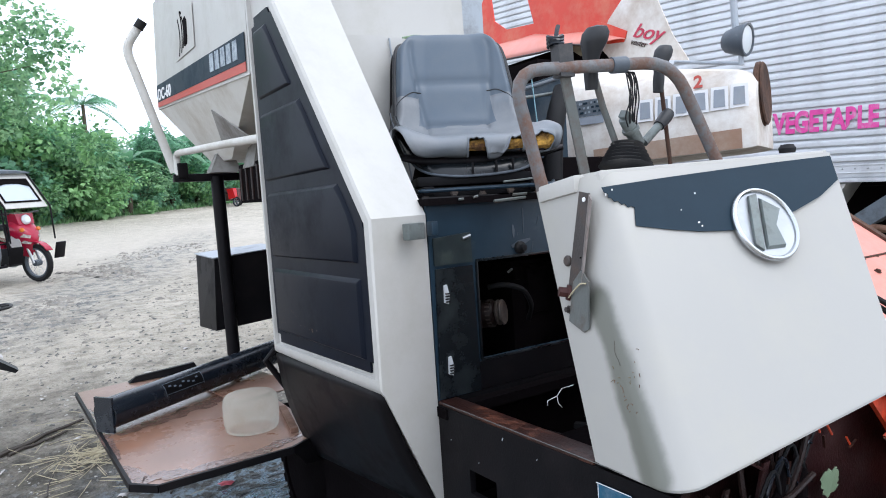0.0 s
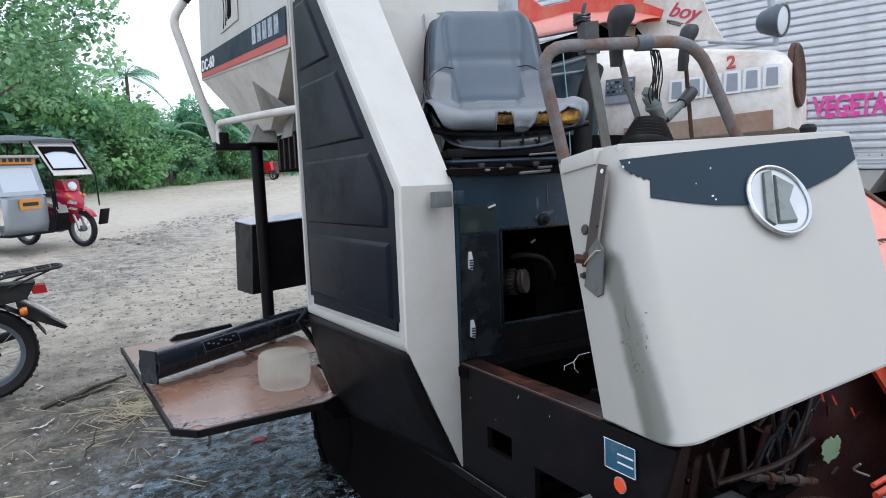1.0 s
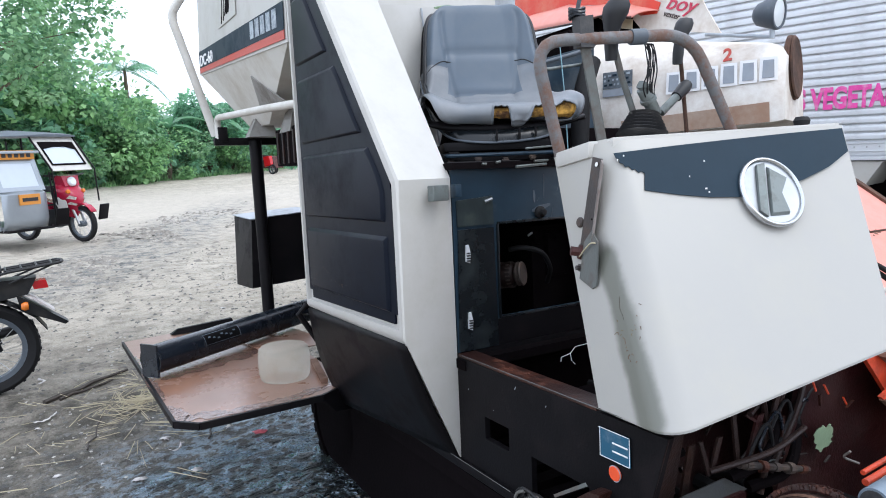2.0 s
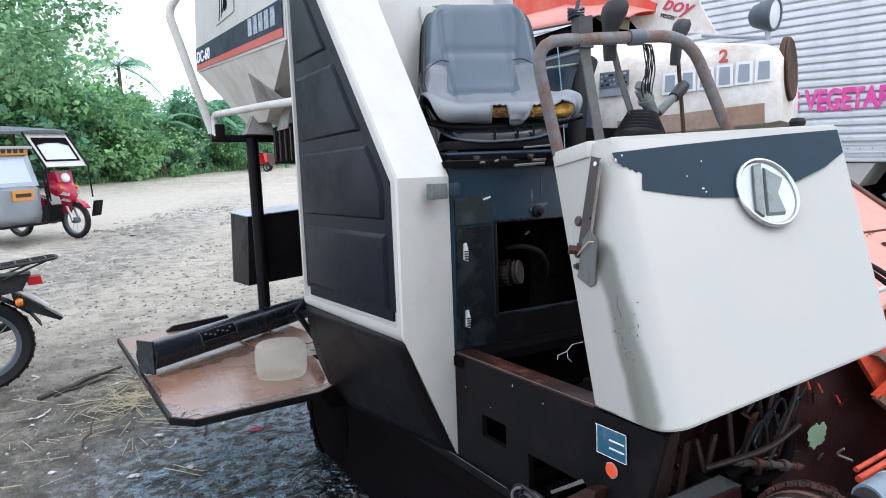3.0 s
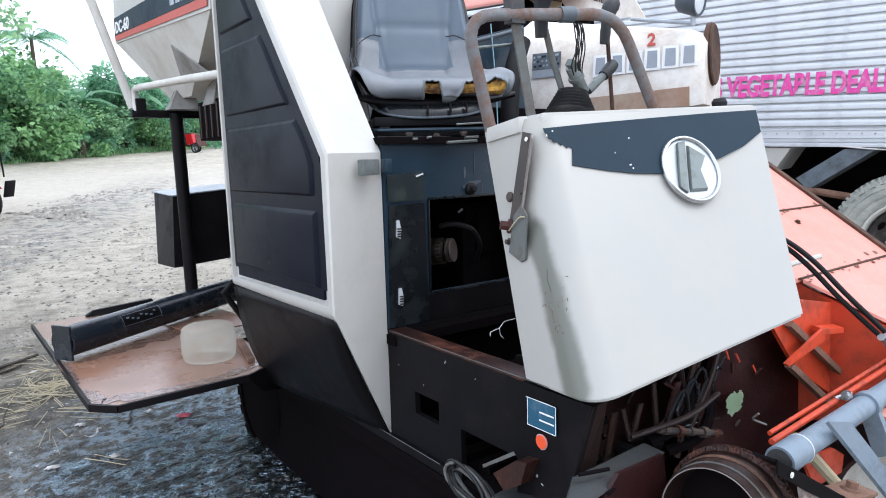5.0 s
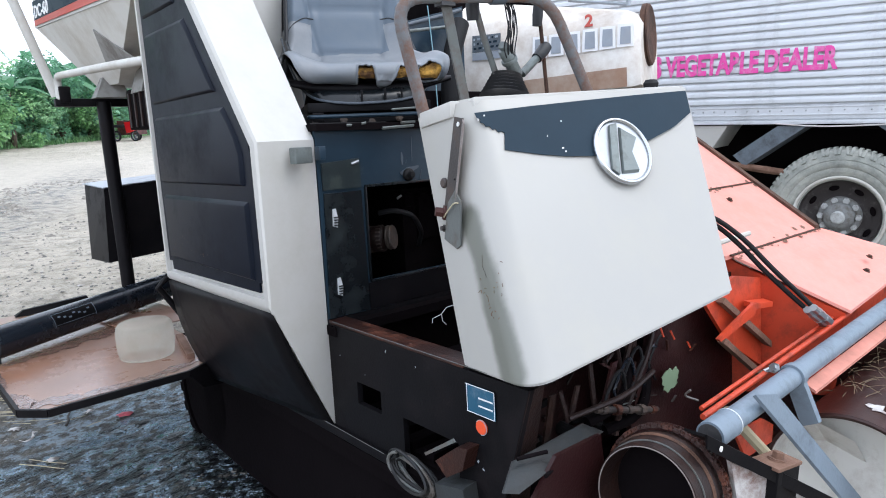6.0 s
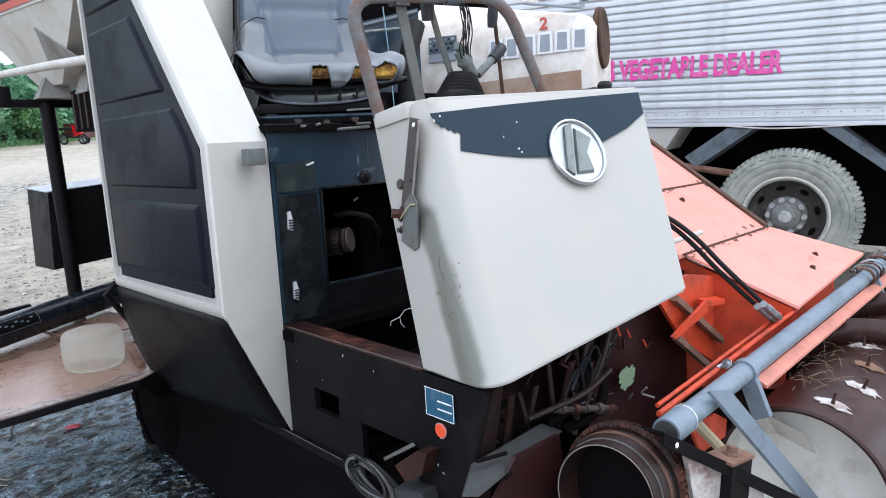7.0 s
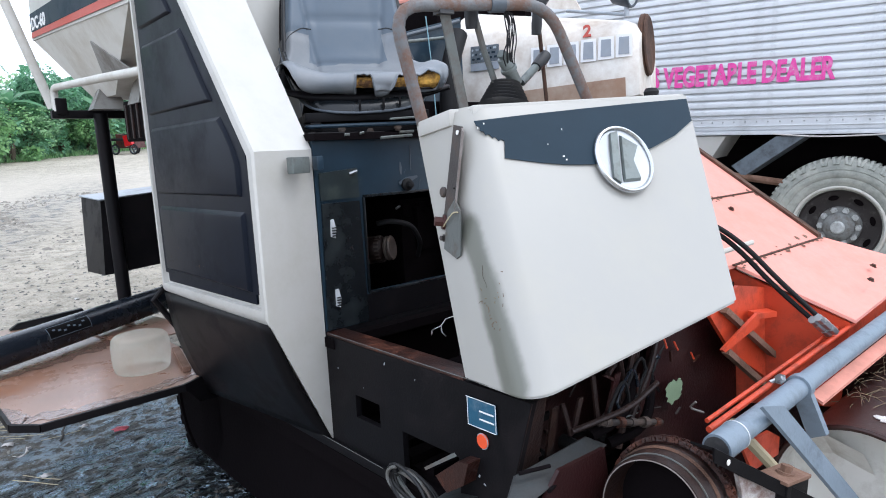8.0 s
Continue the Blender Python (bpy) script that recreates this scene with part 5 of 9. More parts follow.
    for k in range(5):
        bm = B()
        hexagon_bolt(bm, base + fw * .188 + rt * (-.18 + .09 * k) + V((0, 0, -.03 + .01 * (k % 2))), fw, .008, .008)
        part("slide_bolt", bm, "iron", sl)
    for p, q, r in (((0.266, -0.035, 1.459), (0.387, -0.035, 1.466), 0.0035), ((0.226, -0.035, 1.402), (0.348, -0.035, 1.408), 0.005), ((0.299, -0.035, 1.418), (0.354, -0.035, 1.42), 0.0045), ((0.096, -0.035, 1.414), (0.112, -0.035, 1.414), 0.004), ((0.149, -0.035, 1.417), (0.164, -0.035, 1.42), 0.004)):
        bm = B()
        tube(bm, [p, q], r, 6)
        part("slide_rod", bm, "lever2", sl, "bright worn slide rod")
    # platform carrying the seat
    bm = B()
    hexa(bm, [(.01, .012, 1.385), (.93, .012, 1.385), (.93, .66, 1.385), (.01, .66, 1.385)], [(.01, .03, 1.425), (.93, .03, 1.425), (.93, .66, 1.425), (.01, .66, 1.425)])
    part("seat_platform", bm, "chassis", harv, "black steel seat platform", bevel=0.006)


seat()


def rear_bodywork():
    # ivory casing behind the seat
    bm = B()
    hexa(bm, [(.0, .60, 1.41), (.24, .575, 1.41), (.80, .62, 1.41), (.80, .92, 1.41), (.0, .92, 1.41)], [(.0, .64, 2.045), (.24, .62, 2.055), (.80, .66, 2.05), (.80, .92, 2.06), (.0, .92, 2.05)])
    cas = part("air_casing", bm, "white", harv, "ivory rounded casing behind the seat", bevel=0.03, segs=4)
    bm = B()
    tube(bm, [(.272, .612, 2.045), (.277, .606, 1.95), (.292, .590, 1.7), (.31, .574, 1.5)], .004, 6)
    part("casing_seam", bm, "greyink", cas)
    bm = B()
    for z in (2.005, 1.945, 1.855):
        slab(bm, [(.165, .600 + (z - 1.41) * .063, z), (.205, .595 + (z - 1.41) * .063, z), (.205, .595 + (z - 1.41) * .063, z + .006), (.165, .600 + (z - 1.41) * .063, z + .006)], (0, -.003, 0))
    part("print_bar", bm, "greyink", cas, "small printed caution marks")
    bm = B()
    slab(bm, [(.135, .604 + .035, 2.0), (.155, .600 + .035, 2.0), (.157, .60 + .030, 1.93), (.140, .602 + .030, 1.93)], (0, -.004, 0))
    part("red_mark", bm, "stripe_red", cas)
    # grain tank
    zf = lambda y: 1.935 + .078 * (y - .9)
    bm = B()
    hexa(bm, [(-.20, .845, zf(.845)), (.80, .845, zf(.845)), (.80, 2.56, zf(2.56)), (-.20, 2.56, zf(2.56))],
         [(-.19, .86, 2.62), (.80, .86, 2.62), (.80, 2.50, 2.66), (-.19, 2.50, 2.66)])
    tank = part("grain_tank", bm, "white", harv, "ivory grain tank with slate and red stripe", bevel=0.012)

    def q(y, h):
        z = zf(y) + h
        return (-.2035 + .015 * h, y, z)
    bm = B()
    slab(bm, [q(.87, .052), q(2.53, .040), q(2.53, .135), q(.87, .160)], (-.002, 0, 0))
    part("slate_stripe", bm, "slate", tank, "slate-blue stripe")
    bm = B()
    slab(bm, [q(.87, .014), q(2.53, .010), q(2.53, .038), q(.87, .050)], (-.002, 0, 0))
    part("red_stripe", bm, "stripe_red", tank, "red stripe")
    bm = lettering("DC-60", .085)
    moved(bm, basis(V(q(2.50, .050)) + V((-.003, 0, 0)), (0, -1, -.078), (0, 0, 1)) @ Matrix.Diagonal((1.45, 1, 1, 1)))
    part("model_lettering", bm, "whiteink", tank, "white model lettering")
    for k in range(5):
        bm = B()
        y = 1.36 - .085 * k
        slab(bm, [q(y, .070), q(y - .062, .070), q(y - .058, .146), q(y - .004, .146)], (-.004, 0, 0))
        part("letter_block", bm, "paleink", tank, "plain white block on the stripe")
    bm = B()
    slab(bm, [q(1.98, .20), q(1.60, .22), q(1.60, .42), q(1.98, .40)], (-.002, 0, 0))
    lb = part("notice", bm, "white", tank, "pale worn notice", bevel=0.001)
    bm = B()
    for y, h, c in ((1.85, .225, .20), (1.90, .215, .18), (1.815, .245, .15)):
        tube(bm, [q(y - .03 * math.sin(3 * k), h + c * k)[:1] + q(y - .035 * math.sin(3 * k), h + c * k)[1:] for k in [i / 8 for i in range(9)]], .0055, 6)
    slab(bm, [q(1.785, .25), q(1.765, .245), q(1.752, .262), q(1.738, .248), q(1.722, .27), q(1.715, .36), q(1.745, .385), q(1.785, .37)], (-.005, 0, 0))
    part("notice_mark", bm, "pit", lb, "black peeled marks")
    # chute below
    bm = B()
    hexa(bm, [(-.03, 1.75, 1.70), (.30, 1.75, 1.70), (.30, 2.12, 1.71), (-.03, 2.12, 1.71)], [(-.195, .86, 1.935), (.75, .86, 1.935), (.75, 2.54, 2.06), (-.195, 2.54, 2.06)])
    ch = part("tank_chute", bm, "white_old", tank, "tapered ivory chute", bevel=0.006)
    bm = B()
    tube(bm, [(-.165, 1.60, 1.985), (-.10, 1.66, 1.87), (-.035, 1.75, 1.735)], .006, 6)
    part("chute_seam", bm, "greyink", ch)
    bm = B()
    hexa(bm, [(-.02, 1.45, 1.64), (.22, 1.45, 1.64), (.22, 1.62, 1.64), (-.02, 1.62, 1.64)], [(.04, 1.50, 1.84), (.2, 1.50, 1.84), (.2, 1.58, 1.84), (.04, 1.58, 1.84)])
    part("outlet_gusset", bm, "dimivory", ch, "grimy triangular outlet plate", bevel=0.003)
    bm = B()
    hexa(bm, [(-.10, 1.90, 1.645), (.05, 1.86, 1.645), (.05, 1.98, 1.645), (-.10, 2.0, 1.645)], [(-.03, 1.92, 1.80), (.0, 1.92, 1.80), (.0, 1.95, 1.80), (-.03, 1.95, 1.80)])
    part("outlet_gusset", bm, "dimivory", ch, "grimy triangular outlet plate", bevel=0.003)
    bm = B()
    slab(bm, [(-.158, 1.563, 1.914), (-.070, 1.726, 1.763), (-.080, 1.254, 1.748)], (-.004, .0, -.004))
    part("chute_plate", bm, "dimivory", ch, "grimy triangular stiffener on the chute", bevel=.001)
    # Box is coloured near black for the shade under the chute.
    bm = B()
    box(bm, (.27, 1.55, 1.57), (.56, .36, .19))
    ob_ = part("outlet_box", bm, "pit", harv, "near-black outlet box below the chute", bevel=0.01)
    for k in range(4):
        bm = B()
        box(bm, (-.012, 1.42 + .085 * k, 1.565), (.012, .02, .16))
        part("box_rib", bm, "grease", ob_, bevel=.002)
    # rails and post
    bm = B()
    tube(bm, [(-.235, 2.02, 1.64), (-.235, 2.04, 1.757), (-.20, 1.2, 1.715), (-.19, .80, 1.69)], .017, 12, bend=.06)
    part("tank_rail", bm, "white_old", harv, "ivory tubular rail")
    bm = B()
    tube(bm, [(-.355, 2.0, 2.40), (-.428, 2.05, 2.29), (-.395, 2.05, 2.18), (-.245, 2.05, 1.66)], .022, 12, bend=.06)
    gp = part("grab_pole", bm, "white_old", harv, "ivory bent grab pole")
    bm = B()
    tube(bm, [(-.345, 1.992, 2.415), (-.368, 2.005, 2.378)], .025, 12)
    part("grip_sleeve", bm, "rubber", gp)
    bm = B()
    box(bm, (-.05, 2.03, 1.628), (.42, .04, .04))
    box(bm, (-.215, 2.02, 1.665), (.05, .05, .08))
    part("cross_bracket", bm, "chassis", harv, "black cross bracket", bevel=0.005)
    bm = B()
    tube(bm, [(-.045, 2.0, 1.63), (-.035, 2.0, .56)], .034, 14)
    part("support_post", bm, "chassis", harv, "black support post")
    # black sheet box
    bm = B()
    hexa(bm, [(-.102, 2.06, .795), (.30, 2.06, .825), (.30, 2.33, .825), (-.121, 2.35, .79)], [(-.082, 2.06, 1.185), (.30, 2.06, 1.215), (.30, 2.42, 1.225), (-.092, 2.42, 1.200)])
    bx = part("sheet_box", bm, "chassis", harv, "black sheet-metal box with a hinged lid", bevel=0.004)
    bm = B()
    slab(bm, [(-.090, 2.05, 1.190), (.30, 2.05, 1.220), (.30, 2.43, 1.231), (-.100, 2.43, 1.206)], (0, 0, .005))
    part("box_lid", bm, "greypaint", bx, bevel=0.002)
    # fold-down platform
    zt = .545
    bm = B()
    slab(bm, [(-.775, 2.30, zt), (-.735, .765, zt), (-.665, .690, zt), (-.20, .715, zt), (-.04, .80, zt), (.0, 2.45, zt)], (0, 0, -.010))
    tr = part("fold_down_platform", bm, "tray", harv, "rusty red-brown fold-down platform", bevel=0.002)
    bm = B()
    pts = [(-.780, 2.30, zt + .004), (-.740, .762, zt + .004), (-.667, .684, zt + .004), (-.20, .708, zt + .004), (-.03, .80, zt + .004)]
    for a, c in zip(pts, pts[1:]):
        a, c = V(a), V(c)
        s = (c - a).cross(V((0, 0, 1))).normalized() * .006
        hexa(bm, [a - s + V((0, 0, -.026)), c - s + V((0, 0, -.026)), c + s + V((0, 0, -.026)), a + s + V((0, 0, -.026))], [a - s, c - s, c + s, a + s])
    part("platform_rim", bm, "chassis", tr, "black folded rim", bevel=0.002)
    bm = B()
    slab(bm, [(-.21, .70, zt), (-.03, .79, zt), (-.03, .80, .43), (-.14, .73, .46)], (.01, .008, 0))
    part("platform_gusset", bm, "chassis", tr)
    bm = B()
    box(bm, (-.10, 1.02, zt + .012), (.03, .34, .022), pose(0, 0, 0, 0, 0, -12))
    part("wooden_strip", bm, "rust_lt", tr, "dusty strip", bevel=0.003)
    bm = B()
    box(bm, (-.06, 1.75, zt + .006), (.35, .55, .006), pose(0, 0, 0, 0, 0, 8))
    part("patch_plate", bm, "tray", tr, bevel=0.002)
    # standing water along the front edge and under the tube
    for path, wd, seed in (([(-.74, .96), (-.70, .78), (-.55, .735), (-.30, .75), (-.12, .82)], .055, 1), ([(-.70, 1.36), (-.40, 1.50), (-.10, 1.66), (.0, 1.75)], .075, 5), ([(-.755, 1.9), (-.75, 1.4), (-.735, 1.05)], .030, 9)):
        bm = B()
        prev = None
        for i in range(61):
            f = i / 60 * (len(path) - 1)
            n = min(int(f), len(path) - 2)
            p = V((*path[n], 0)).lerp(V((*path[n + 1], 0)), f - n)
            t = (V((*path[n + 1], 0)) - V((*path[n], 0))).normalized()
            nrm = V((-t.y, t.x, 0))
            taper = math.sin(math.pi * (.03 + .94 * i / 60)) ** .5
            cur = []
            for sg in (-1, 1):
                w = wd * taper * (.7 + .75 * noise.noise((i * .22, seed, sg * 3.1)) + .3 * noise.noise((i * .8, seed, sg)))
                e = p + nrm * sg * max(.004, w)
                cur.append(bm.verts.new((max(-.768, e.x), max(.712, e.y), zt + .0016)))
            if prev:
                bm.faces.new((prev[0], prev[1], cur[1], cur[0]))
            prev = cur
        part("water_film", bm, "traywet", tr, "thin film of standing water", sharp=60)
    bm = B()
    hexa(bm, [(-.53, 2.28, zt + .004), (-.16, 2.30, zt + .004), (-.16, 2.36, zt + .004), (-.53, 2.33, zt + .004)], [(-.49, 2.30, zt + .03), (-.18, 2.31, zt + .05), (-.18, 2.34, zt + .05), (-.49, 2.32, zt + .03)])
    part("hinge_bar", bm, "chassis", tr)
    bm = B()
    hexagon_bolt(bm, (-.06, .765, .52), (-.3, -1, 0), .014, .02)
    hexagon_bolt(bm, (-.02, .74, .50), (-.3, -1, 0), .018, .03)
    part("hinge_bolt", bm, "steel", tr)


rear_bodywork()


def thresher():
    """The rounded thresher casing on the far side, with its lamp and the sheets behind."""
    L0, L1 = V((1.555, 1.06, 1.600)), V((1.9285, .148, 1.630))
    d = (L1 - L0)
    length = d.length
    d.normalize()
    inn = V((-d.y, d.x, 0)).normalized()

    def at(s, o, z):
        return L0 + d * s + inn * o + V((0, 0, z))
    prof = [(.0, -.055), (-.012, .02), (.0, .25), (.03, .33), (.10, .39), (.22, .425), (.42, .425), (.55, .36), (.58, -.055)]
    bm = B()
    # the crown of the casing falls towards its near end
    crown = lambda z, s: z if z < .25 else .25 + (z - .25) * (1.6 - 1.15 * s / length)
    rings = [[at(s, .02 * k + o * (1 - .10 * k), crown(z, s) * (1 - .12 * k)) for o, z in prof] for s, k in ((0, 0), (length * .5, 0), (length - .10, 0), (length - .03, .45), (length, 1.4))]
    rr = [[bm.verts.new(p) for p in r] for r in rings]
    for a, b in zip(rr, rr[1:]):
        for k in range(len(prof)):
            j = (k + 1) % len(prof)
            bm.faces.new((a[k], a[j], b[j], b[k]))
    bm.faces.new(rr[0][::-1])
    bm.faces.new(rr[-1])
    ts = part("thresher_casing", bm, "casing", harv, "weathered ivory thresher casing with rounded top", bevel=0.010, segs=3, sharp=40)
    bm = B()
    slab(bm, [at(.20, -.004, -.052), at(length - .06, -.004, -.052), at(length - .06, -.016, .040), at(.20, -.016, .034)], inn * -.003)
    part("rusty_skirt", bm, "skirt", ts, "rusted lower strip", bevel=0.002)
    for k in range(6):
        s = .440 + .088 * k
        bm = B()
        slab(bm, [at(s, -.013, .140), at(s + .080, -.013, .138), at(s + .078, -.005, .246), at(s + .003, -.005, .250)], inn * -.003)
        lb = part("letter_backing", bm, "whiteink", ts, "white outlined block on the casing", bevel=.003)
        bm = B()
        slab(bm, [at(s + .014, -.0165, .153), at(s + .066, -.0165, .151), at(s + .064, -.0095, .233), at(s + .017, -.0095, .236)], inn * -.002)
        part("letter_block", bm, "blockgrey", lb, "plain grey block")
    bm = lettering("2", .088, extrude=.003)
    moved(bm, basis(at(.715, -.008, .262), d, V((0, 0, 1)) + inn * .30))
    part("number_lettering", bm, "stripe_red", ts, "red painted numeral")
    bm = B()
    slab(bm, [at(.098, -.012, .214), at(.262, -.012, .210), at(.262, -.002, .298), at(.098, -.002, .304)], inn * -.004)
    pl = part("data_plate", bm, "wheelarch", ts, "grey data plate with rows of print", bevel=0.001)
    bm = B()
    slab(bm, [at(.098, -.014, .172), at(.262, -.014, .168), at(.262, -.012, .208), at(.098, -.012, .212)], inn * -.004)
    part("lower_strip", bm, "blockgrey", pl, "pale lower strip", bevel=.001)
    rg = random.Random(12)
    for r in range(3):
        x = .108
        while x < .24:
            w = rg.uniform(.008, .024)
            bm = B()
            z = .228 + .024 * r
            slab(bm, [at(x, -.0168, z), at(x + w, -.0168, z), at(x + w, -.0156, z + .011), at(x, -.0156, z + .011)], inn * -.0012)
            part("print_bar", bm, "paleink" if (r + int(x * 90)) % 3 else "slate", pl)
            x += w + rg.uniform(.006, .016)
    m = along(at(length - .026, .25, .215), d)
    bm = B()
    lathe(bm, [(0, 0), (.14, 0), (.158, .008), (.158, .024), (.150, .030), (.155, .035), (.145, .042), (.12, .037), (0, .034)], m, 40)
    part("end_pulley", bm, "rust", ts, "rusted round end pulley")
    # work lamp on a stalk
    c = V((1.93, .212, 2.078))
    bm = B()
    tube(bm, [c + V((0, 0, -.115)), c + V((0, 0, -.05))], .012, 8)
    tube(bm, [at(length - .38, .10, .425), c + V((0, .01, -.105))], .009, 8)
    part("lamp_bracket", bm, "greypaint", ts)
    bm = B()
    m = basis(c, (.95, .12, -.10), (.05, -.1, 1))
    lathe(bm, [(0, -.085), (.030, -.083), (.047, -.066), (.060, -.02), (.068, .018), (.071, .028), (.068, .036), (.060, .036), (.058, .026), (0, .022)], m @ Matrix.Diagonal((.92, 1.1, 1, 1)), 28)
    lp = part("work_lamp", bm, "guard", ts, "rounded grey work lamp", sharp=50)
    bm = B()
    lathe(bm, [(0, .040), (.03, .038), (.058, .030), (.058, .026), (0, .026)], m @ Matrix.Diagonal((.92, 1.1, 1, 1)), 28)
    part("lamp_lens", bm, "glass", lp, "pale lamp lens", sharp=50)
    bm = B()
    tube(bm, [c + V((-.005, .02, .05)), c + V((-.03, .03, .65))], .016, 10)
    part("mast", bm, "greypaint", ts, "grey upright mast")
    # cover sheets standing open behind
    X = 2.12
    bm = B()
    slab(bm, [(X, y, z) for y, z in ((2.42, 2.86), (2.44, 2.64), (2.38, 2.545), (1.82, 2.516), (1.26, 2.392), (1.09, 2.310), (1.035, 2.33), (1.03, 2.68), (1.86, 2.93), (1.885, 2.77), (1.835, 2.597), (2.13, 2.63), (2.265, 2.726), (2.29, 2.90), (2.30, 3.0))], (.012, 0, 0))
    part("red_upright", bm, "red", harv, "bright red upright sheet with a cut-out", bevel=0.002)
    bm = B()
    top = [V((X - .004, y, z)) for y, z in ((2.38, 2.555), (1.82, 2.520), (1.25, 2.390), (1.03, 2.300))]
    low = [V((X - .15, y, z)) for y, z in ((2.132, 2.392), (1.613, 2.346), (1.358, 2.336), (1.121, 2.273))]
    rows = []
    for i in range(7):
        k = i / 6
        row = []
        for j in range(25):
            q = j / 8
            n = min(2, int(q))
            p = top[n].lerp(top[n + 1], q - n).lerp(low[n].lerp(low[n + 1], q - n), k)
            row.append(bm.verts.new(p + V((-.02 * math.sin(math.pi * k), 0, .012 * noise.noise((p.y * 4, k * 2, 1)) + .012 * math.sin(math.pi * k)))))
        rows.append(row)
    for a, b in zip(rows, rows[1:]):
        for j in range(24):
            bm.faces.new((a[j], a[j + 1], b[j + 1], b[j]))
    cs = part("cover_sheet", bm, "orange", harv, "dented sun-faded orange cover sheet", sharp=60)
    so = cs.modifiers.new("thick", "SOLIDIFY")
    so.thickness = .006
    bm = B()
    tube(bm, [p + V((-.004, 0, -.006)) for p in low], .007, 6)
    part("rusty_hem", bm, "rust_wet", cs, "torn rusty lower hem")
    bm = B()
    slab(bm, [(X - .012, y, z) for y, z in ((1.24, 2.296), (1.165, 2.44), (1.02, 2.56), (.98, 2.72), (.86, 2.72), (.80, 2.44), (.72, 2.25), (.62, 2.085), (1.165, 2.212))], (.008, 0, 0))
    sh = part("ivory_sheet", bm, "casing", harv, "ivory sheet with red script", bevel=0.002)
    bm = B()
    slab(bm, [(X - .020, y, z) for y, z in ((1.26, 2.46), (1.15, 2.41), (1.02, 2.34), (1.05, 2.285), (1.17, 2.30), (1.27, 2.36))], (.006, 0, 0))
    part("red_patch", bm, "red", sh, "torn red paint patch", bevel=0.001)
    bm = lettering("boy", .112, shear=.35, bold=.008)
    moved(bm, basis((X - .018, .990, 2.300), (0, -1, -.36), (.05, -.15, 1)) @ Matrix.Diagonal((1.25, 1, 1, 1)))
    part("script_lettering", bm, "redink", sh, "red slanting painted script")
    bm = lettering("vester", .048, shear=.3, bold=.0)
    moved(bm, basis((X - .018, 1.005, 2.262), (0, -1, -.42), (.05, -.15, 1)))
    part("small_lettering", bm, "maroon", sh, "small dark lettering")
    bm = B()
    slab(bm, [(X - .03, 1.53, 2.375), (X - .03, 1.23, 2.292), (X - .03, 1.236, 2.232), (X - .03, 1.385, 2.275)], (.01, 0, 0))
    part("cream_ledge", bm, "straw", harv, "pale worn ledge below the red sheet", bevel=0.002)
    bm = B()
    for k in range(4):
        a = V((.186, -.372, 1.782 + .006 * k))
        tube(bm, [a + V((.020 * math.cos(w), .018 * math.sin(w), .004 * math.sin(2 * w + k))) for w in [i * math.pi / 6 for i in range(13)]], .0045, 6)
    tube(bm, [(.186, -.372, 1.79), (.192, -.372, 1.815), (.200, -.370, 1.832)], .006, 6)
    part("tied_strip", bm, "tubeblue", harv, "knotted dark plastic strip")
    # Black panel stands in for the shaded hollow behind the sheets.
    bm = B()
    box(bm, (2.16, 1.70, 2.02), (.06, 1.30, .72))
    part("dark_back_panel", bm, "pit", harv, "black panel for the shaded hollow behind the sheets", bevel=0.005)
    # Black blocks fill the shaded gap below the sheets.
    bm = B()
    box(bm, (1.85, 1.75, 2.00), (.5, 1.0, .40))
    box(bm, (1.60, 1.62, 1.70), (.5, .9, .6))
    part("dark_gap", bm, "pit", harv, "black blocks filling the shaded gap below the sheets", bevel=0.01)
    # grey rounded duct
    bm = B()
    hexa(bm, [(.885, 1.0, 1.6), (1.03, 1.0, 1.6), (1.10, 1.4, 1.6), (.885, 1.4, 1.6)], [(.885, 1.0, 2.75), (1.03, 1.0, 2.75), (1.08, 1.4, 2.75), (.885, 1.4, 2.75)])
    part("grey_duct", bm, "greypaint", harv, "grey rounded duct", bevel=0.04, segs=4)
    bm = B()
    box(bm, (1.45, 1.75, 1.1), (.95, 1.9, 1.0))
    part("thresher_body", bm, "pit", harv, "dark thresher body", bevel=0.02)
    bm = B()
    for z, x0, x1 in ((2.335, .30, .60), (2.27, .56, .75)):
        box(bm, ((x0 + x1) / 2, .93, z), (x1 - x0, .05, .03))
    part("tank_ledge", bm, "white_old", harv, "ivory tank front ledge", bevel=0.006)
    for x, z in ((.40, 2.235), (.56, 2.30)):
        bm = B()
        tube(bm, [(x, .925, z), (x + .05, .900, z + .015), (x + .11, .925, z)], .009, 8, bend=.03)
        part("toggle_clip", bm, "steel", harv, "steel toggle clip")
    bm = B()
    tube(bm, [(.36, .66, 2.065), (.43, .65, 2.08), (.50, .66, 2.062)], .005, 6, bend=.03)
    part("green_wire", bm, "rag", harv, "green wire loop")
    bm = B()
    tube(bm, [(.985, .62, 1.95), (.992, .60, 1.7), (1.0, .60, 1.5), (1.0, .58, 1.3)], .0028, 6)
    part("cord", bm, "cordblue", harv, "pale blue hanging cord")
    bm = B()
    tube(bm, [(.60, .70, 1.80), (1.40, .82, 1.93)], .008, 8)
    part("thin_rail", bm, "lever2", harv)
    bm = B()
    tube(bm, [(1.2, .75, 1.4), (1.20, .72, 1.75), (1.30, .75, 1.92)], .045, 12, bend=.15)
    part("air_hose", bm, "rubber", harv, "black air hose")
    bm = B()
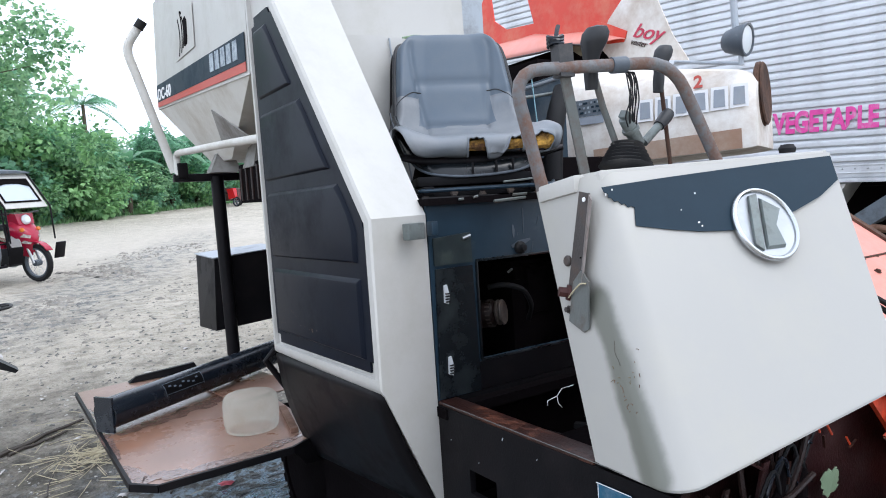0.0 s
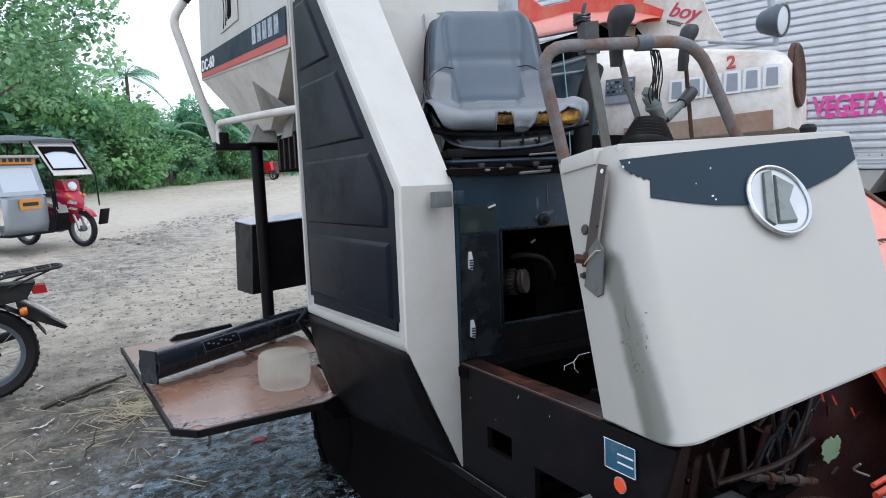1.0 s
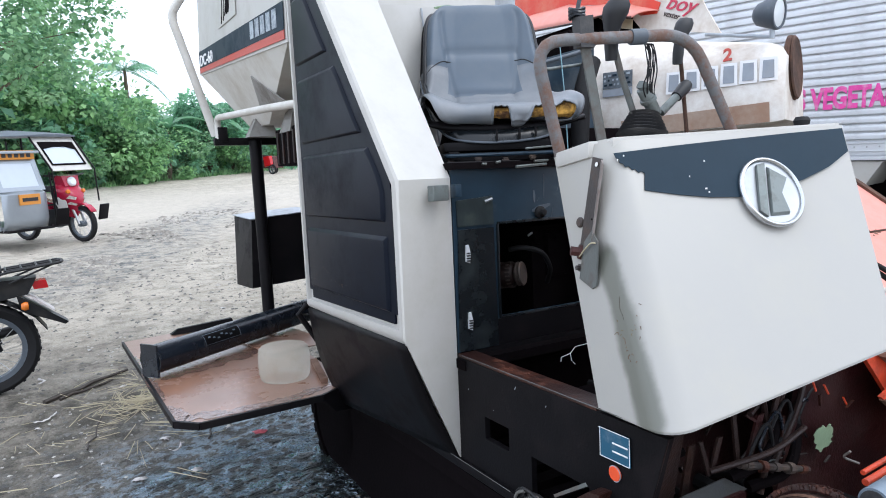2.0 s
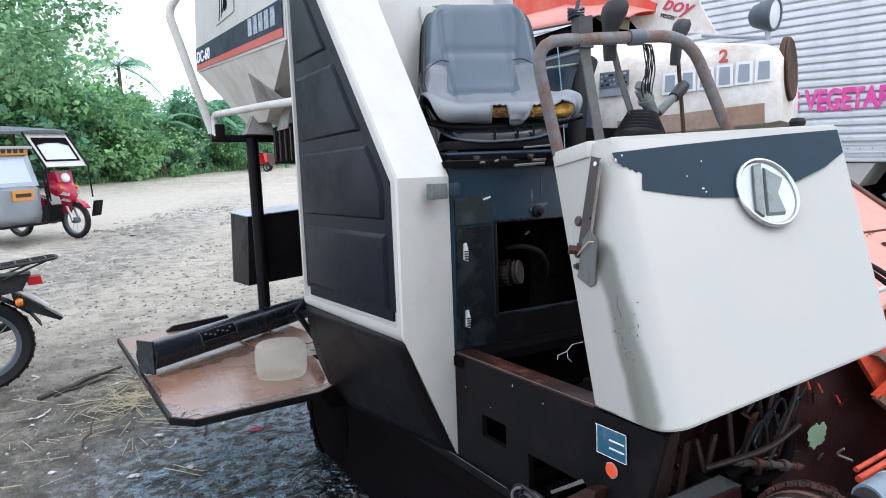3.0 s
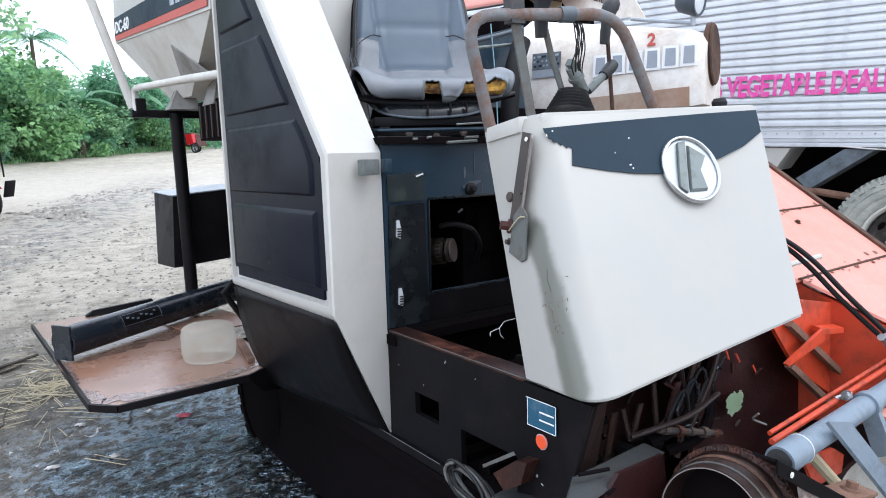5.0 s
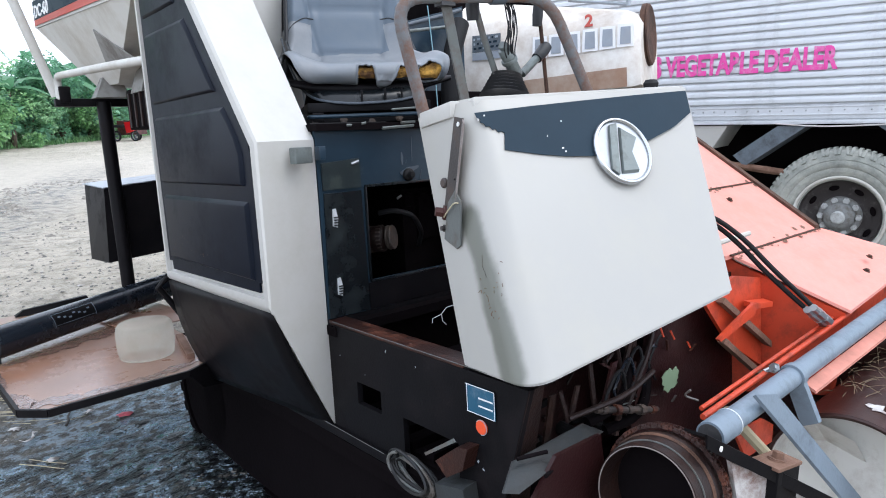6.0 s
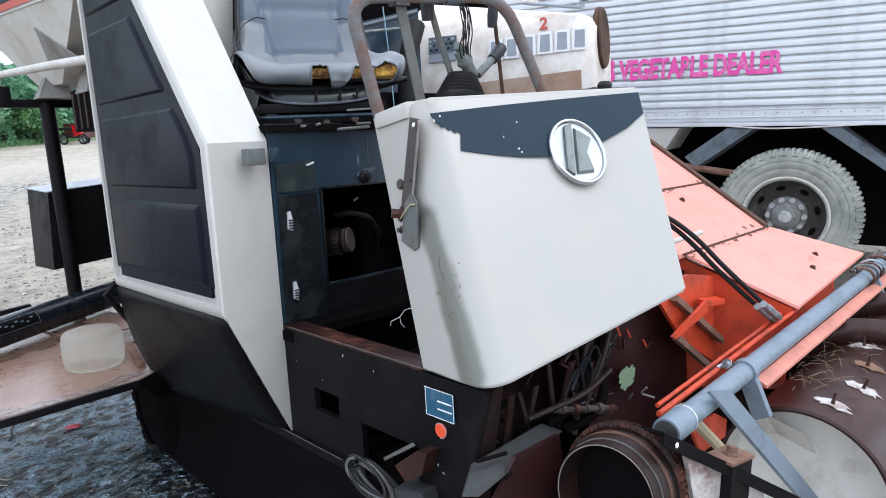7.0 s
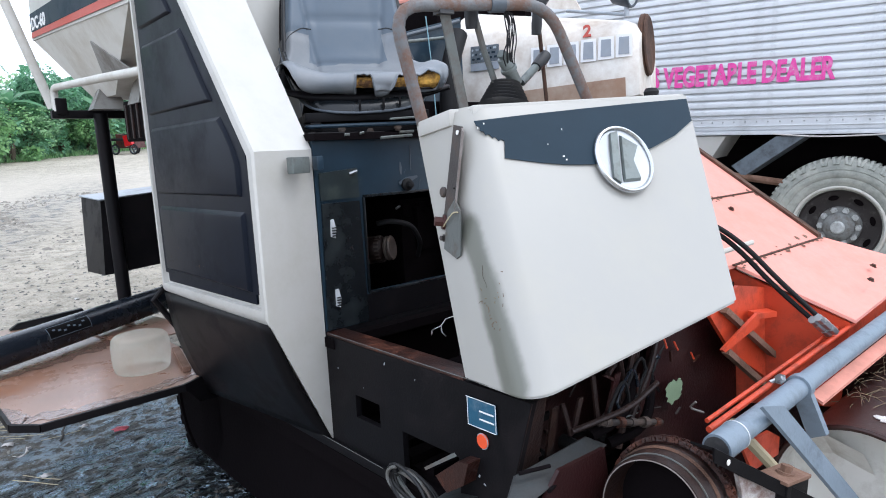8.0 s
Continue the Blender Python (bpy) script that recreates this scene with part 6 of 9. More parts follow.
    slab(bm, [(.82, .86, 1.42), (1.42, .86, 1.42), (1.42, .86, 2.03), (1.26, .86, 1.985), (1.0, .86, 1.915), (.82, .86, 1.90)], (0, .012, 0))
    scr = part("dark_screen", bm, "steel_dk", harv, "blue-black panel behind the levers", bevel=.003)
    bm = B()
    tube(bm, [(.84, .850, 1.885), (1.0, .850, 1.897), (1.26, .850, 1.967), (1.40, .850, 2.008)], .009, 8)
    part("screen_edge", bm, "guard", scr, "paler rolled edge")


thresher()


SHIELD = [V(p) for p in ((-0.147, -0.880, 0.668), (-0.034, -0.800, 0.664), (0.211, -0.800, 0.671), (0.294, -0.800, 0.622), (-0.004, -0.880, 0.663), (-0.102, -0.880, 0.648))]


def header():
    sl = lambda y: (1.28 + (y + .36) * .70) if y > -.80 else .972 + (y + .80) * .43
    bm = B()
    for y0, y1 in ((-.15, -.56), (-.568, -.80)):
        slab(bm, [(.93 + .10 * (y0 + .6), y0, sl(y0)), (1.62, y0, sl(y0)), (1.62, y1, sl(y1)), (.93 + .10 * (y1 + .6), y1, sl(y1))], (0, 0, -.012))
    fh = part("feeder_cover", bm, "orange", harv, "faded orange feeder cover plate", bevel=0.003)
    bm = B()
    slab(bm, [(.95, -.808, sl(-.808)), (1.64, -.806, sl(-.806)), (1.90, -1.060, .850), (1.17, -1.062, .795)], (0, 0, -.010))
    part("lower_cover", bm, "orange", harv, "faded orange lower cover plate", bevel=0.003)
    for y in (-.564, -.804):
        bm = B()
        box(bm, (1.275, y, sl(y) + .001), (.68, .008, .005))
        part("cover_joint", bm, "rust", fh, "rusty overlap joint")
    bm = B()
    hexa(bm, [(1.60, -.30, sl(-.30) - .02), (1.63, -.30, sl(-.30) - .02), (1.63, -.80, sl(-.8) - .02), (1.60, -.80, sl(-.8) - .02)], [(1.60, -.30, sl(-.30) + .012), (1.63, -.30, sl(-.30) + .012), (1.63, -.80, sl(-.8) + .012), (1.60, -.80, sl(-.8) + .012)])
    part("cover_edge", bm, "rust", fh, "rusty cover edge")
    for x, y in ((1.30, -.62), (1.12, -.61), (1.56, -.99), (1.40, -1.03)):
        bm = B()
        hexagon_bolt(bm, (x, y, sl(y) + .001), (0, -.5, 1), .0075, .008)
        part("cover_bolt", bm, "rust", fh)
    rj = random.Random(14)
    for y in (-.564, -.804):
        bm = B()
        for k in range(34):
            x = .95 + .67 * rj.random()
            q = V((x, y + rj.gauss(0, .012), 0))
            q.z = sl(q.y) + .0008
            r = rj.uniform(.003, .009)
            pts = [q + V((r * 1.6 * math.cos(a) * rj.uniform(.6, 1.2), r * math.sin(a) * rj.uniform(.5, 1.1), 0)) for a in [i * 1.047 for i in range(6)]]
            for p in pts:
                p.z = sl(p.y) + .0008
            slab(bm, pts, (0, 0, .0006))
        part("rust_flake", bm, "rust_lt", fh, "flaking rust along the joint")["kind"] = "stuff"
    # housing sides in deep orange
    bm = B()
    slab(bm, [(.97, -.15, 1.38), (.97, -.80, .945), (1.16, -1.05, .785), (1.16, -1.03, .52), (.97, -.75, .52), (.97, -.30, .70)], (.012, 0, 0))
    part("feeder_side", bm, "orange_dk", harv, "deep orange feeder side plate", bevel=0.003)
    bm = B()
    slab(bm, [(.66, -.86, .90), (.82, -.86, .735), (1.217, -.86, .509), (1.45, -.86, .49), (2.3, -.86, .49), (2.3, -.86, .70), (1.3, -.86, .84), (.85, -.86, .93)], (0, .012, 0))
    bw = part("header_back_wall", bm, "orange_dk", harv, "deep orange header back wall", bevel=0.003)
    # Dark sheet stands in for the shaded depth below the back wall.
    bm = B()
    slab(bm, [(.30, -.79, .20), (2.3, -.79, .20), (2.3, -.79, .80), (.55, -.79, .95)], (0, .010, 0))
    part("hollow_back", bm, "hollow", harv, "dark maroon sheet for the shaded hollow below the wall")
    for (x0, z0), (x1, z1) in (((0.739, 0.760), (1.004, 0.582)), ((0.726, 0.879), (1.202, 0.576))):
        bm = B()
        hexa(bm, [(x0, -.865, z0), (x0 + .013, -.865, z0 + .012), (x0 + .013, -.885, z0 + .012), (x0, -.885, z0)], [(x1, -.865, z1), (x1 + .013, -.865, z1 + .012), (x1 + .013, -.885, z1 + .012), (x1, -.885, z1)])
        part("wall_rib", bm, "rust_lt", bw, "dusty diagonal rib", bevel=0.002)
    bm = B()
    hexa(bm, [(0.678, -.89, 0.789), (0.692, -.89, 0.779), (0.692, -.90, 0.779), (0.678, -.90, 0.789)], [(0.887, -.89, 0.848), (0.901, -.89, 0.812), (0.901, -.90, 0.812), (0.887, -.90, 0.848)])
    slab(bm, [(0.887, -.87, 0.852), (1.014, -.87, 0.834), (1.014, -.90, 0.828), (0.887, -.90, 0.846)], (0, 0, -.016))
    part("bent_tab", bm, "orange_dk", bw, "bent deep orange tab", bevel=0.003)
    bm = B()
    slab(bm, [(.511, -1.03, .617), (.664, -1.03, .605), (.728, -1.03, .568), (.723, -1.03, .521), (.572, -1.03, .53)], (0, .008, 0))
    part("corner_tab", bm, "orange_dk", harv, "worn orange corner plate under the pipe", bevel=0.002)
    for (x, z), dx, dz, mt in (((.577, .791), .004, -.03, "rust_wet"), ((.703, .730), .03, .012, "rust_wet"), ((.422, .769), -.006, -.05, "rust_wet"), ((.466, .661), .06, -.012, "anglesteel"), ((.368, .670), .05, -.004, "lever"), ((.607, .605), .02, .012, "anglesteel")):
        bm = B()
        hexa(bm, [(x, -.80, z), (x + .008, -.80, z), (x + .008, -.806, z), (x, -.806, z)], [(x + dx, -.80, z + dz), (x + dx + .006, -.80, z + dz), (x + dx + .006, -.806, z + dz), (x + dx, -.806, z + dz)])
        part("scrap_piece", bm, mt, harv, "small worn piece catching light")
    # blue-grey pipe and its clamps
    A, Z = V((.255, -1.10, .725)), V((2.6, -1.10, .815))
    bm = B()
    tube(bm, [A, Z], .0255, 20)
    pp = part("reel_pipe", bm, "pipe", harv, "blue-grey painted steel pipe")
    bm = B()
    tube(bm, [A + V((-.01, 0, 0)), A + V((.07, 0, .003))], .031, 20)
    part("pipe_sleeve", bm, "pipe", pp)
    bm = B()
    tube(bm, [A + V((.069, 0, .003)), A + V((.072, 0, .003))], .0318, 24)
    part("sleeve_ring", bm, "galv", pp, "bright sleeve edge")
    bm = B()
    tube(bm, [A + V((-.013, 0, 0)), A + V((-.009, 0, 0))], .026, 20)
    part("pipe_mouth", bm, "worngrip", pp, "welded pipe end disc")
    d = (Z - A).normalized()
    for x in (.66, 1.83):
        p = A + d * (x - A.x)
        bm = B()
        tube(bm, [p - d * .012, p + d * .012], .032, 20)
        slab(bm, [p + V((-.012, -.03, -.01)), p + V((-.012, .005, -.035)), p + V((.01, -.02, -.13)), p + V((.01, -.06, -.11))], (.02, 0, 0))
        cl = part("pipe_clamp", bm, "pipe", pp, "welded pipe clamp", bevel=0.003)
        bm = B()
        hexagon_bolt(bm, p + V((-.035, .03, .022)), (-1, .3, .6), .009, .012)
        tube(bm, [p + V((-.05, .05, .012)), p + V((-.01, .035, .02))], .006, 8)
        part("clamp_bolt", bm, "steel", cl)
    # tangled chain and cable tied on the far clamp
    rk = random.Random(8)
    for k in range(7):
        bm = B()
        c = A + d * (1.50 + .035 * k)
        ph = rk.uniform(0, 6.3)
        tube(bm, [c + V((.016 * i - .08, .038 * math.cos(ph + i * .5), .040 * math.sin(ph + i * .5) + .012)) for i in range(13)], rk.uniform(.003, .0055), 6)
        part("tied_cable", bm, ("rust_lt", "lever", "rust_wet", "greypaint")[k % 4], pp, "rusty cable wrapped on the pipe")
    bm = B()
    tube(bm, [V((.30, -1.055, .735)), V((1.22, -1.045, .775))], .0072, 10)
    tube(bm, [V((.34, -1.03, .735)), V((1.24, -1.02, .775))], .0055, 10)
    part("hydraulic_line", bm, "orange_dk", harv, "twin orange hydraulic lines")
    bm = B()
    slab(bm, [(.70, -1.112, .714), (2.6, -1.112, .785), (2.6, -1.150, .768), (.70, -1.140, .700)], (0, 0, -.008))
    part("orange_lip", bm, "lip", harv, "faded orange header lip", bevel=0.003)
    # black hoses with fittings
    hs = None
    for k in (0, 1):
        o = V((.004, -.014, .008)) * k
        bm = B()
        tube(bm, [V((.664, -.84, 1.126)) + o, V((.739, -.86, 1.09)) + o, V((.789, -.90, 1.033)) + o * 1.2, V((.825, -.945, .967)) + o * 1.2, V((.885, -.99, .895)) + o * 1.2, V((.955, -1.03, .826)) + o], .0068, 10, bend=.1)
        hs = part("hydraulic_hose", bm, "rubber", harv, "black hydraulic hose")
        bm = B()
        p = V((.955, -1.03, .826)) + o
        q = p + V((.085, -.004, -.048))
        tube(bm, [p - (q - p) * .35, p], .0105, 10)
        tube(bm, [p, p.lerp(q, .45)], .0125, 6)
        tube(bm, [p.lerp(q, .45), p.lerp(q, .6)], .008, 10)
        tube(bm, [p.lerp(q, .6), q], .012, 6)
        part("hose_fitting", bm, "steel", hs, "steel crimped hose fitting")
    bm = B()
    tube(bm, [(.80, -.83, 1.03), (.93, -.86, 1.045)], .008, 8)
    part("hook_rod", bm, "white_old", harv)
    bm = B()
    tube(bm, [(.31, -1.02, .785), (.315, -1.0, .765), (.345, -1.02, .75)], .0025, 6, bend=.02)
    part("wire_hook", bm, "lever", harv)
    # end bracket: angle iron, bolt block, flat bar
    a, c = V((.176, -1.130, .760)), V((.535, -1.325, .508))
    s = (c - a).normalized()
    w = V((0, 0, 1)).cross(s).normalized()
    bm = B()
    hexa(bm, [a + V((0, 0, -.030)), c + V((0, 0, -.030)), c + V((0, 0, -.030)) + w * .006, a + V((0, 0, -.030)) + w * .006], [a, c, c + w * .006, a + w * .006])
    ai = part("end_angle", bm, "chassis", harv, "black angle-iron end arm", bevel=0.001)
    bm = B()
    hexa(bm, [a + V((0, .006, -.006)), c + V((0, .006, -.006)), c + V((0, .05, -.006)), a + V((0, .05, -.006))], [a + V((0, .006, 0)), c + V((0, .006, 0)), c + V((0, .05, 0)), a + V((0, .05, 0))])
    part("angle_foot", bm, "chassis", ai, "black angle foot")
    for k in (.07, .90):
        bm = B()
        lathe(bm, [(0, 0), (.006, 0), (.006, .002), (0, .002)], along(a.lerp(c, k) + V((0, -.001, -.015)), V((0, -1, 0))), 12)
        part("bolt_hole", bm, "paleplate", ai, "bolt hole showing pale behind")
    bm = B()
    slab(bm, [(.236, -1.150, .688), (.43, -1.235, .565), (.43, -1.235, .44), (.27, -1.165, .50)], (.004, .012, 0))
    part("pale_plate", bm, "flakewhite", ai, "scuffed pale plate behind the end arm", bevel=.002)
    p = V((.349, -1.193, .660))
    bm = B()
    box(bm, p + V((0, 0, .004)), (.082, .062, .008), pose(0, 0, 0, 2, 4, -10))
    part("bolt_plate", bm, "rust_lt", ai, "rusted bolt plate", bevel=0.002)
    bm = B()
    box(bm, p + V((.004, .004, -.075)), (.074, .052, .145), pose(0, 0, 0, 2, 4, -10))
    part("bolt_block", bm, "chassis", ai, "black square bolt block", bevel=0.003)
    bm = B()
    hexagon_bolt(bm, p + V((0, 0, .006)), (.25, -.1, 1), .012, .018)
    lathe(bm, [(0, 0), (.019, 0), (.019, .004), (0, .004)], along(p + V((0, 0, .004)), (.25, -.1, 1)), 18)
    part("block_bolt", bm, "rust_lt", ai, "rusted bolt and washer")
    bm = B()
    a, c = V((.415, -1.14, .776)), V((.800, -1.235, .365))
    s = V((.040, -.006, -.010))
    hexa(bm, [a - s, a + s, a + s + V((0, .006, -.006)), a - s + V((0, .006, -.006))], [c - s, c + s, c + s + V((0, .006, -.006)), c - s + V((0, .006, -.006))])
    part("flat_bar", bm, "pipe", harv, "blue-grey flat bar brace", bevel=0.002)
    bm = B()
    tube(bm, [(.44, -1.04, .70), (.70, -1.12, .42)], .014, 8)
    part("wooden_prop", bm, "straw", harv, "pale wooden prop")
    # drive sprocket with its chain
    m = along((.186, -1.026, .600), (-.97, -.10, .15))
    bm = B()
    lathe(bm, [(.104, -.03), (.118, -.03), (.122, -.012), (.122, .012), (.118, .020), (.118, .041), (.115, .048), (.112, .048), (.112, .070), (.110, .077), (.105, .077), (.102, .04)], m, 64, closed=True)
    sp = part("drive_pulley", bm, "grease", harv, "rust-brown double drive pulley")
    for prof, mt in (([(.1185, .0205), (.1222, .0130), (.1228, .0142), (.1190, .0220)], "rust"), ([(.1122, .0482), (.1152, .0482), (.1152, .0500), (.1122, .0500)], "lever"), ([(.1055, .0772), (.1075, .0772), (.1075, .0788), (.1055, .0788)], "anglepale")):
        bm = B()
        lathe(bm, prof, m, 64, closed=True)
        part("bright_rim", bm, mt, sp, "worn bright rim edge")
    bm = B()
    lathe(bm, [(0, .0), (.104, .0), (.104, -.02), (0, -.02)], m, 40)
    part("pulley_web", bm, "pit", sp)
    bm = B()
    N = 66
    for k in range(N):
        a = 2 * math.pi * k / N
        r = .1320
        for h in ((-.028, -.008) if k % 2 else (-.024, -.012)):
            box(bm, m @ V((r * math.cos(a), r * math.sin(a), h)), (.0100, .0140, .0025), m.to_3x3() @ Matrix.Rotation(a, 3, "Z"))
        lathe(bm, [(0, -.031), (.0042, -.031), (.0042, -.005), (0, -.005)], m @ Matrix.Translation((r * math.cos(a), r * math.sin(a), 0)), 6)
    part("roller_chain", bm, "rust_wet", sp, "greasy brown roller chain")
    # auger drum, open at its near end
    m = along((.75, -1.21, .426), (1, 0, .02))
    bm = B()
    lathe(bm, [(.200, 0), (.208, -.004), (.214, .0), (.212, .02), (.208, .06), (.208, 1.9), (.200, 1.9)], m, 56, closed=True)
    au = part("auger_drum", bm, "drum", harv, "brown open-ended auger drum with worn white patches")
    bm = B()
    lathe(bm, [(.199, .004), (.199, .125), (.02, .13), (0, .13)], m, 56)
    part("drum_lining", bm, "paleplate", au, "pale worn inside of the drum")
    bm = B()
    slab(bm, [m @ V(p) for p in ((.00, .04, .125), (.10, .07, .125), (.11, .15, .06), (.01, .12, .06))], (.002, .004, 0))
    slab(bm, [m @ V(p) for p in ((.10, .07, .125), (.13, .06, .125), (.14, .14, .06), (.11, .15, .06))], (.002, .004, 0))
    part("bent_flap", bm, "paleplate", au, "bent sheet flap")
    bm = B()
    prev = None
    for k in range(150):
        a = k * 2 * math.pi / 50
        h = .55 + k * .008
        q0, q1 = (bm.verts.new(m @ V((r * math.cos(a), r * math.sin(a), h))) for r in (.206, .29))
        if prev:
            bm.faces.new((prev[0], prev[1], q1, q0))
        prev = (q0, q1)
    fl = part("auger_flight", bm, "drum", au, "worn spiral flighting")
    so = fl.modifiers.new("thick", "SOLIDIFY")
    so.thickness = .005
    rg = random.Random(9)
    for k in range(7):
        h = .10 + .17 * k
        a = math.atan2(-.9, .45) + rg.uniform(-.5, .5)
        up = m.to_3x3().inverted() @ V((0, -.35, .95))
        a = math.atan2(up.y, up.x) + rg.uniform(-.6, .6)
        p = m @ V((.207 * math.cos(a), .207 * math.sin(a), h))
        dd = (p - m @ V((0, 0, h))).normalized()
        bm = B()
        tube(bm, [p, p + dd * .035], .0055, 8, r2=.003)
        part("auger_finger", bm, "rust_wet", au)
        bm = B()
        q = [m @ V((.2095 * math.cos(a + i), .2095 * math.sin(a + i), h + j)) for i, j in [(.26 * math.cos(w) * rg.uniform(.55, 1.05), .030 * math.sin(w) * rg.uniform(.5, 1.1)) for w in [x * math.pi / 9 for x in range(18)]]]
        slab(bm, q, dd * .002)
        part("worn_patch", bm, "rust_lt" if k % 3 == 2 else "flakewhite", au, "flaking white patch")
    bm = B()
    slab(bm, [(.7, -1.60, .10), (3.1, -1.60, .10), (3.1, -.80, .14), (.7, -.80, .14)], (0, 0, -.012))
    part("header_floor", bm, "maroon", harv, "brown header floor")
    bm = B()
    for k in range(150):
        p = V((.92 + rg.random() * .9, -1.10 - .14 * rg.random(), .622 + .022 * rg.random()))
        dd = V((rg.uniform(-1, 1), rg.uniform(-.6, .6), rg.uniform(-.15, .2))).normalized() * rg.uniform(.03, .09)
        tube(bm, [p, p + dd * .5 + V((0, 0, .006)), p + dd], .0009, 4)
    part("chaff", bm, "straw_dk", harv, "dry straw caught on the header")["kind"] = "stuff"
    # rusty linkage under the column
    for k, (x, y, z, dx, dy, dz, r) in enumerate(((.34, -.80, .86, .10, .02, -.30, .012), (.45, -.80, .90, -.08, .02, -.32, .014), (.58, -.78, .92, -.20, -.02, -.28, .012), (.30, -.80, .80, .24, .04, .04, .010), (.16, -.80, .70, .26, -.06, .06, .010))):
        bm = B()
        tube(bm, [(x, y, z), (x + dx * .5 + .015, y + dy, z + dz * .5), (x + dx, y + dy, z + dz)], r * .7, 8, bend=.05)
        part("linkage_rod", bm, "grease", harv, "greasy rusted linkage rod")
    for a in ([(.42, -.70, .90), (.50, -.83, .78), (.42, -.86, .68), (.30, -.84, .66)], [(.56, -.76, .92), (.60, -.82, .76), (.52, -.86, .62), (.40, -.82, .60)]):
        bm = B()
        tube(bm, [V(q) + V((-.06, .05, 0)) for q in a], .014, 10, bend=.1)
        part("drain_hose", bm, "pit", harv, "black hose below the column")
    rg2 = random.Random(5)
    for k in range(26):
        bm = B()
        p = V((.08 + .50 * rg2.random(), -.643, .50 + .34 * rg2.random()))
        s = rg2.uniform(.006, .028)
        mm = pose(0, 0, 0, rg2.uniform(-60, 60), rg2.uniform(-60, 60), rg2.uniform(0, 180))
        if k % 3:
            box(bm, p, (s, s * 2.2, s * .35), mm)
        else:
            tube(bm, [p, p + V((rg2.uniform(-.12, .12), -.01, rg2.uniform(-.10, .05)))], s * .35, 8)
        part("linkage_piece", bm, ("grease", "rust_wet", "grease", "chassis", "anglesteel")[k % 5], harv, "greasy linkage piece under the column", bevel=.001)
    # hanging straps, shaft, pins and loops in the hollow
    for a, b, w, mt in (((.176, -.74, .735), (.141, -.74, .593), .012, "grease"), ((.197, -.80, .770), (.172, -.80, .705), .008, "grease"), ((.345, -.80, .790), (.296, -.80, .679), .012, "maroon_dk"), ((.131, -.80, .775), (.160, -.80, .690), .006, "grease"), ((.245, -.80, .810), (.262, -.80, .690), .007, "grease"), ((.42, -.80, .84), (.36, -.80, .70), .009, "grease"), ((.29, -.80, .80), (.40, -.80, .735), .006, "maroon_dk")):
        bm = B()
        a, b = V(a), V(b)
        hexa(bm, [a + V((-w, 0, 0)), a + V((w, 0, 0)), a + V((w, .006, 0)), a + V((-w, .006, 0))], [b + V((-w, 0, 0)), b + V((w, 0, 0)), b + V((w, .006, 0)), b + V((-w, .006, 0))])
        part("hanging_strap", bm, mt, harv, "rusty hanging strap below the column", bevel=.001)
    bm = B()
    tube(bm, [(.241, -.815, .700), (.512, -.815, .616)], .0085, 10)
    sf = part("cross_shaft", bm, "anglesteel", harv, "worn cross shaft")
    for k in range(5):
        p = V((.241, -.815, .700)).lerp(V((.512, -.815, .616)), .08 + .2 * k)
        bm = B()
        tube(bm, [p, p + V((.02, 0, -.006))], .011 + .003 * (k % 2), 10)
        part("shaft_collar", bm, ("iron", "rust_wet", "anglesteel")[k % 3], sf)
    for k in range(6):
        bm = B()
        c = V((.33 + .045 * k, -.81, .70 + .018 * (k % 3)))
        tube(bm, [c + V((.045 * math.cos(w), .004 * k, .060 * math.sin(w) + .02 * math.sin(2 * w))) for w in [(.2 * k + i * .32) for i in range(12)]], .0042, 6)
        part("loose_cable", bm, ("rubber", "tubeblue", "rubber")[k % 3], harv, "looped dark cable below the column")
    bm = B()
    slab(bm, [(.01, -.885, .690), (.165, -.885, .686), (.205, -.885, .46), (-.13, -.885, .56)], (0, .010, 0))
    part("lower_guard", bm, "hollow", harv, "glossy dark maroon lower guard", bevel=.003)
    # Thin orange rods are painted in as glints inside the hollow.
    for x, z, dx, dz in ((.548, .835, .010, -.030), (.600, .812, .014, -.026), (.690, .760, .010, -.020)):
        bm = B()
        tube(bm, [(x, -.802, z), (x + dx, -.806, z + dz)], .003, 6)
        part("orange_glint", bm, "orange_dk", harv, "thin orange rod painted as a glint in the hollow")
    bm = B()
    pts = [V((.566 + .044 * math.cos(a) * (1 + .55 * noise.noise((math.cos(a) * 1.6, math.sin(a) * 1.6, 3)) + .35 * noise.noise((math.cos(a) * 7, math.sin(a) * 7, 5))), -.822, .688 + .030 * math.sin(a) * (1 + .5 * noise.noise((math.cos(a) * 2.2, math.sin(a) * 2.2, 8))))) for a in [i * 2 * math.pi / 44 for i in range(44)]]
    slab(bm, pts, (.006, .003, 0))
    part("green_rag", bm, "rag", harv, "pale green torn rag", bevel=.002)
    # Bulkhead takes the same dark maroon, shade put into its colour.
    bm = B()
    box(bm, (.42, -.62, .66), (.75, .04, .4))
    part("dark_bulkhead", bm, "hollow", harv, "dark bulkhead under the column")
    bm = B()
    box(bm, (.30, -.93, .45), (.9, .05, .05), pose(0, 0, 0, 0, -2, 8))
    box(bm, (.22, -.80, .36), (.60, .10, .02), pose(0, 0, 0, 20, 0, 10))
    part("cross_beam", bm, "grease", harv, "maroon cross beam", bevel=0.004)
    bm = B()
    slab(bm, SHIELD, (.004, .008, -.004))
    part("foot_plate", bm, "footgrey", harv, "dull grey-green shield plate", bevel=0.002)
    bm = B()
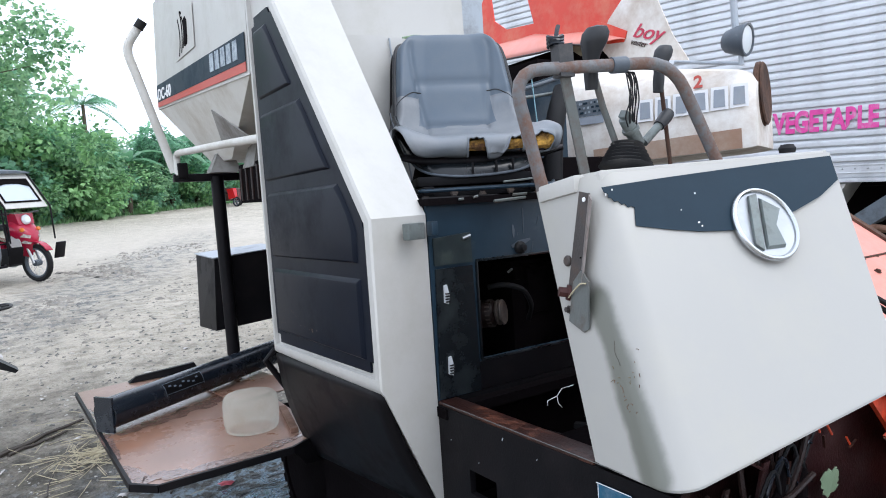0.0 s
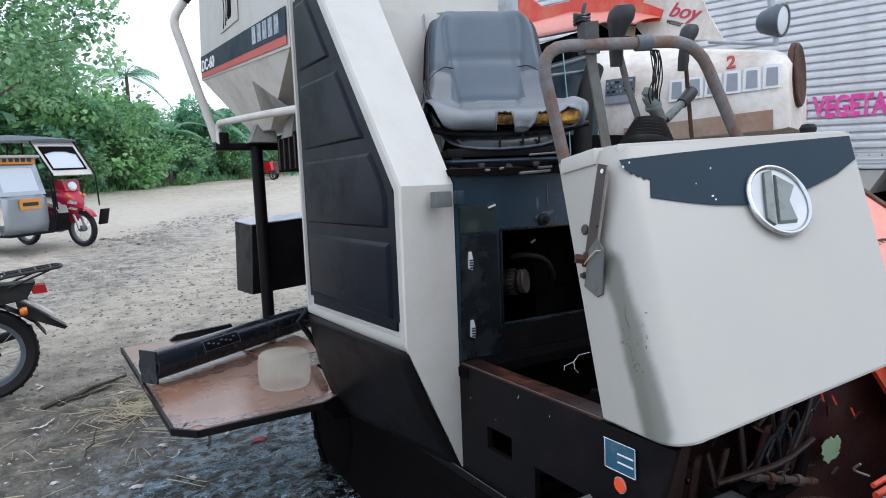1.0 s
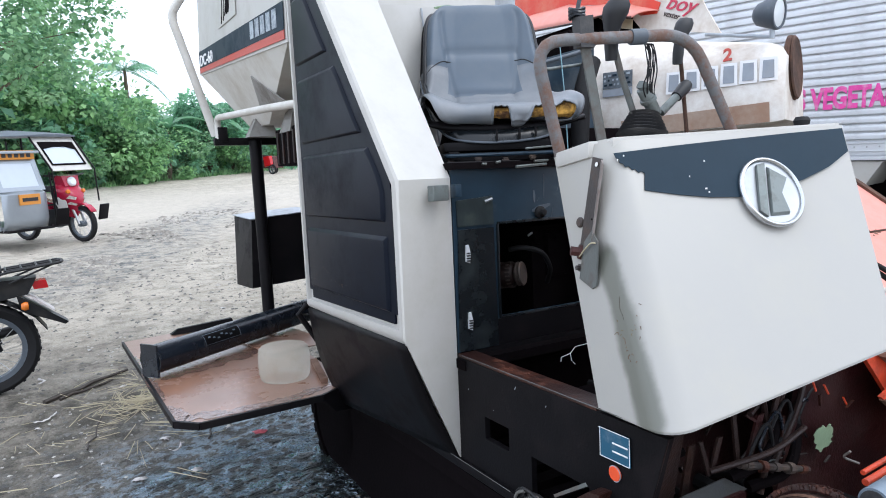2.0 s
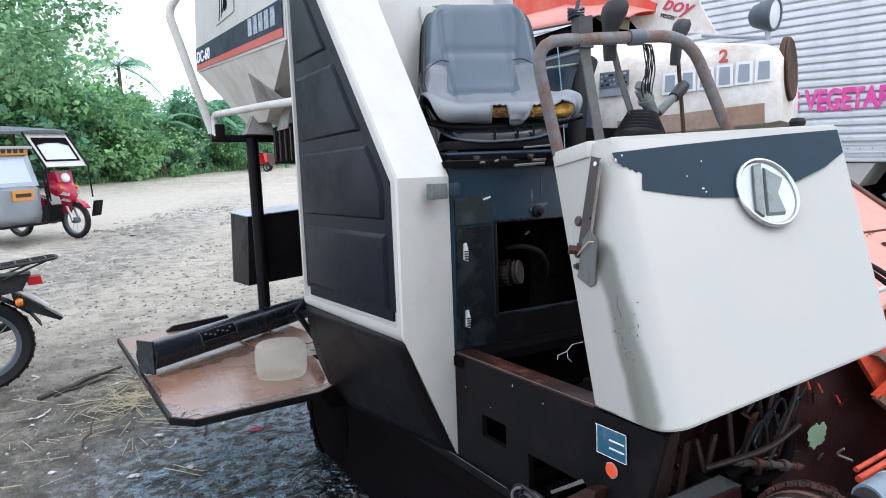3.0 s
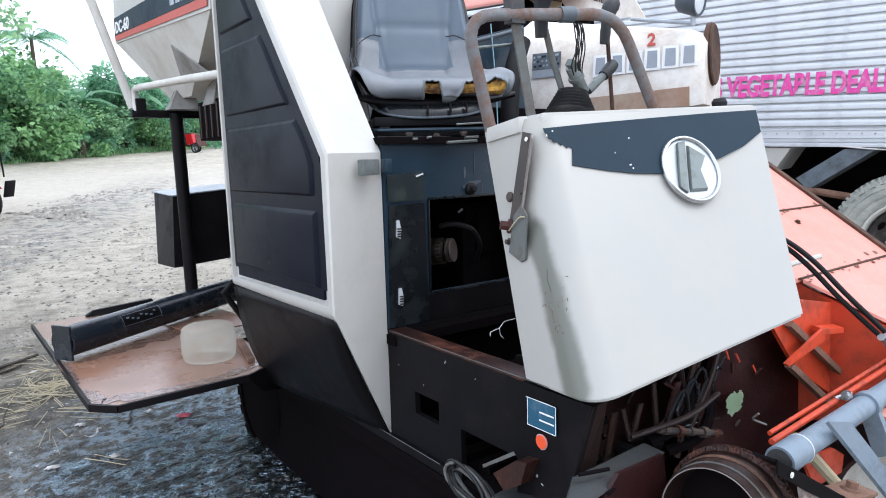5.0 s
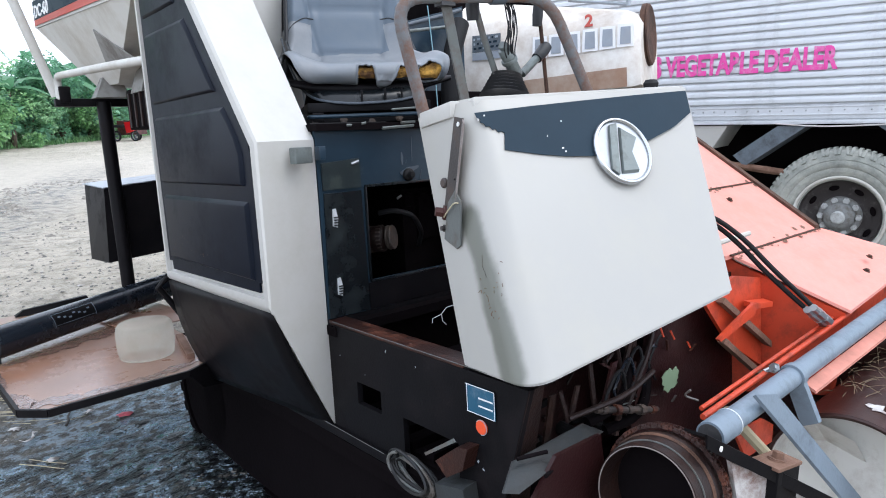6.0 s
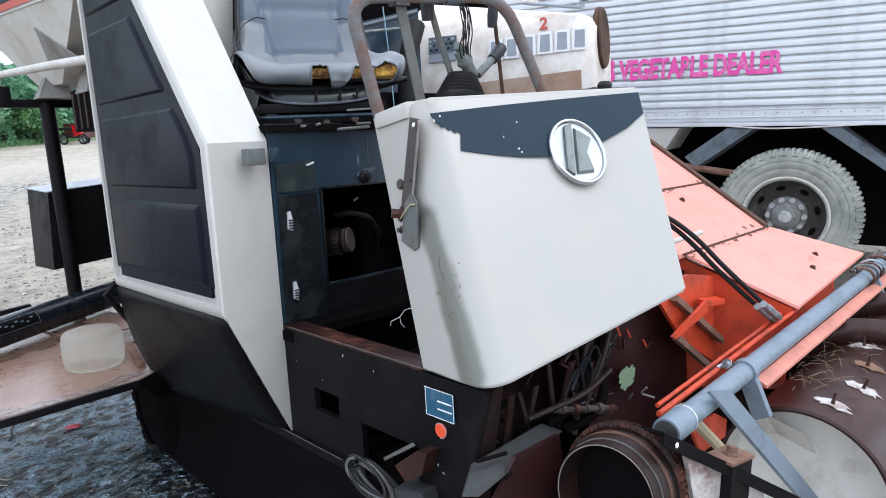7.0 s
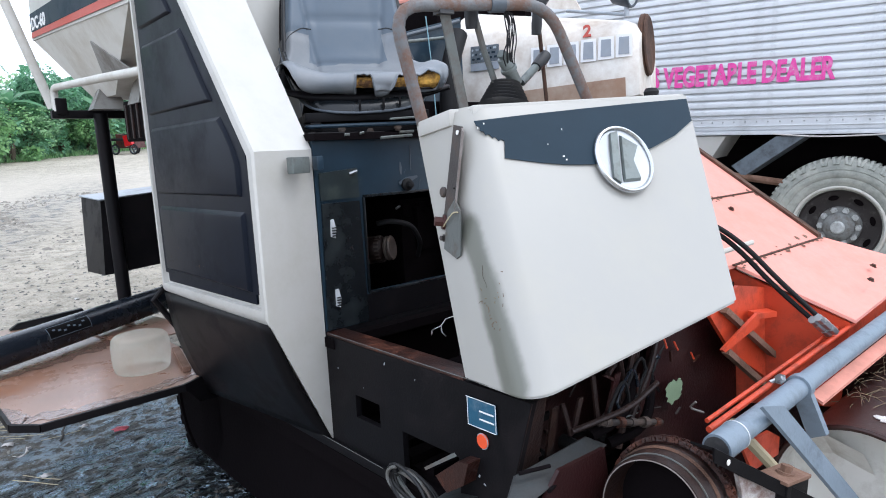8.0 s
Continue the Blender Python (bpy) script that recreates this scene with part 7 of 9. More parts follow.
    tube(bm, [SHIELD[4].lerp(SHIELD[5], .3) + V((0, -.012, .006)), SHIELD[3].lerp(SHIELD[1], .25) + V((0, -.008, .006))], .0045, 8)
    part("foot_rib", bm, "pit", harv)
    bm = B()
    tube(bm, [SHIELD[0].lerp(SHIELD[2], .45) + V((0, -.012, .02)), SHIELD[1].lerp(SHIELD[5], .3) + V((0, -.008, .03))], .0045, 8)
    part("foot_rib", bm, "pit", harv)


header()


# ---- things lying on the platform ----
def platform_things():
    m = TILT @ Matrix.Translation((-.245, 1.04, .5475)) @ Matrix.Diagonal((.96, .96, 1.15, 1))
    tb = thing("plastic_tub", m, "cloudy translucent plastic tub upturned on the rusty platform", "tub")
    bm = B()
    lathe(bm, [(.100, 0), (.107, .006), (.112, .022), (.1145, .050), (.114, .092), (.109, .114), (.098, .124), (.074, .129), (.03, .127), (0, .128)], Matrix(), 40)
    part("tub_body", bm, "tub", tb)
    bm = B()
    lathe(bm, [(.096, .0), (.103, .0), (.108, .005), (.107, .010)], Matrix(), 40)
    part("tub_rim", bm, "tub", tb, "stained rim")
    a, c = V((-.735, 1.425, .625)), V((.30, 2.10, .632))
    d = (c - a).normalized()
    pt = thing("delivery_tube", TILT @ along(a, d), "black steel delivery tube lying across the platform", "tube")
    L = (c - a).length
    bm = B()
    lathe(bm, [(.060, 0), (.066, 0), (.066, L), (.060, L)], Matrix(), 36, closed=True)
    part("tube_body", bm, "tubeblue", pt)
    bm = B()
    hexa(bm, [V(p) for p in ((-.050, -.074, -.006), (.050, -.074, -.006), (.050, .074, -.006), (-.050, .074, -.006))], [V(p) for p in ((-.050, -.074, .004), (.050, -.074, .004), (.050, .074, .004), (-.050, .074, .004))])
    part("end_flange", bm, "tubeblue", pt, bevel=0.012)
    bm = B()
    mi = (TILT @ along(a, d)).inverted() @ TILT
    toward = V((-.35, -1.0, .30)).normalized()
    ctr = a + d * .38
    up = (toward - d * toward.dot(d)).normalized()
    sd_ = d.cross(up)
    pts = []
    for j in range(9):
        an = radians(-26 + 6.5 * j)
        pts.append((up * math.cos(an) + sd_ * math.sin(an)) * .0672)
    rows = [[bm.verts.new(mi @ (ctr + d * k + q)) for q in pts] for k in (-.115, .115)]
    for j in range(8):
        bm.faces.new((rows[0][j], rows[0][j + 1], rows[1][j + 1], rows[1][j]))
    lb = part("tube_label", bm, "chassis", pt, "black printed label", sharp=60)
    bm = B()
    for k, j0, j1 in ((-.115, 0, 8), (.113, 0, 8)):
        for j in range(j0, j1):
            q = [mi @ (ctr + d * kk + p * 1.006) for kk, p in ((k, pts[j]), (k, pts[j + 1]), (k + .003, pts[j + 1]), (k + .003, pts[j]))]
            bm.faces.new([bm.verts.new(v) for v in q])
    for j in (0, 7):
        q = [mi @ (ctr + d * kk + p * 1.006) for kk, p in ((-.115, pts[j]), (.115, pts[j]), (.115, pts[j].lerp(pts[j + 1], .25)), (-.115, pts[j].lerp(pts[j + 1], .25)))]
        bm.faces.new([bm.verts.new(v) for v in q])
    for k in range(7):
        k0 = -.09 + .027 * k
        j = 2 + (k % 3)
        q = [mi @ (ctr + d * kk + p * 1.006) for kk, p in ((k0, pts[j]), (k0 + .015, pts[j]), (k0 + .015, pts[j + 1]), (k0, pts[j + 1]))]
        bm.faces.new([bm.verts.new(v) for v in q])
    part("print_bar", bm, "pipe", lb)


platform_things()


# ---- motorcycles ----
def wheel(parent, c, r, w, n_spoke=20, axis=(0, 1, 0), tyre="rubber"):
    m = along(c, axis)
    bm = B()
    t = w / 2
    prof = [(r - t * 1.6, -t * .7), (r - t * .6, -t), (r - t * .15, -t * .75), (r, -t * .3), (r, t * .3), (r - t * .15, t * .75), (r - t * .6, t), (r - t * 1.6, t * .7)]
    lathe(bm, prof, m, 40, closed=True)
    for k in range(48):
        a = 2 * math.pi * k / 48
        box(bm, m @ V(((r - .001) * math.cos(a), (r - .001) * math.sin(a), t * .3 * (-1) ** k)), (.008, .020, t * .6), m.to_3x3() @ Matrix.Rotation(a, 3, "Z"))
    part("tyre", bm, tyre, parent)
    bm = B()
    lathe(bm, [(r - t * 2.2, -t * .6), (r - t * 1.55, -t * .7), (r - t * 1.55, t * .7), (r - t * 2.2, t * .6)], m, 40, closed=True)
    lathe(bm, [(0, -t * 1.4), (.045, -t * 1.4), (.05, 0), (.045, t * 1.4), (0, t * 1.4)], m, 20)
    part("rim", bm, "guard", parent)
    bm = B()
    for k in range(n_spoke):
        a = 2 * math.pi * k / n_spoke
        tube(bm, [m @ V((.045 * math.cos(a + .4), .045 * math.sin(a + .4), t * (1 if k % 2 else -1))), m @ V(((r - t * 1.9) * math.cos(a), (r - t * 1.9) * math.sin(a), 0))], .0022, 4)
    part("spokes", bm, "steel", parent)


def dark_motorcycle():
    """Local x points to its rear, z up; the rear wheel stands at the origin."""
    mo = thing("motorcycle", pose(-1.445, 3.60, .0, 0, 0, 4), "black motorcycle with a rear rack parked on the yard", "motorcycle")
    R_ = .315
    wheel(mo, V((-.075, 0, R_)), R_, .10)
    wheel(mo, V((-1.25, 0, R_)), R_, .085)
    bm = B()
    rows = []
    for x, z, w, h in ((.07, .845, .07, .03), (.0, .838, .125, .055), (-.25, .800, .14, .065), (-.55, .76, .12, .06), (-.62, .78, .08, .04)):
        rows.append([V((x, w * math.cos(a), z + h * math.sin(a))) for a in [i * 2 * math.pi / 14 for i in range(14)]])
    rr = [[bm.verts.new(p) for p in r] for r in rows]
    for a, b in zip(rr, rr[1:]):
        for k in range(14):
            bm.faces.new((a[k], a[(k + 1) % 14], b[(k + 1) % 14], b[k]))
    bm.faces.new(rr[0]); bm.faces.new(rr[-1])
    part("saddle", bm, "blackgloss", mo, "black saddle")
    bm = B()
    tube(bm, [(.0, -.10, .80), (.07, -.115, .835), (.41, -.105, .868), (.435, 0, .870), (.41, .105, .868), (.07, .115, .835), (.0, .10, .80)], .009, 8, bend=.05)
    rack = part("rack", bm, "blackgloss", mo, "black tubular rear rack")
    for s in (-1, 1):
        bm = B()
        tube(bm, [(.08, .045 * s, .838), (.425, .040 * s, .868)], .006, 8)
        part("rack_rail", bm, "blackgloss", rack)
        bm = B()
        tube(bm, [(.10, .10 * s, .76), (.36, .10 * s, .860)], .007, 8)
        part("rack_stay", bm, "blackgloss", rack)
    for x in (.09, .18, .27, .36):
        bm = B()
        tube(bm, [(x, -.11, .838 + .08 * x), (x, .11, .838 + .08 * x)], .007, 8)
        part("rack_bar", bm, "blackgloss", rack)
    bm = B()
    hexa(bm, [(.24, -.050, .695), (.325, -.045, .695), (.325, .045, .695), (.24, .050, .695)], [(.22, -.050, .75), (.315, -.045, .752), (.315, .045, .752), (.22, .050, .75)])
    part("tail_lamp", bm, "redlens", mo, "red tail lamp", bevel=0.01)
    bm = B()
    hexa(bm, [(-.30, -.08, .60), (.20, -.075, .67), (.20, .075, .67), (-.30, .08, .60)], [(-.30, -.10, .78), (.26, -.075, .78), (.26, .075, .78), (-.30, .10, .78)])
    part("tail_fairing", bm, "blackgloss", mo, "black tail fairing", bevel=0.02)
    bm = B()
    rows = []
    for a in range(0, 9):
        an = radians(150 - a * 17)
        r = .35 + (.02 * (a - 6) if a > 6 else 0)
        rows.append([V((r * math.cos(an) - .09, y, R_ + r * math.sin(an) + (.02 if abs(y) < .05 else 0))) for y in (-.075, -.05, 0, .05, .075)])
    rr = [[bm.verts.new(p) for p in r] for r in rows]
    for a, b in zip(rr, rr[1:]):
        for k in range(4):
            bm.faces.new((a[k], a[k + 1], b[k + 1], b[k]))
    fe = part("rear_fender", bm, "blackgloss", mo, "black rear fender", sharp=60)
    so = fe.modifiers.new("thick", "SOLIDIFY")
    so.thickness = .006
    bm = B()
    hexa(bm, [(.15, -.085, .56), (.40, -.06, .425), (.40, .06, .425), (.15, .085, .56)], [(.13, -.085, .68), (.42, -.06, .44), (.42, .06, .44), (.13, .085, .68)])
    part("mudguard", bm, "blackgloss", mo, "black mudguard flap", bevel=0.012)
    bm = B()
    slab(bm, [(.20, -.07, .655), (.34, -.06, .53), (.34, .06, .53), (.20, .07, .655)], (.006, 0, .008))
    part("number_plate", bm, "litter", mo, "pale number plate", bevel=0.003)
    for s in (-1, 1):
        bm = B()
        lathe(bm, [(0, -.02), (.02, -.02), (.03, 0), (.026, .022), (0, .026)], along((.17, .125 * s, .60), (1, 0, 0)), 16)
        tube(bm, [(.16, .05 * s, .61), (.165, .11 * s, .602)], .007, 8)
        part("indicator", bm, "amber", mo, "amber indicator")
    bm = B()
    for s in (-1, 1):
        tube(bm, [(0, .10 * s, R_), (-.12, .12 * s, .72)], .022, 12)
        tube(bm, [(0, .07 * s, R_), (-.5, .08 * s, .33)], .018, 8)
    tube(bm, [(-.5, 0, .35), (-.62, 0, .74), (-1.0, 0, .80)], .03, 10)
    tube(bm, [(-.5, .13, .30), (-.1, .14, .36), (.22, .14, .42)], .035, 12)
    tube(bm, [(-1.25, .08, R_), (-1.02, .07, 1.0)], .022, 10)
    tube(bm, [(-1.25, -.08, R_), (-1.02, -.07, 1.0)], .022, 10)
    tube(bm, [(-.95, .35, 1.02), (-1.02, .15, 1.0), (-1.02, -.15, 1.0), (-.95, -.35, 1.02)], .013, 8)
    part("frame_tubes", bm, "blackgloss", mo, "dark frame and shock absorbers")
    bm = B()
    box(bm, (-.62, 0, .38), (.34, .24, .26))
    part("engine", bm, "greypaint", mo, bevel=0.04)
    bm = B()
    box(bm, (-.80, 0, .82), (.36, .24, .18))
    part("fuel_tank", bm, "blackgloss", mo, bevel=0.06)


dark_motorcycle()


def tricycle():
    """Local x points the way it drives, z up; front wheel near (0,0)."""
    tk = thing("tricycle", pose(-.60, 12.75, .0, 0, 0, -51) @ Matrix.Scale(1.22, 4), "motor tricycle with a grey sidecar and crimson moped", "tricycle")
    R_ = .285
    wheel(tk, V((0, 0, R_)), R_, .075, tyre="rubber")
    wheel(tk, V((-1.22, 0, R_)), R_, .08)
    wheel(tk, V((-1.0, -1.02, R_)), R_, .09)
    # moped
    bm = B()
    for s in (-1, 1):
        tube(bm, [(0, .06 * s, R_), (-.16, .055 * s, .66)], .02, 8)
    part("fork", bm, "steel", tk, "bright front fork")
    bm = B()
    rings = []
    for z, xf, hw in ((.36, -.12, .05), (.44, -.05, .085), (.54, .0, .125), (.64, .03, .17), (.73, .01, .20), (.81, -.06, .20), (.88, -.14, .16), (.92, -.20, .10)):
        rings.append([bm.verts.new((-.28 + (xf + .28) * abs(math.cos(a)) ** .8, hw * math.sin(a), z + .04 * abs(math.sin(a)))) for a in [radians(-90 + 15 * k) for k in range(13)]])
    for p, q in zip(rings, rings[1:]):
        for k in range(12):
            bm.faces.new((p[k], p[k + 1], q[k + 1], q[k]))
        bm.faces.new((p[12], p[0], q[0], q[12]))
    bm.faces.new(rings[0])
    bm.faces.new(rings[-1][::-1])
    hexa(bm, [(-.5, -.10, .40), (-1.3, -.12, .62), (-1.3, .12, .62), (-.5, .10, .40)], [(-.5, -.1, .62), (-1.35, -.10, .78), (-1.35, .10, .78), (-.5, .1, .62)])
    part("fairing", bm, "pink", tk, "crimson fairing", sharp=50)
    for s in (-1, 1):
        bm = B()
        slab(bm, [(-.10, .125 * s, .48), (-.20, .165 * s, .44), (-.30, .175 * s, .62), (-.20, .165 * s, .80), (-.135, .14 * s, .70)], (0, .012 * s, 0))
        part("side_flash", bm, "litter", tk, "pale fairing flash", bevel=.004)
    for s in (-1, 1):
        for z, w in ((.70, .035), (.60, .025)):
            bm = B()
            slab(bm, [(.010, .06 * s, z), (-.05, .135 * s, z + .035), (-.09, .165 * s, z + .03 - w), (.0, .075 * s, z - w)], (.010, .006 * s, .004))
            part("fairing_stripe", bm, "flakewhite", tk, "pale stripe on the fairing")
    bm = B()
    rows = []
    for k in range(9):
        an = radians(35 + 14 * k)
        rows.append([bm.verts.new((.335 * math.cos(an), y, R_ + .335 * math.sin(an))) for y in (-.055, -.03, .03, .055)])
    for a, b in zip(rows, rows[1:]):
        for k in range(3):
            bm.faces.new((a[k], a[k + 1], b[k + 1], b[k]))
    ff = part("front_fender", bm, "pink", tk, "crimson front fender", sharp=60)
    so = ff.modifiers.new("thick", "SOLIDIFY")
    so.thickness = .01
    bm = B()
    hexa(bm, [(-.12, -.13, .88), (-.32, -.15, .88), (-.32, .15, .88), (-.12, .13, .88)], [(-.16, -.15, 1.04), (-.34, -.17, 1.06), (-.34, .17, 1.06), (-.16, .15, 1.04)])
    part("head_cowl", bm, "pink", tk, "crimson headlamp cowl", bevel=0.065, segs=4)
    bm = B()
    lathe(bm, [(0, .03), (.05, .025), (.075, 0), (.075, -.03), (0, -.03)], along((-.115, 0, .95), (1, 0, .15)), 20)
    part("headlamp", bm, "glass", tk, "clear headlamp")
    bm = B()
    tube(bm, [(-.28, .36, 1.06), (-.26, .1, 1.04), (-.26, -.1, 1.04), (-.28, -.36, 1.06)], .014, 8)
    box(bm, (-.85, 0, .84), (.75, .24, .09))
    box(bm, (-.62, 0, .38), (.42, .25, .28))
    part("saddle", bm, "grip", tk, bevel=0.03)
    # dark engine, pedals, exhaust and inner shield
    bm = B()
    box(bm, (-.36, 0, .62), (.07, .30, .50), pose(0, 0, 0, 0, -14, 0))
    part("leg_shield", bm, "blackgloss", tk, "black inner leg shield", bevel=.025)
    bm = B()
    for k in range(5):
        lathe(bm, [(0, -.004), (.10 - .006 * k, -.004), (.10 - .006 * k, .004), (0, .004)], along((-.52 + .03 * k, 0, .42), (1, 0, .1)), 16)
    part("cylinder_fin", bm, "guard", tk, "grey finned cylinder")
    bm = B()
    tube(bm, [(-.45, .10, .36), (-.60, .14, .22), (-1.45, .17, .30)], .035, 10, bend=.1)
    part("exhaust", bm, "steel", tk, "dull steel exhaust")
    bm = B()
    tube(bm, [(-.62, -.30, .27), (-.62, .30, .27)], .014, 8)
    tube(bm, [(-.10, -.38, .62), (-.40, -.42, .60), (-.9, -.42, .62)], .014, 8)
    tube(bm, [(-.05, -.40, .30), (-.10, -.40, 1.12)], .012, 8)
    tube(bm, [(-.95, -.42, .32), (-.90, -.42, 1.60)], .014, 8)
    part("crash_bar", bm, "chassis", tk, "black crash bars and foot rest")
    for s in (-1, 1):
        bm = B()
        lathe(bm, [(0, .02), (.028, .014), (.034, 0), (.030, -.03), (0, -.035)], along((-.06, .14 * s, .80), (1, .3 * s, .1)), 14)
        part("indicator", bm, "amber", tk, "amber indicator")
    # canopy and windscreen
    bm = B()
    tops, lows = [], []
    for x, hw, up in ((-.36, .40, .02), (-.42, .43, .04), (-.66, .44, .06), (-1.30, .44, .10), (-1.84, .42, .08)):
        ys = [-.04 - hw + hw * k / 6 for k in range(13)]
        tops.append([bm.verts.new((x, y, 1.665 + .015 * (-x) + up * max(0, 1 - ((y + .04) / hw) ** 2) ** .6)) for y in ys])
        lows.append([bm.verts.new((x, y, 1.648 + .015 * (-x))) for y in ys])
    for g in (tops, lows):
        for p, q in zip(g, g[1:]):
            for k in range(12):
                bm.faces.new((p[k], p[k + 1], q[k + 1], q[k]))
    for p, q in ((tops[0], lows[0]), (tops[-1], lows[-1]), ([r[0] for r in tops], [r[0] for r in lows]), ([r[12] for r in tops], [r[12] for r in lows])):
        for k in range(len(p) - 1):
            bm.faces.new((p[k], p[k + 1], q[k + 1], q[k]))
    part("canopy", bm, "guard", tk, "dull dark grey canopy", sharp=40)
    bm = B()
    plate(bm, (-.38, .34), (0, .62), [(-.30, .26, .12, .50)], lambda u, v: (-.06 - v * .62, u, 1.12 + v * .84), (.012, 0, .008))
    part("screen_surround", bm, "white", tk, "white windscreen surround", bevel=0.003)
    bm = B()
    slab(bm, [(-.130, -.30, 1.222), (-.130, .26, 1.222), (-.366, .26, 1.540), (-.366, -.30, 1.540)], (.006, 0, .004))
    part("windscreen", bm, "window", tk)
    bm = B()
    plate(bm, (-.325, .285), (.095, .525), [(-.298, .258, .122, .498)], lambda u, v: (-.046 - v * .62, u, 1.128 + v * .84), (.010, 0, .006))
    part("screen_seal", bm, "pit", tk, "black rubber screen seal")
    bm = B()
    slab(bm, [(-.292, -.30, 1.46), (-.318, -.1, 1.495), (-.318, .1, 1.495), (-.285, .26, 1.45), (-.355, .26, 1.545), (-.355, -.30, 1.545)], (.012, 0, .008))
    part("screen_valance", bm, "pit", tk)
    bm = B()
    for y in (-.40, .36):
        tube(bm, [(-.03, y, 1.14), (.0, y, .62)], .012, 8)
        tube(bm, [(-.44, y, 1.66), (-.03, y, 1.14)], .014, 8)
        tube(bm, [(-1.6, y, 1.70), (-1.6, y, .5)], .014, 8)
    tube(bm, [(-.15, -.4, .30), (-1.5, -.4, .32), (-1.5, -1.2, .32), (.0, -1.2, .30), (.0, -.5, .30), (-.15, -.4, .30)], .02, 8)
    part("canopy_post", bm, "chassis", tk, "dark frame tubes")
    for y in (-.36, .40):
        bm = B()
        box(bm, (.03, y, .44), (.03, .20, .26), pose(0, 0, 0, 0, 14, 8 if y > 0 else -8))
        part("leg_guard", bm, "chassis", tk, "black leg guard", bevel=0.02)
    # sidecar
    bm = B()
    rows = []
    for y in range(9):
        a = -1.22 + y * .0875
        bul = .10 * (1 - ((y - 4) / 4) ** 2)
        rows.append([V((-.10 + bul, a, .30)), V((-.05 + bul, a, .45)), V((-.06 + bul, a, .82)), V((-.18 + bul * .6, a, .88))])
    rr = [[bm.verts.new(p) for p in r] for r in rows]
    for a, b in zip(rr, rr[1:]):
        for k in range(3):
            bm.faces.new((a[k], a[k + 1], b[k + 1], b[k]))
    fp = part("sidecar_nose", bm, "trikegrey", tk, "dull grey sidecar nose", sharp=50)
    so = fp.modifiers.new("thick", "SOLIDIFY")
    so.thickness = .015
    bm = B()
    box(bm, (.045, -.87, .74), (.02, .32, .15))
    part("number_plate", bm, "ochre", fp, "ochre number plate")
    bm = B()
    box(bm, (.058, -.87, .74), (.006, .24, .05))
    part("print_bar", bm, "grip", fp)
    bm = B()
    plate(bm, (-1.22, -.50), (.86, 1.32), [(-1.14, -.58, .92, 1.26)], lambda u, v: (-.10 - (v - .86) * .35, u, v), (.02, 0, 0))
    part("sidecar_screen_surround", bm, "trikegrey", tk, bevel=0.004)
    bm = B()
    slab(bm, [(-.112, -1.14, .92), (-.112, -.58, .92), (-.232, -.58, 1.26), (-.232, -1.14, 1.26)], (.006, 0, 0))
    part("sidecar_screen", bm, "window", tk)
    bm = B()
    box(bm, (-.22, -.86, 1.38), (.05, .66, .13))
    sg = part("sign_board", bm, "ochre", tk, "ochre sign board", bevel=0.005)
    bm = B()
    for k in range(6):
        box(bm, (-.192, -1.10 + .095 * k, 1.38), (.004, .06, .07))
    part("print_bar", bm, "grip", sg)
    bm = B()
    box(bm, (-.85, -.86, .34), (1.4, .72, .06))
    box(bm, (-.85, -1.22, .62), (1.4, .03, .52))
    box(bm, (-1.5, -.86, .85), (.04, .72, 1.0))
    box(bm, (-.85, -.86, 1.42), (1.4, .76, .04))
    part("sidecar_body", bm, "trikegrey", tk, "grey sidecar body", bevel=0.01)


tricycle()


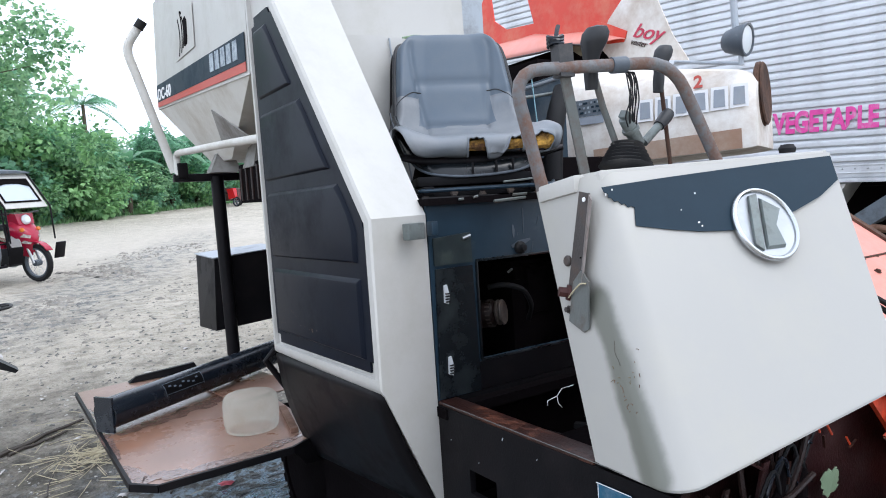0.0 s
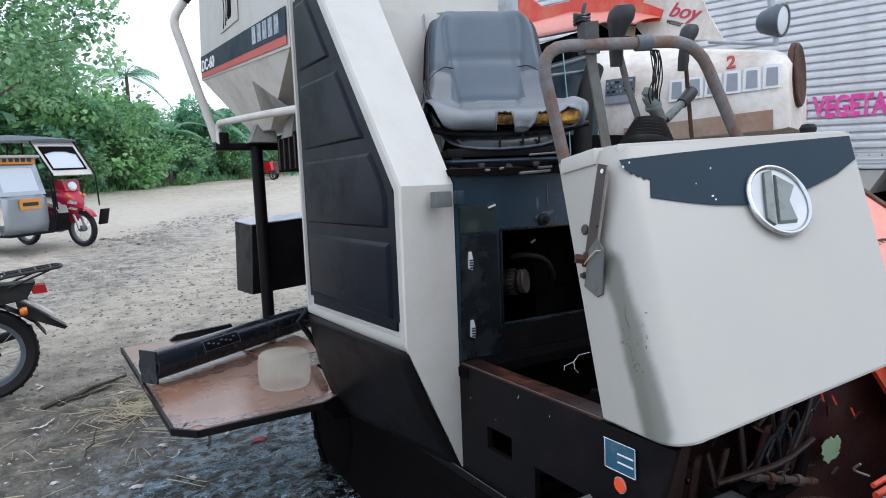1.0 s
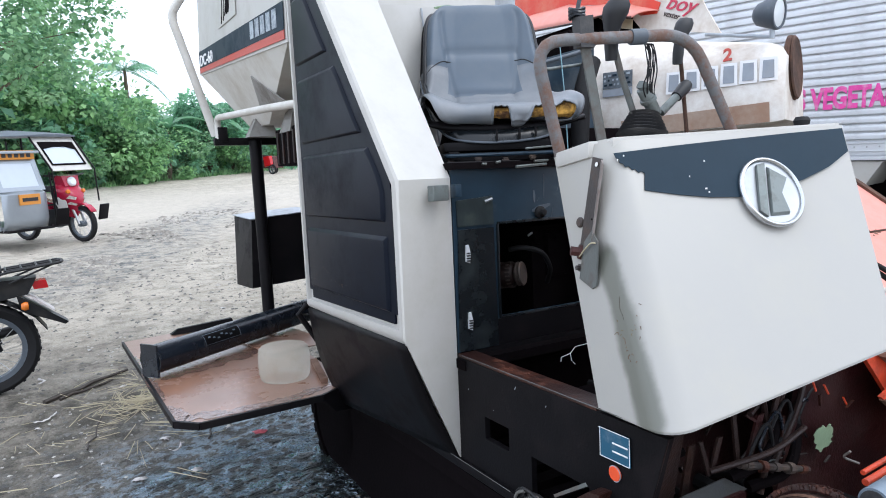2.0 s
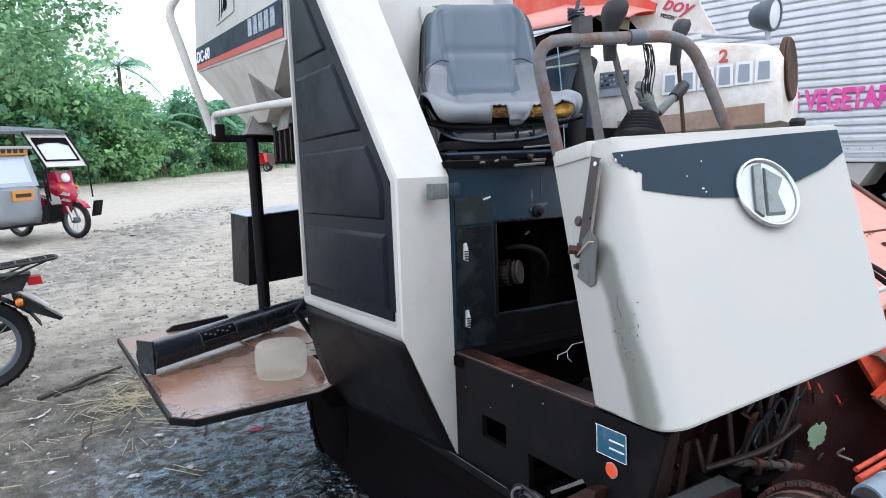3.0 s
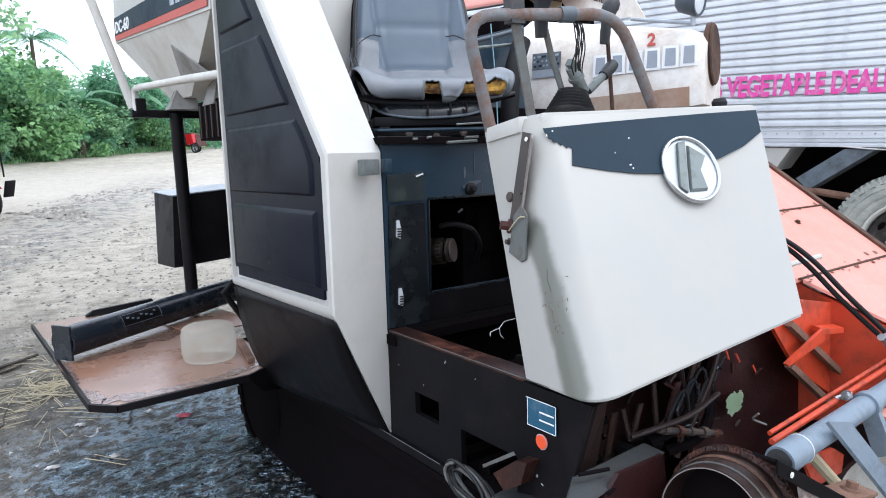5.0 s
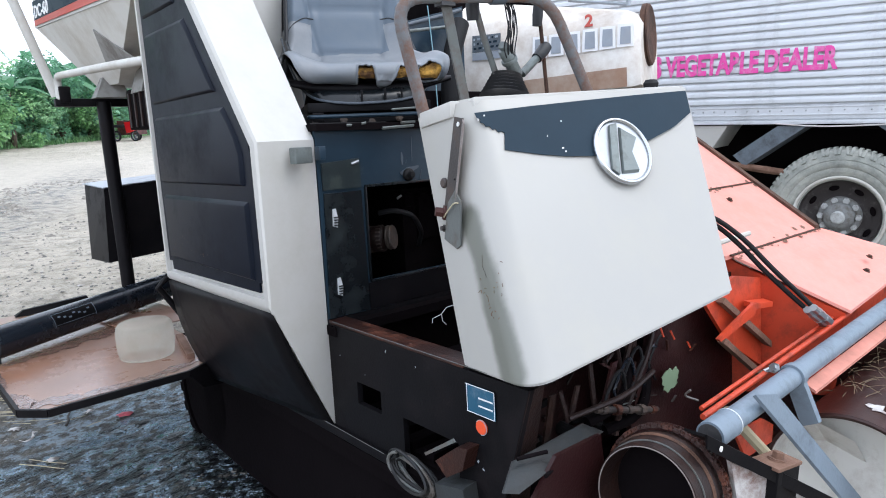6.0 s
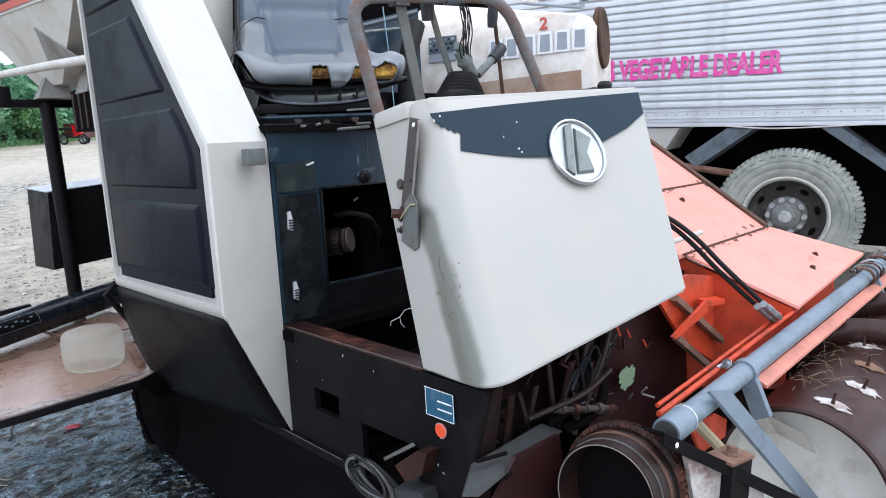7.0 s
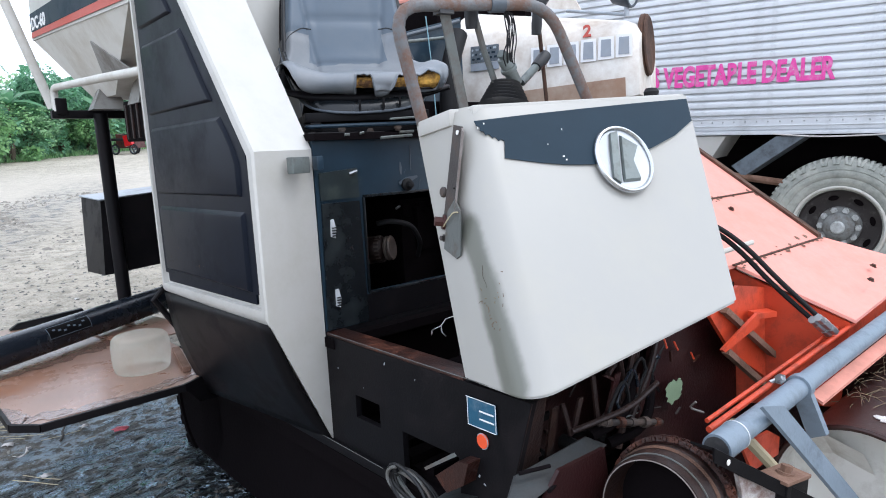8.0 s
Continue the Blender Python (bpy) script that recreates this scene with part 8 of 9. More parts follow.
# ---- box truck alongside ----
def truck():
    tr = thing("box_truck", pose(4.846, .224, 0, 0, 0, 10.9), "silver corrugated box truck with a dusty rear tyre", "truck")
    Y0, Y1, ZB, ZT = -3.6, 7.2, 1.50, 4.3
    bm = B()
    box(bm, (1.16, (Y0 + Y1) / 2, (1.36 + ZT) / 2), (2.24, Y1 - Y0, ZT - 1.36))
    bd = part("cargo_box", bm, "galv", tr, "corrugated silver cargo box", bevel=0.01)
    pitch = .0655
    mesh = None
    k = 0
    z = ZB
    prof = [(.010, .0), (.009, .004), (-.010, .006), (-.018, .012), (-.019, .034), (-.016, .050), (-.008, .058), (.009, .0615), (.010, .0655)]
    while z < ZT - .1:
        if mesh is None:
            bm = B()
            rows = [[bm.verts.new((x, y, h)) for y in (Y0, Y1)] for x, h in prof]
            for a, b in zip(rows, rows[1:]):
                bm.faces.new((a[0], a[1], b[1], b[0]))
            ob = part("slat", bm, "galv", bd, sharp=50)
            mesh = ob.data
        else:
            ob = new("slat", mesh)
            ob.parent = bd
        ob.location = (.038, 0, z)
        z += pitch
        k += 1
    bm = B()
    box(bm, (.034, (Y0 + Y1) / 2, 1.43), (.012, Y1 - Y0, .10))
    box(bm, (.028, (Y0 + Y1) / 2, 1.478), (.014, Y1 - Y0, .012))
    box(bm, (.028, (Y0 + Y1) / 2, 1.415), (.014, Y1 - Y0, .010))
    box(bm, (.025, (Y0 + Y1) / 2, 1.355), (.03, Y1 - Y0, .03))
    part("lower_trim", bm, "galv", tr, "riveted lower trim rail", bevel=0.003)
    rivet = None
    for i in range(60):
        if rivet is None:
            bm = B()
            lathe(bm, [(0, 0), (.007, 0), (.005, .005), (0, .006)], along((.027, 0, 1.448), (-1, 0, 0)), 8)
            ob = part("rivet", bm, "steel", tr)
            rivet = ob.data
        else:
            ob = new("rivet", rivet)
            ob.parent = tr
        ob.location = (0, -1.5 + .09 * i, 0)
    # painted words
    bm = lettering("VEGETABLE DEALER", .235, extrude=.002, bold=.045)
    xs = [v.co.x for v in bm.verts]
    k = 1.36 / (max(xs) - min(xs))
    moved(bm, basis((.0155, 1.462, 1.772), (0, -1, 0), (0, 0, 1)) @ Matrix.Diagonal((k, 1, 1, 1)) @ Matrix.Translation((-min(xs), 0, 0)))
    part("painted_lettering", bm, "magenta", tr, "magenta painted lettering")
    bm = lettering("S", .235, extrude=.002, bold=.045)
    moved(bm, basis((.0155, 1.565, 1.772), (0, -1, 0), (0, 0, 1)) @ Matrix.Diagonal((k, 1, 1, 1)))
    part("painted_lettering", bm, "magenta", tr, "magenta painted lettering")
    bm = B()
    for i, w in enumerate((.085, .08)):
        box(bm, (.0165, 1.56 + .115 * i, 1.868), (.004, w, .165))
    part("letter_block", bm, "magenta", tr, "plain magenta blocks")
    # wheel
    def truck_wheel(y):
        m = along((.0, y, .60), (-1, 0, 0))
        bm = B()
        prof = [(.30, -.20), (.40, -.215), (.49, -.205), (.535, -.17), (.548, -.10), (.548, -.02), (.535, .03), (.49, .055), (.465, .060), (.460, .056), (.452, .060), (.43, .062), (.405, .056), (.400, .051), (.392, .054), (.36, .050), (.335, .035), (.30, .02)]
        lathe(bm, prof, m, 72, closed=True)
        tw = part("tyre", bm, "tyre", tr, "dusty worn truck tyre")
        bm = B()
        for i in range(78):
            a = 2 * math.pi * i / 78
            mm = m @ Matrix.Rotation(a, 4, "Z")
            sk = .010 * (-1) ** i
            hexa(bm, [mm @ V(p) for p in ((.500, -.012 + sk, .050), (.500, .010 + sk, .050), (.548, .013, .0), (.548, -.010, .0))], [mm @ V(p) for p in ((.506, -.009 + sk, .059), (.506, .008 + sk, .059), (.560, .012, .010), (.560, -.007, .010))])
            hexa(bm, [mm @ V(p) for p in ((.545, -.016, -.08), (.545, .008, -.08), (.545, .016, -.01), (.545, -.010, -.01))], [mm @ V(p) for p in ((.561, -.014, -.08), (.561, .007, -.08), (.561, .013, -.01), (.561, -.008, -.01))])
        part("tread_block", bm, "tyre", tw, "tread lugs")
        bm = B()
        lathe(bm, [(.335, .045), (.328, .051), (.318, .050), (.308, .03), (.300, -.04), (.31, -.045), (.335, .0)], m, 56, closed=True)
        part("rim", bm, "white_old", tr, "scuffed pale rim")
        bm = B()
        lathe(bm, [(.305, -.02), (.285, -.05), (.24, -.06), (.20, -.075), (.15, -.07), (0, -.07)], m, 48)
        di = part("wheel_disc", bm, "wheeldisc", tr, "dirty dark wheel disc")
        bm = B()
        lathe(bm, [(.160, -.07), (.158, -.045), (.150, -.035), (.118, -.032), (.112, -.01), (.085, .02), (.07, .028), (0, .028)], m, 36)
        hb = part("hub", bm, "hub", tr, "dusty grey hub")
        for i in range(10):
            a = 2 * math.pi * i / 10
            bm = B()
            hexagon_bolt(bm, m @ V((.134 * math.cos(a), .134 * math.sin(a), -.033)), m.to_3x3() @ V((0, 0, 1)), .0165, .034)
            part("wheel_nut", bm, "hubnut", hb, "pale dusty wheel nut")
        bm = B()
        lathe(bm, [(.052, .028), (.050, .046), (.040, .054), (0, .055)], m, 24)
        part("hub_cap", bm, "hubnut", hb, "pale hub cap")
        for i in range(8):
            a = 2 * math.pi * (i + .3) / 8
            bm = B()
            mm = m @ Matrix.Rotation(a, 4, "Z")
            pts = [mm @ V((.232 + .020 * math.cos(w), .038 * math.sin(w), -.052)) for w in [x * math.pi / 8 for x in range(16)]]
            slab(bm, pts, m.to_3x3() @ V((0, 0, .004)))
            part("hand_hole", bm, "pit", di, "oval hand hole in the disc")
    truck_wheel(0)
    truck_wheel(5.2)
    # mud flaps over the wheel, tank and frame
    bm = B()
    slab(bm, [(.02, .84, 1.075), (.02, .74, .985), (.02, .28, 1.325), (.02, .50, 1.325)], (.45, 0, 0))
    part("wheel_guard", bm, "wheelarch", tr, "blue-grey folded wheel guard", bevel=0.004)
    bm = B()
    slab(bm, [(.02, -.80, .97), (.02, -.72, .95), (.02, -.20, 1.325), (.02, -.34, 1.325)], (.45, 0, 0))
    part("wheel_guard", bm, "wheelarch", tr, "blue-grey folded wheel guard", bevel=0.004)
    bm = B()
    slab(bm, [(.03, 1.62, 1.13), (.03, 1.02, 1.13), (.03, .90, 1.33), (.03, 1.75, 1.33)], (.5, 0, 0))
    part("side_tank", bm, "white", tr, "white side tank", bevel=0.03)
    bm = B()
    tube(bm, [(.04, .9, 1.0), (.04, .35, .93)], .03, 10)
    part("prop_bar", bm, "rust_lt", tr, "rusty bar by the wheel")
    bm = B()
    box(bm, (.75, 1.8, 1.15), (.12, 10, .25))
    box(bm, (1.6, 1.8, 1.15), (.12, 10, .25))
    box(bm, (1.1, .0, .60), (1.7, .16, .16))
    box(bm, (1.1, 5.2, .60), (1.7, .16, .16))
    # Added black panel keeps the space under the truck dark.
    box(bm, (1.9, 1.6, .69), (.02, 10.5, 1.26))
    part("truck_frame", bm, "pit", tr, "dark truck frame with an added black backing panel")
    bm = B()
    tube(bm, [(.01, .52, 1.345), (.005, .2, 1.318), (.005, -.1, 1.325), (.01, -.5, 1.345)], .006, 6, bend=.2)
    part("loose_rope", bm, "litter", tr, "slack rope along the trim")


truck()


# ---- litter, straw, sticks ----
def yard_litter():
    def on(x, y):
        return V((x, y, ground_height(x, y)))
    rg = random.Random(21)
    bm = B()
    for k in range(260):
        a = rg.uniform(0, 6.28)
        r = abs(rg.gauss(0, .34)) if k < 200 else rg.uniform(.3, 1.3)
        x, y = -.66 + r * math.cos(a) * .8, 2.95 + r * math.sin(a) * 1.1
        d = V((math.cos(a * 3.1), math.sin(a * 3.1), 0)) * rg.uniform(.08, .26)
        p = on(x, y) + V((0, 0, .006))
        tube(bm, [p - d * .5, p + V((0, 0, .006)), p + d * .5 + V((0, 0, rg.uniform(0, .02)))], rg.uniform(.0014, .0026), 4)
    st = part("straw", bm, "straw")
    tagged(st, "scattered dry straw on the mud", "straw", kind="stuff")
    for (x0, y0), (x1, y1), r in (((-1.22, 3.24), (-.70, 3.62), .020), ((-1.12, 3.25), (-.78, 3.46), .013), ((-.42, 2.05), (-.30, 2.35), .007), ((-1.0, 2.30), (-.93, 2.7), .006)):
        bm = B()
        p, q = on(x0, y0), on(x1, y1)
        pts = [p.lerp(q, i / 5) + V((rg.uniform(-.015, .015), rg.uniform(-.015, .015), .010 + .006 * (i % 2))) for i in range(6)]
        tube(bm, pts, r, 6, r2=r * .5)
        tagged(part("stick", bm, "stick"), "dark wet stick lying on the mud", "stick", "sticks on the yard")
    spots = [(-.15, 1.97, "pinkwrap"), (-.95, 2.05, ""), (-.62, 2.2, ""), (-.28, 2.15, ""), (-.80, 1.75, ""), (-1.15, 2.05, ""), (.35, 5.2, ""), (-.1, 4.6, ""), (-.9, 4.4, ""), (-.35, 3.9, ""), (.2, 3.6, ""), (-.6, 5.9, ""), (-1.25, 2.8, ""), (.6, 6.6, ""), (-.2, 7.4, ""), (-.55, 1.7, ""), (-.75, 3.3, ""), (-.33, 3.1, "")]
    for (x, y), ang, ln in (((-1.20, 2.93), .7, .16), ((-1.24, 3.73), 1.5, .15), ((-.58, 2.03), .5, .10)):
        bm = B()
        d, s = V((math.cos(ang), math.sin(ang), 0)), V((-math.sin(ang), math.cos(ang), 0))
        v = []
        for k in range(13):
            t = k / 12 - .5
            p = on(x, y) + d * (ln * t) + s * (.02 * math.sin(5 * t + x) + .006 * rg.uniform(-1, 1)) + V((0, 0, .012 + .008 * rg.random()))
            w = .010 * rg.uniform(.4, 1.2)
            v.append((bm.verts.new(p - s * w), bm.verts.new(p + V((0, 0, .006 * rg.random()))), bm.verts.new(p + s * w)))
        for a, b_ in zip(v, v[1:]):
            for k in (0, 1):
                bm.faces.new((a[k], a[k + 1], b_[k + 1], b_[k]))
        ob = part("plastic_strip", bm, "litter", sharp=25)
        so = ob.modifiers.new("thick", "SOLIDIFY")
        so.thickness = .002
        tagged(ob, "pale crumpled plastic strip on the mud", "litter", "strips on the yard")
    M["wrap"] = mat("crimson_wrapper", (.55, .10, .13), .5, vary=.5, size=40, bump=.1)
    for x, y, k in spots:
        bm = B()
        s = rg.uniform(.034, .042) if k else rg.uniform(.010, .030)
        p = on(x, y)
        ring = []
        for i in range(11):
            a = 2 * math.pi * i / 11
            ring.append((p.x + s * rg.uniform(.35, 1.6) * math.cos(a), p.y + s * rg.uniform(.3, 1.2) * math.sin(a), p.z + rg.uniform(.003, .014)))
        c = bm.verts.new(p + V((s * .2, 0, .016)))
        vs = [bm.verts.new(q) for q in ring]
        for i in range(11):
            bm.faces.new((vs[i], vs[(i + 1) % 11], c))
        ob = part("wrapper" if k else "paper_scrap", bm, "wrap" if k else "litter", sharp=20)
        so = ob.modifiers.new("thick", "SOLIDIFY")
        so.thickness = .002
        tagged(ob, "crumpled crimson and white wrapper on wet mud" if k else "crumpled pale scrap on the muddy yard", "litter", "" if k else "scraps on the yard")
    for name, mt, count, lo, hi, lab in (("pebbles", "stone", 1500, .004, .013, "small stones in the mud"), ("mud_clods", "clod", 2600, .006, .026, "dark flat clods of trodden mud"), ("dry_flakes", "flake", 1300, .004, .016, "pale dry mud flakes and chips")):
        bm = B()
        for k in range(count):
            r = rg.random()
            y = .9 + 9 * r * r
            x = rg.uniform(-.36, .30) * (y + 1.6) - .55
            if math.hypot((x - .3) / 1.25, (y - 1.2) / 1.35) < 1 and (mt != "clod" or rg.random() < .75):
                continue
            s = rg.uniform(lo, hi) * (1 + .10 * y)
            p = on(x, y)
            q = Matrix.Translation(p) @ pose(0, 0, 0, rg.uniform(-20, 20), rg.uniform(-20, 20), rg.uniform(0, 360))
            flat = .35 if mt != "stone" else .8
            a = [bm.verts.new(q @ V((s * rg.uniform(.5, 1.2) * math.cos(w), s * rg.uniform(.4, 1.0) * math.sin(w), -s * .15))) for w in [i * 1.2566 for i in range(5)]]
            t = bm.verts.new(q @ V((s * rg.uniform(-.3, .3), s * rg.uniform(-.3, .3), s * flat)))
            for i in range(5):
                bm.faces.new((a[i], a[(i + 1) % 5], t))
        tagged(part(name, bm, mt, sharp=25), lab, name.replace("_", " "), kind="stuff")


def rut_lumps():
    rg = random.Random(41)
    bm = B()
    for k in range(1500):
        y = rg.gauss(11.8, 3.2)
        x = .42 * y - 4.55 + rg.gauss(0, .75)
        if noise.noise((x * .9, y * .5, 2.0)) < .05:
            continue
        s = rg.uniform(.02, .085)
        q = Matrix.Translation((x, y, ground_height(x, y))) @ pose(0, 0, 0, rg.uniform(-15, 15), rg.uniform(-15, 15), rg.uniform(0, 360))
        a = [bm.verts.new(q @ V((s * rg.uniform(.6, 1.8) * math.cos(w), s * rg.uniform(.4, .9) * math.sin(w), -s * .2))) for w in [i * 1.047 for i in range(6)]]
        t = bm.verts.new(q @ V((s * rg.uniform(-.3, .3), s * rg.uniform(-.3, .3), s * .45)))
        for i in range(6):
            bm.faces.new((a[i], a[(i + 1) % 6], t))
    tagged(part("rut_lumps", bm, "lump", sharp=25), "lumps of churned mud along wheel ruts", "mud lumps", kind="stuff")


yard_litter()
rut_lumps()


# ---- plants along the far edge of the yard ----
def leaf_cloud(bm, centre, rad, count, size, rg, droop=.3, wide=.45):
    """Many single folded leaves about a lumpy crown."""
    lumps = [(V((rg.gauss(0, .55) * rad[0], rg.gauss(0, .55) * rad[1], rg.uniform(-.8, .75) * rad[2])), rg.uniform(.18, .42)) for _ in range(24)]
    for k in range(count):
        c, q = rg.choice(lumps)
        d = V((rg.gauss(0, 1), rg.gauss(0, 1), rg.gauss(0, 1))).normalized()
        p = V(centre) + c + V((d.x * rad[0], d.y * rad[1], d.z * rad[2])) * q * rg.uniform(.75, 1.05)
        a = (d + V((rg.uniform(-.8, .8), rg.uniform(-.8, .8), rg.uniform(-.8, .5) - droop))).normalized()
        s = size * rg.uniform(.6, 1.4)
        w = a.cross(V((rg.uniform(-1, 1), rg.uniform(-1, 1), 1.5))).normalized() * s * wide
        up = w.cross(a).normalized() * s * .12
        v = [bm.verts.new(x) for x in (p, p + a * s * .45 + w + up, p + a * s, p + a * s * .45 - w + up)]
        bm.faces.new((v[0], v[1], v[2]))
        bm.faces.new((v[0], v[2], v[3]))


def shrub(seed, rad, count, size, leaf, trunk=1.0):
    rg = random.Random(seed)
    ob = thing("shrub", Matrix(), "dense green shrub at the edge of the yard", "shrub", "shrubs along the yard")
    for k in range(5):
        a = k * 1.3
        bm = B()
        tube(bm, [(0, 0, -.1), (.2 * math.cos(a), .2 * math.sin(a), rad[2] * .5), (rad[0] * .5 * math.cos(a), rad[1] * .5 * math.sin(a), rad[2] * 1.3)], .06, 6, r2=.02)
        part("stem", bm, "bark", ob)
    bm = B()
    leaf_cloud(bm, (0, 0, rad[2] * .95), rad, count, size, rg)
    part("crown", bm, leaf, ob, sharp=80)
    return ob


def banana(seed):
    rg = random.Random(seed)
    ob = thing("banana_plant", Matrix(), "banana plant with broad ragged leaves", "banana plant", "banana plants")
    bm = B()
    tube(bm, [(0, 0, -.1), (.05, 0, 1.2), (.1, .05, 2.4)], .14, 10, r2=.08)
    part("stem", bm, "bark", ob)
    for k in range(9):
        a = k * 2.4 + rg.uniform(-.3, .3)
        L, el = rg.uniform(1.7, 2.5), rg.uniform(.5, 1.25)
        bm = B()
        prev = None
        d = V((math.cos(a), math.sin(a), 0))
        s = V((-math.sin(a), math.cos(a), 0))
        for i in range(9):
            t = i / 8
            p = V((.1, .05, 2.3)) + d * (L * t * math.cos(el * (1 - .5 * t))) + V((0, 0, L * (math.sin(el) * t - .75 * t * t)))
            w = .30 * math.sin(math.pi * min(1, t * .92 + .06)) ** .7
            cur = [bm.verts.new(p - s * w + V((0, 0, -w * .3))), bm.verts.new(p), bm.verts.new(p + s * w + V((0, 0, -w * .3)))]
            if prev:
                bm.faces.new((prev[0], prev[1], cur[1], cur[0]))
                bm.faces.new((prev[1], prev[2], cur[2], cur[1]))
            prev = cur
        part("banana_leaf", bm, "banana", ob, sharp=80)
    return ob


def palm(seed):
    rg = random.Random(seed)
    ob = thing("coconut_palm", Matrix(), "coconut palm behind the shrubs", "palm tree")
    bm = B()
    tube(bm, [(0, 0, -.2), (.2, 0, 3), (.3, .1, 6), (.3, .1, 8)], .17, 10, r2=.11)
    part("trunk", bm, "bark", ob)
    for k in range(16):
        a, el, L = k * 2.4, rg.uniform(-.1, 1.2), rg.uniform(2.6, 3.3)
        d, s = V((math.cos(a), math.sin(a), 0)), V((-math.sin(a), math.cos(a), 0))
        bm = B()
        pts = [V((.3, .1, 8)) + d * (L * t * math.cos(el * .7)) + V((0, 0, L * (math.sin(el) * t - .8 * t * t))) for t in [i / 10 for i in range(11)]]
        tube(bm, pts, .025, 5, r2=.006)
        for i in range(44):
            t = .12 + .86 * i / 44
            j = min(9, int(t * 10))
            p = pts[j].lerp(pts[j + 1], t * 10 - j)
            for sg in (-1, 1):
                e = p + (s * sg * .6 + d * .35 + V((0, 0, -.45 + .2 * rg.random()))) * .75 * math.sin(math.pi * min(.95, t * .8 + .15))
                v = [bm.verts.new(q) for q in (p, p.lerp(e, .5) + d * .03, e, p.lerp(e, .5) - d * .03)]
                bm.faces.new(v)
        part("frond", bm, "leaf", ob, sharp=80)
    return ob


def tree(seed, height, rad, count, size):
    rg = random.Random(seed)
    ob = thing("tree", Matrix(), "tall leafy tree at the edge of the yard", "tree")
    bm = B()
    tube(bm, [(0, 0, -.2), (.1, .05, height * .25), (-.1, .1, height * .5), (.15, 0, height * .85)], .26, 10, r2=.06)
    tips = []
    for k in range(11):
        a = k * 2.4
        z = height * (.28 + .055 * k)
        L = rad * rg.uniform(.7, 1.1) * (1.0 - .03 * k)
        tip = V((L * math.cos(a), L * math.sin(a), z + L * rg.uniform(.25, .7)))
        tube(bm, [(0, 0, z), tip * .5 + V((0, 0, z * .5)), tip], .09, 6, r2=.015)
        tips += [tip, tip * .6 + V((0, 0, z * .4))]
    tube(bm, [(0, 0, height * .42), (2.0, -.7, 5.6), (3.9, -1.5, 6.0)], .04, 6, r2=.012)
    tips += [V((3.9, -1.5, 6.0)), V((3.4, -1.3, 7.1)), V((2.6, -1.0, 5.9))]
    part("trunk", bm, "bark", ob, sharp=60)
    bm = B()
    for t in tips:
        leaf_cloud(bm, t, (rad * .36, rad * .36, rad * .28), count // len(tips), size, rg)
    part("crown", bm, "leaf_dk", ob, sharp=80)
    return ob


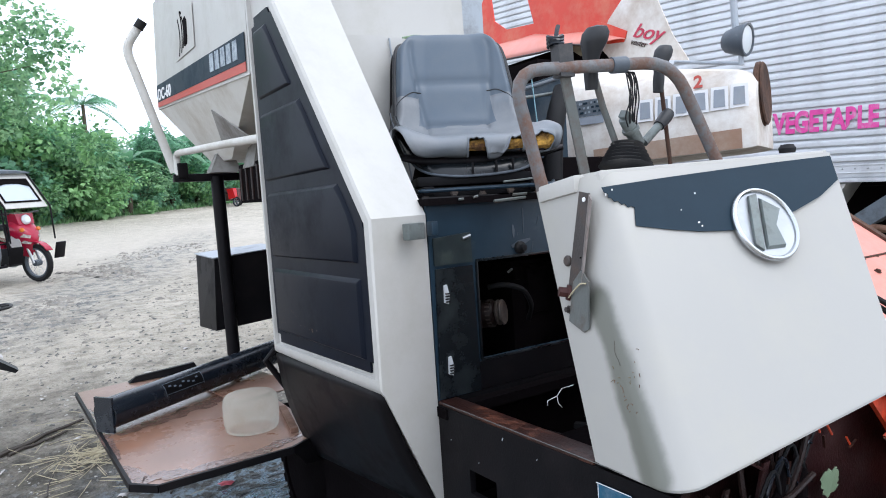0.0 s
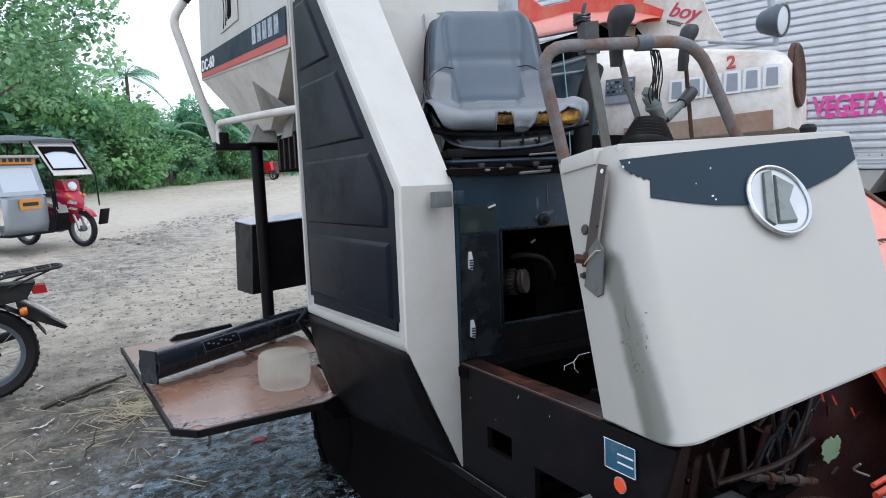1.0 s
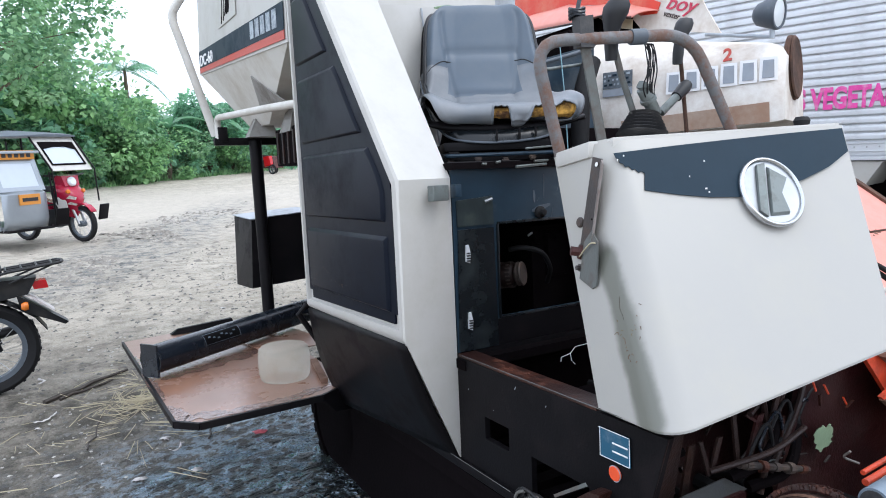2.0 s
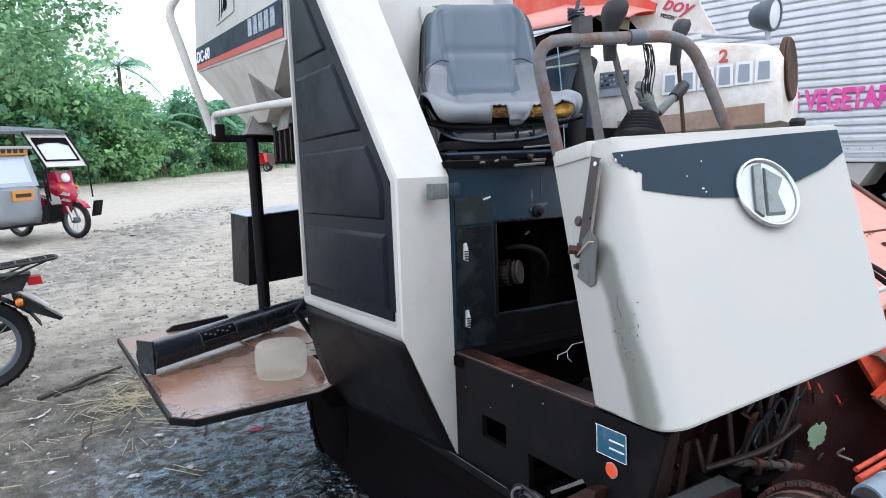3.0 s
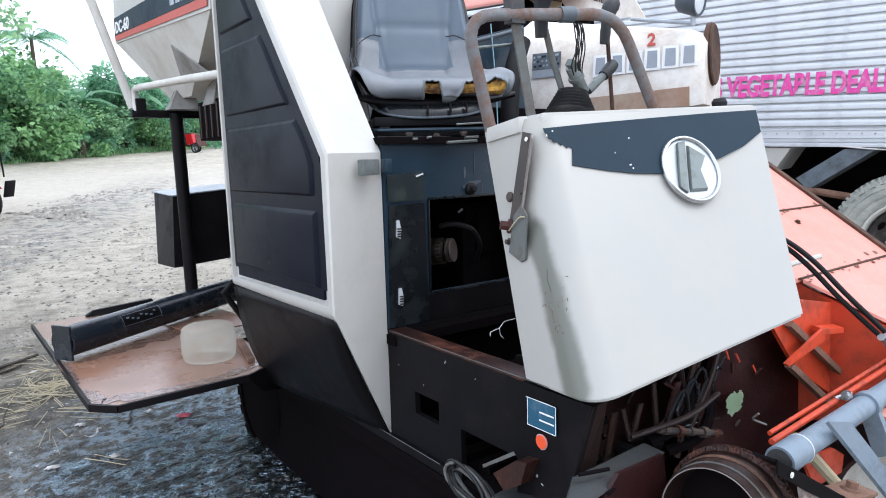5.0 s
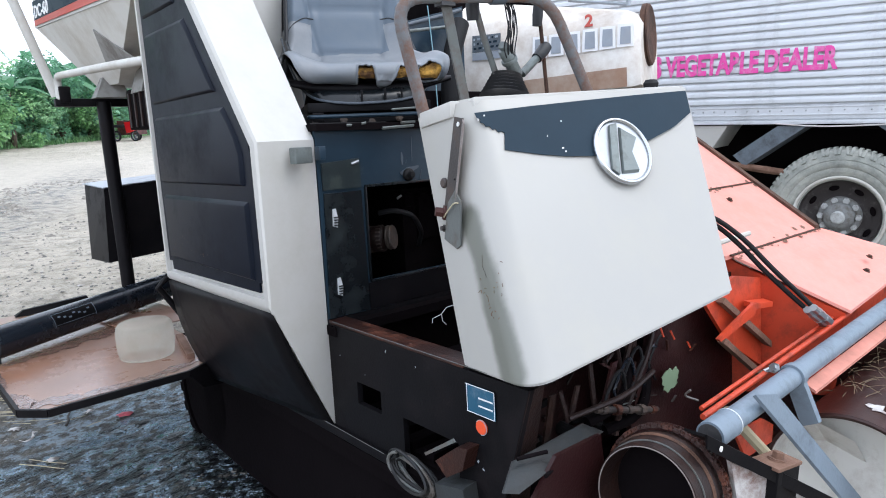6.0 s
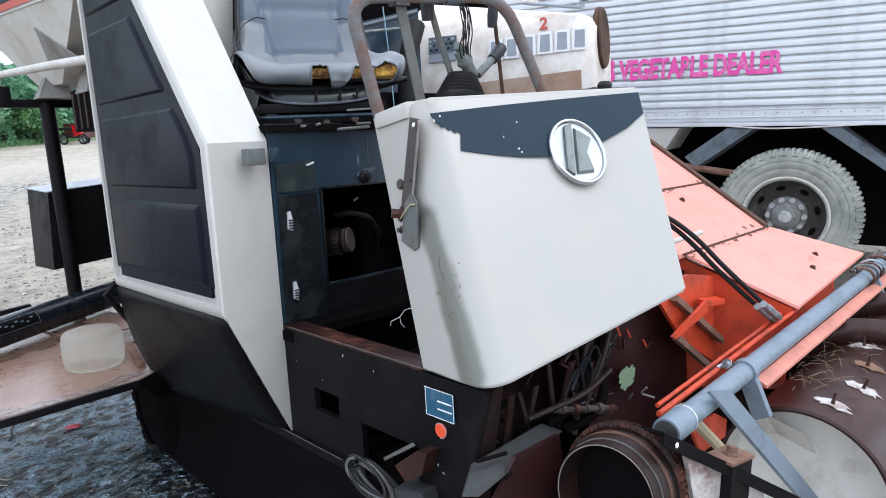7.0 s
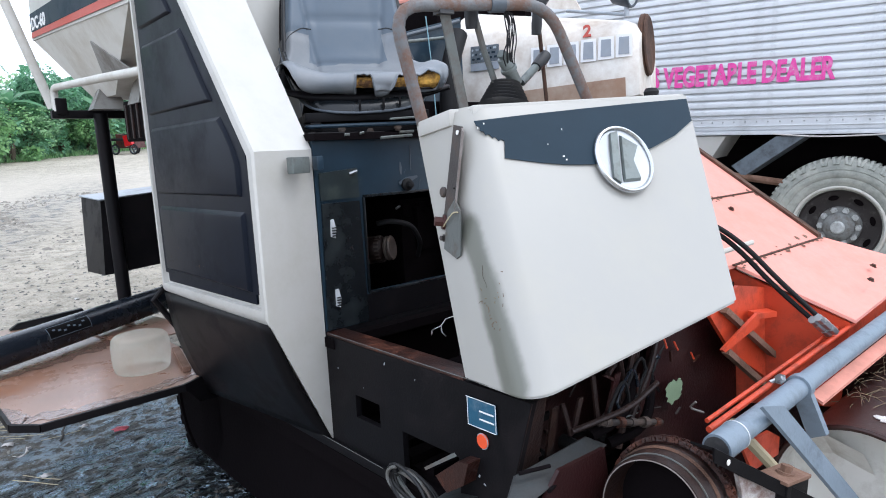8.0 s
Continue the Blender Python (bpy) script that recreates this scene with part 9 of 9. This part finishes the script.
def far_plants():
    rg = random.Random(77)
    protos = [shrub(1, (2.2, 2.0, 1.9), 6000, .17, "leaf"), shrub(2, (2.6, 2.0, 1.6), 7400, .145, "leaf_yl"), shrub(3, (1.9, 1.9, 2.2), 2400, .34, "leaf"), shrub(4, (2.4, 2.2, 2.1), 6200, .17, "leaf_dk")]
    used = set()

    def put(p, x, y, s, rz, sz=1.0):
        m = Matrix.Translation((x, y, ground_height(x, y))) @ pose(0, 0, 0, 0, 0, rz).to_4x4()
        if p not in used:
            used.add(p)
            ob = p
            ob.matrix_world = m
        else:
            ob = copy_thing(p, m)
        ob.scale = (s, s, s * sz)
    # the hedge runs away from the yard, farther off to one side
    for k in range(30):
        t = k / 29
        x = -9 + 36 * t
        y = 33.5 + 33 * max(0, t - .22) * 1.1 + rg.uniform(-.8, .8)
        put(protos[k % 4] if k > 3 else protos[k], x, y, rg.uniform(.75, 1.08) * (1 + .30 * t), rg.uniform(0, 360), rg.uniform(.8, 1.1))
    for k in range(22):
        t = k / 21
        x = -11 + 40 * t
        y = 38.5 + 36 * max(0, t - .2) + rg.uniform(-1, 1)
        put(protos[(k * 3 + 1) % 4], x, y, rg.uniform(.92, 1.15) * (1 + .20 * t), rg.uniform(0, 360), rg.uniform(.9, 1.1))
    for k, (x, y, s) in enumerate(((-3.5, 36, 1.9), (-1.2, 37, 1.8), (.8, 38, 1.5), (-5.5, 35, 2.0))):
        put(protos[1 if k < 3 else 2], x, y, s, 50 * k, 1.1)
    bn = banana(5)
    for k, (x, y, s) in enumerate(((4.6, 37.6, 1.2), (7.6, 41.5, 1.4), (10.6, 46.5, 1.6), (2.6, 36.8, 1.0), (13.5, 51.5, 1.6))):
        put(bn, x, y, s, 70 * k)
    pm = palm(6)
    put(pm, 2.7, 37.4, .73, 20)
    put(pm, -1.2, 47, 1.05, 140)
    tr = tree(8, 11.5, 4.0, 9600, .21)
    put(tr, -3.5, 27.5, 1.0, 0)
    put(tr, -8.5, 31, 1.1, 120)


far_plants()


def grass_strip():
    rg = random.Random(31)
    bm = B()
    for k in range(5200):
        t = rg.random()
        x = -10 + 38 * t
        y = 31.8 + 33 * max(0, t - .22) * 1.1 + rg.gauss(0, .5)
        p = V((x, y, ground_height(x, y)))
        h = rg.uniform(.12, .45)
        a = rg.uniform(0, 6.28)
        w = V((math.cos(a), math.sin(a), 0)) * .03
        e = p + V((rg.uniform(-.2, .2), rg.uniform(-.2, .2), h))
        bm.faces.new([bm.verts.new(q) for q in (p - w, p + w, e)])
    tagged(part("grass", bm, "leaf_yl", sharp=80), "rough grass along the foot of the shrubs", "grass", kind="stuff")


grass_strip()


def far_vehicle():
    """A red motorcycle with a dark covered sidecar, far off by the shrubs."""
    x, y = 10.3, 38.0
    tv = thing("red_motorcycle", pose(x, y, ground_height(x, y), 0, 0, -60), "red motorcycle with a dark sidecar far off by the shrubs", "motorcycle")
    bm = B()
    hexa(bm, [(-.25, -.10, .45), (.25, -.10, .55), (.25, .10, .55), (-.25, .10, .45)], [(-.30, -.15, 1.05), (.15, -.15, 1.10), (.15, .15, 1.10), (-.30, .15, 1.05)])
    part("fairing", bm, "redlens", tv, bevel=.06)
    bm = B()
    box(bm, (-.75, 0, .85), (.9, .28, .16))
    part("saddle", bm, "rubber", tv, bevel=.05)
    bm = B()
    tube(bm, [(-.1, -.35, 1.15), (-.05, 0, 1.10), (-.1, .35, 1.15)], .02, 8)
    part("handlebar", bm, "chassis", tv)
    for x in (.25, -1.05):
        wheel(tv, V((x, 0, .30)), .30, .09, 14)
    bm = B()
    hexa(bm, [(-1.3, .35, .35), (.1, .35, .35), (.1, 1.1, .35), (-1.3, 1.1, .35)], [(-1.3, .35, 1.15), (.0, .35, 1.05), (.0, 1.1, 1.05), (-1.3, 1.1, 1.15)])
    part("sidecar", bm, "maroon", tv, "dark brown sidecar", bevel=.05)
    wheel(tv, V((-.7, 1.18, .28)), .28, .09, 14)


far_vehicle()
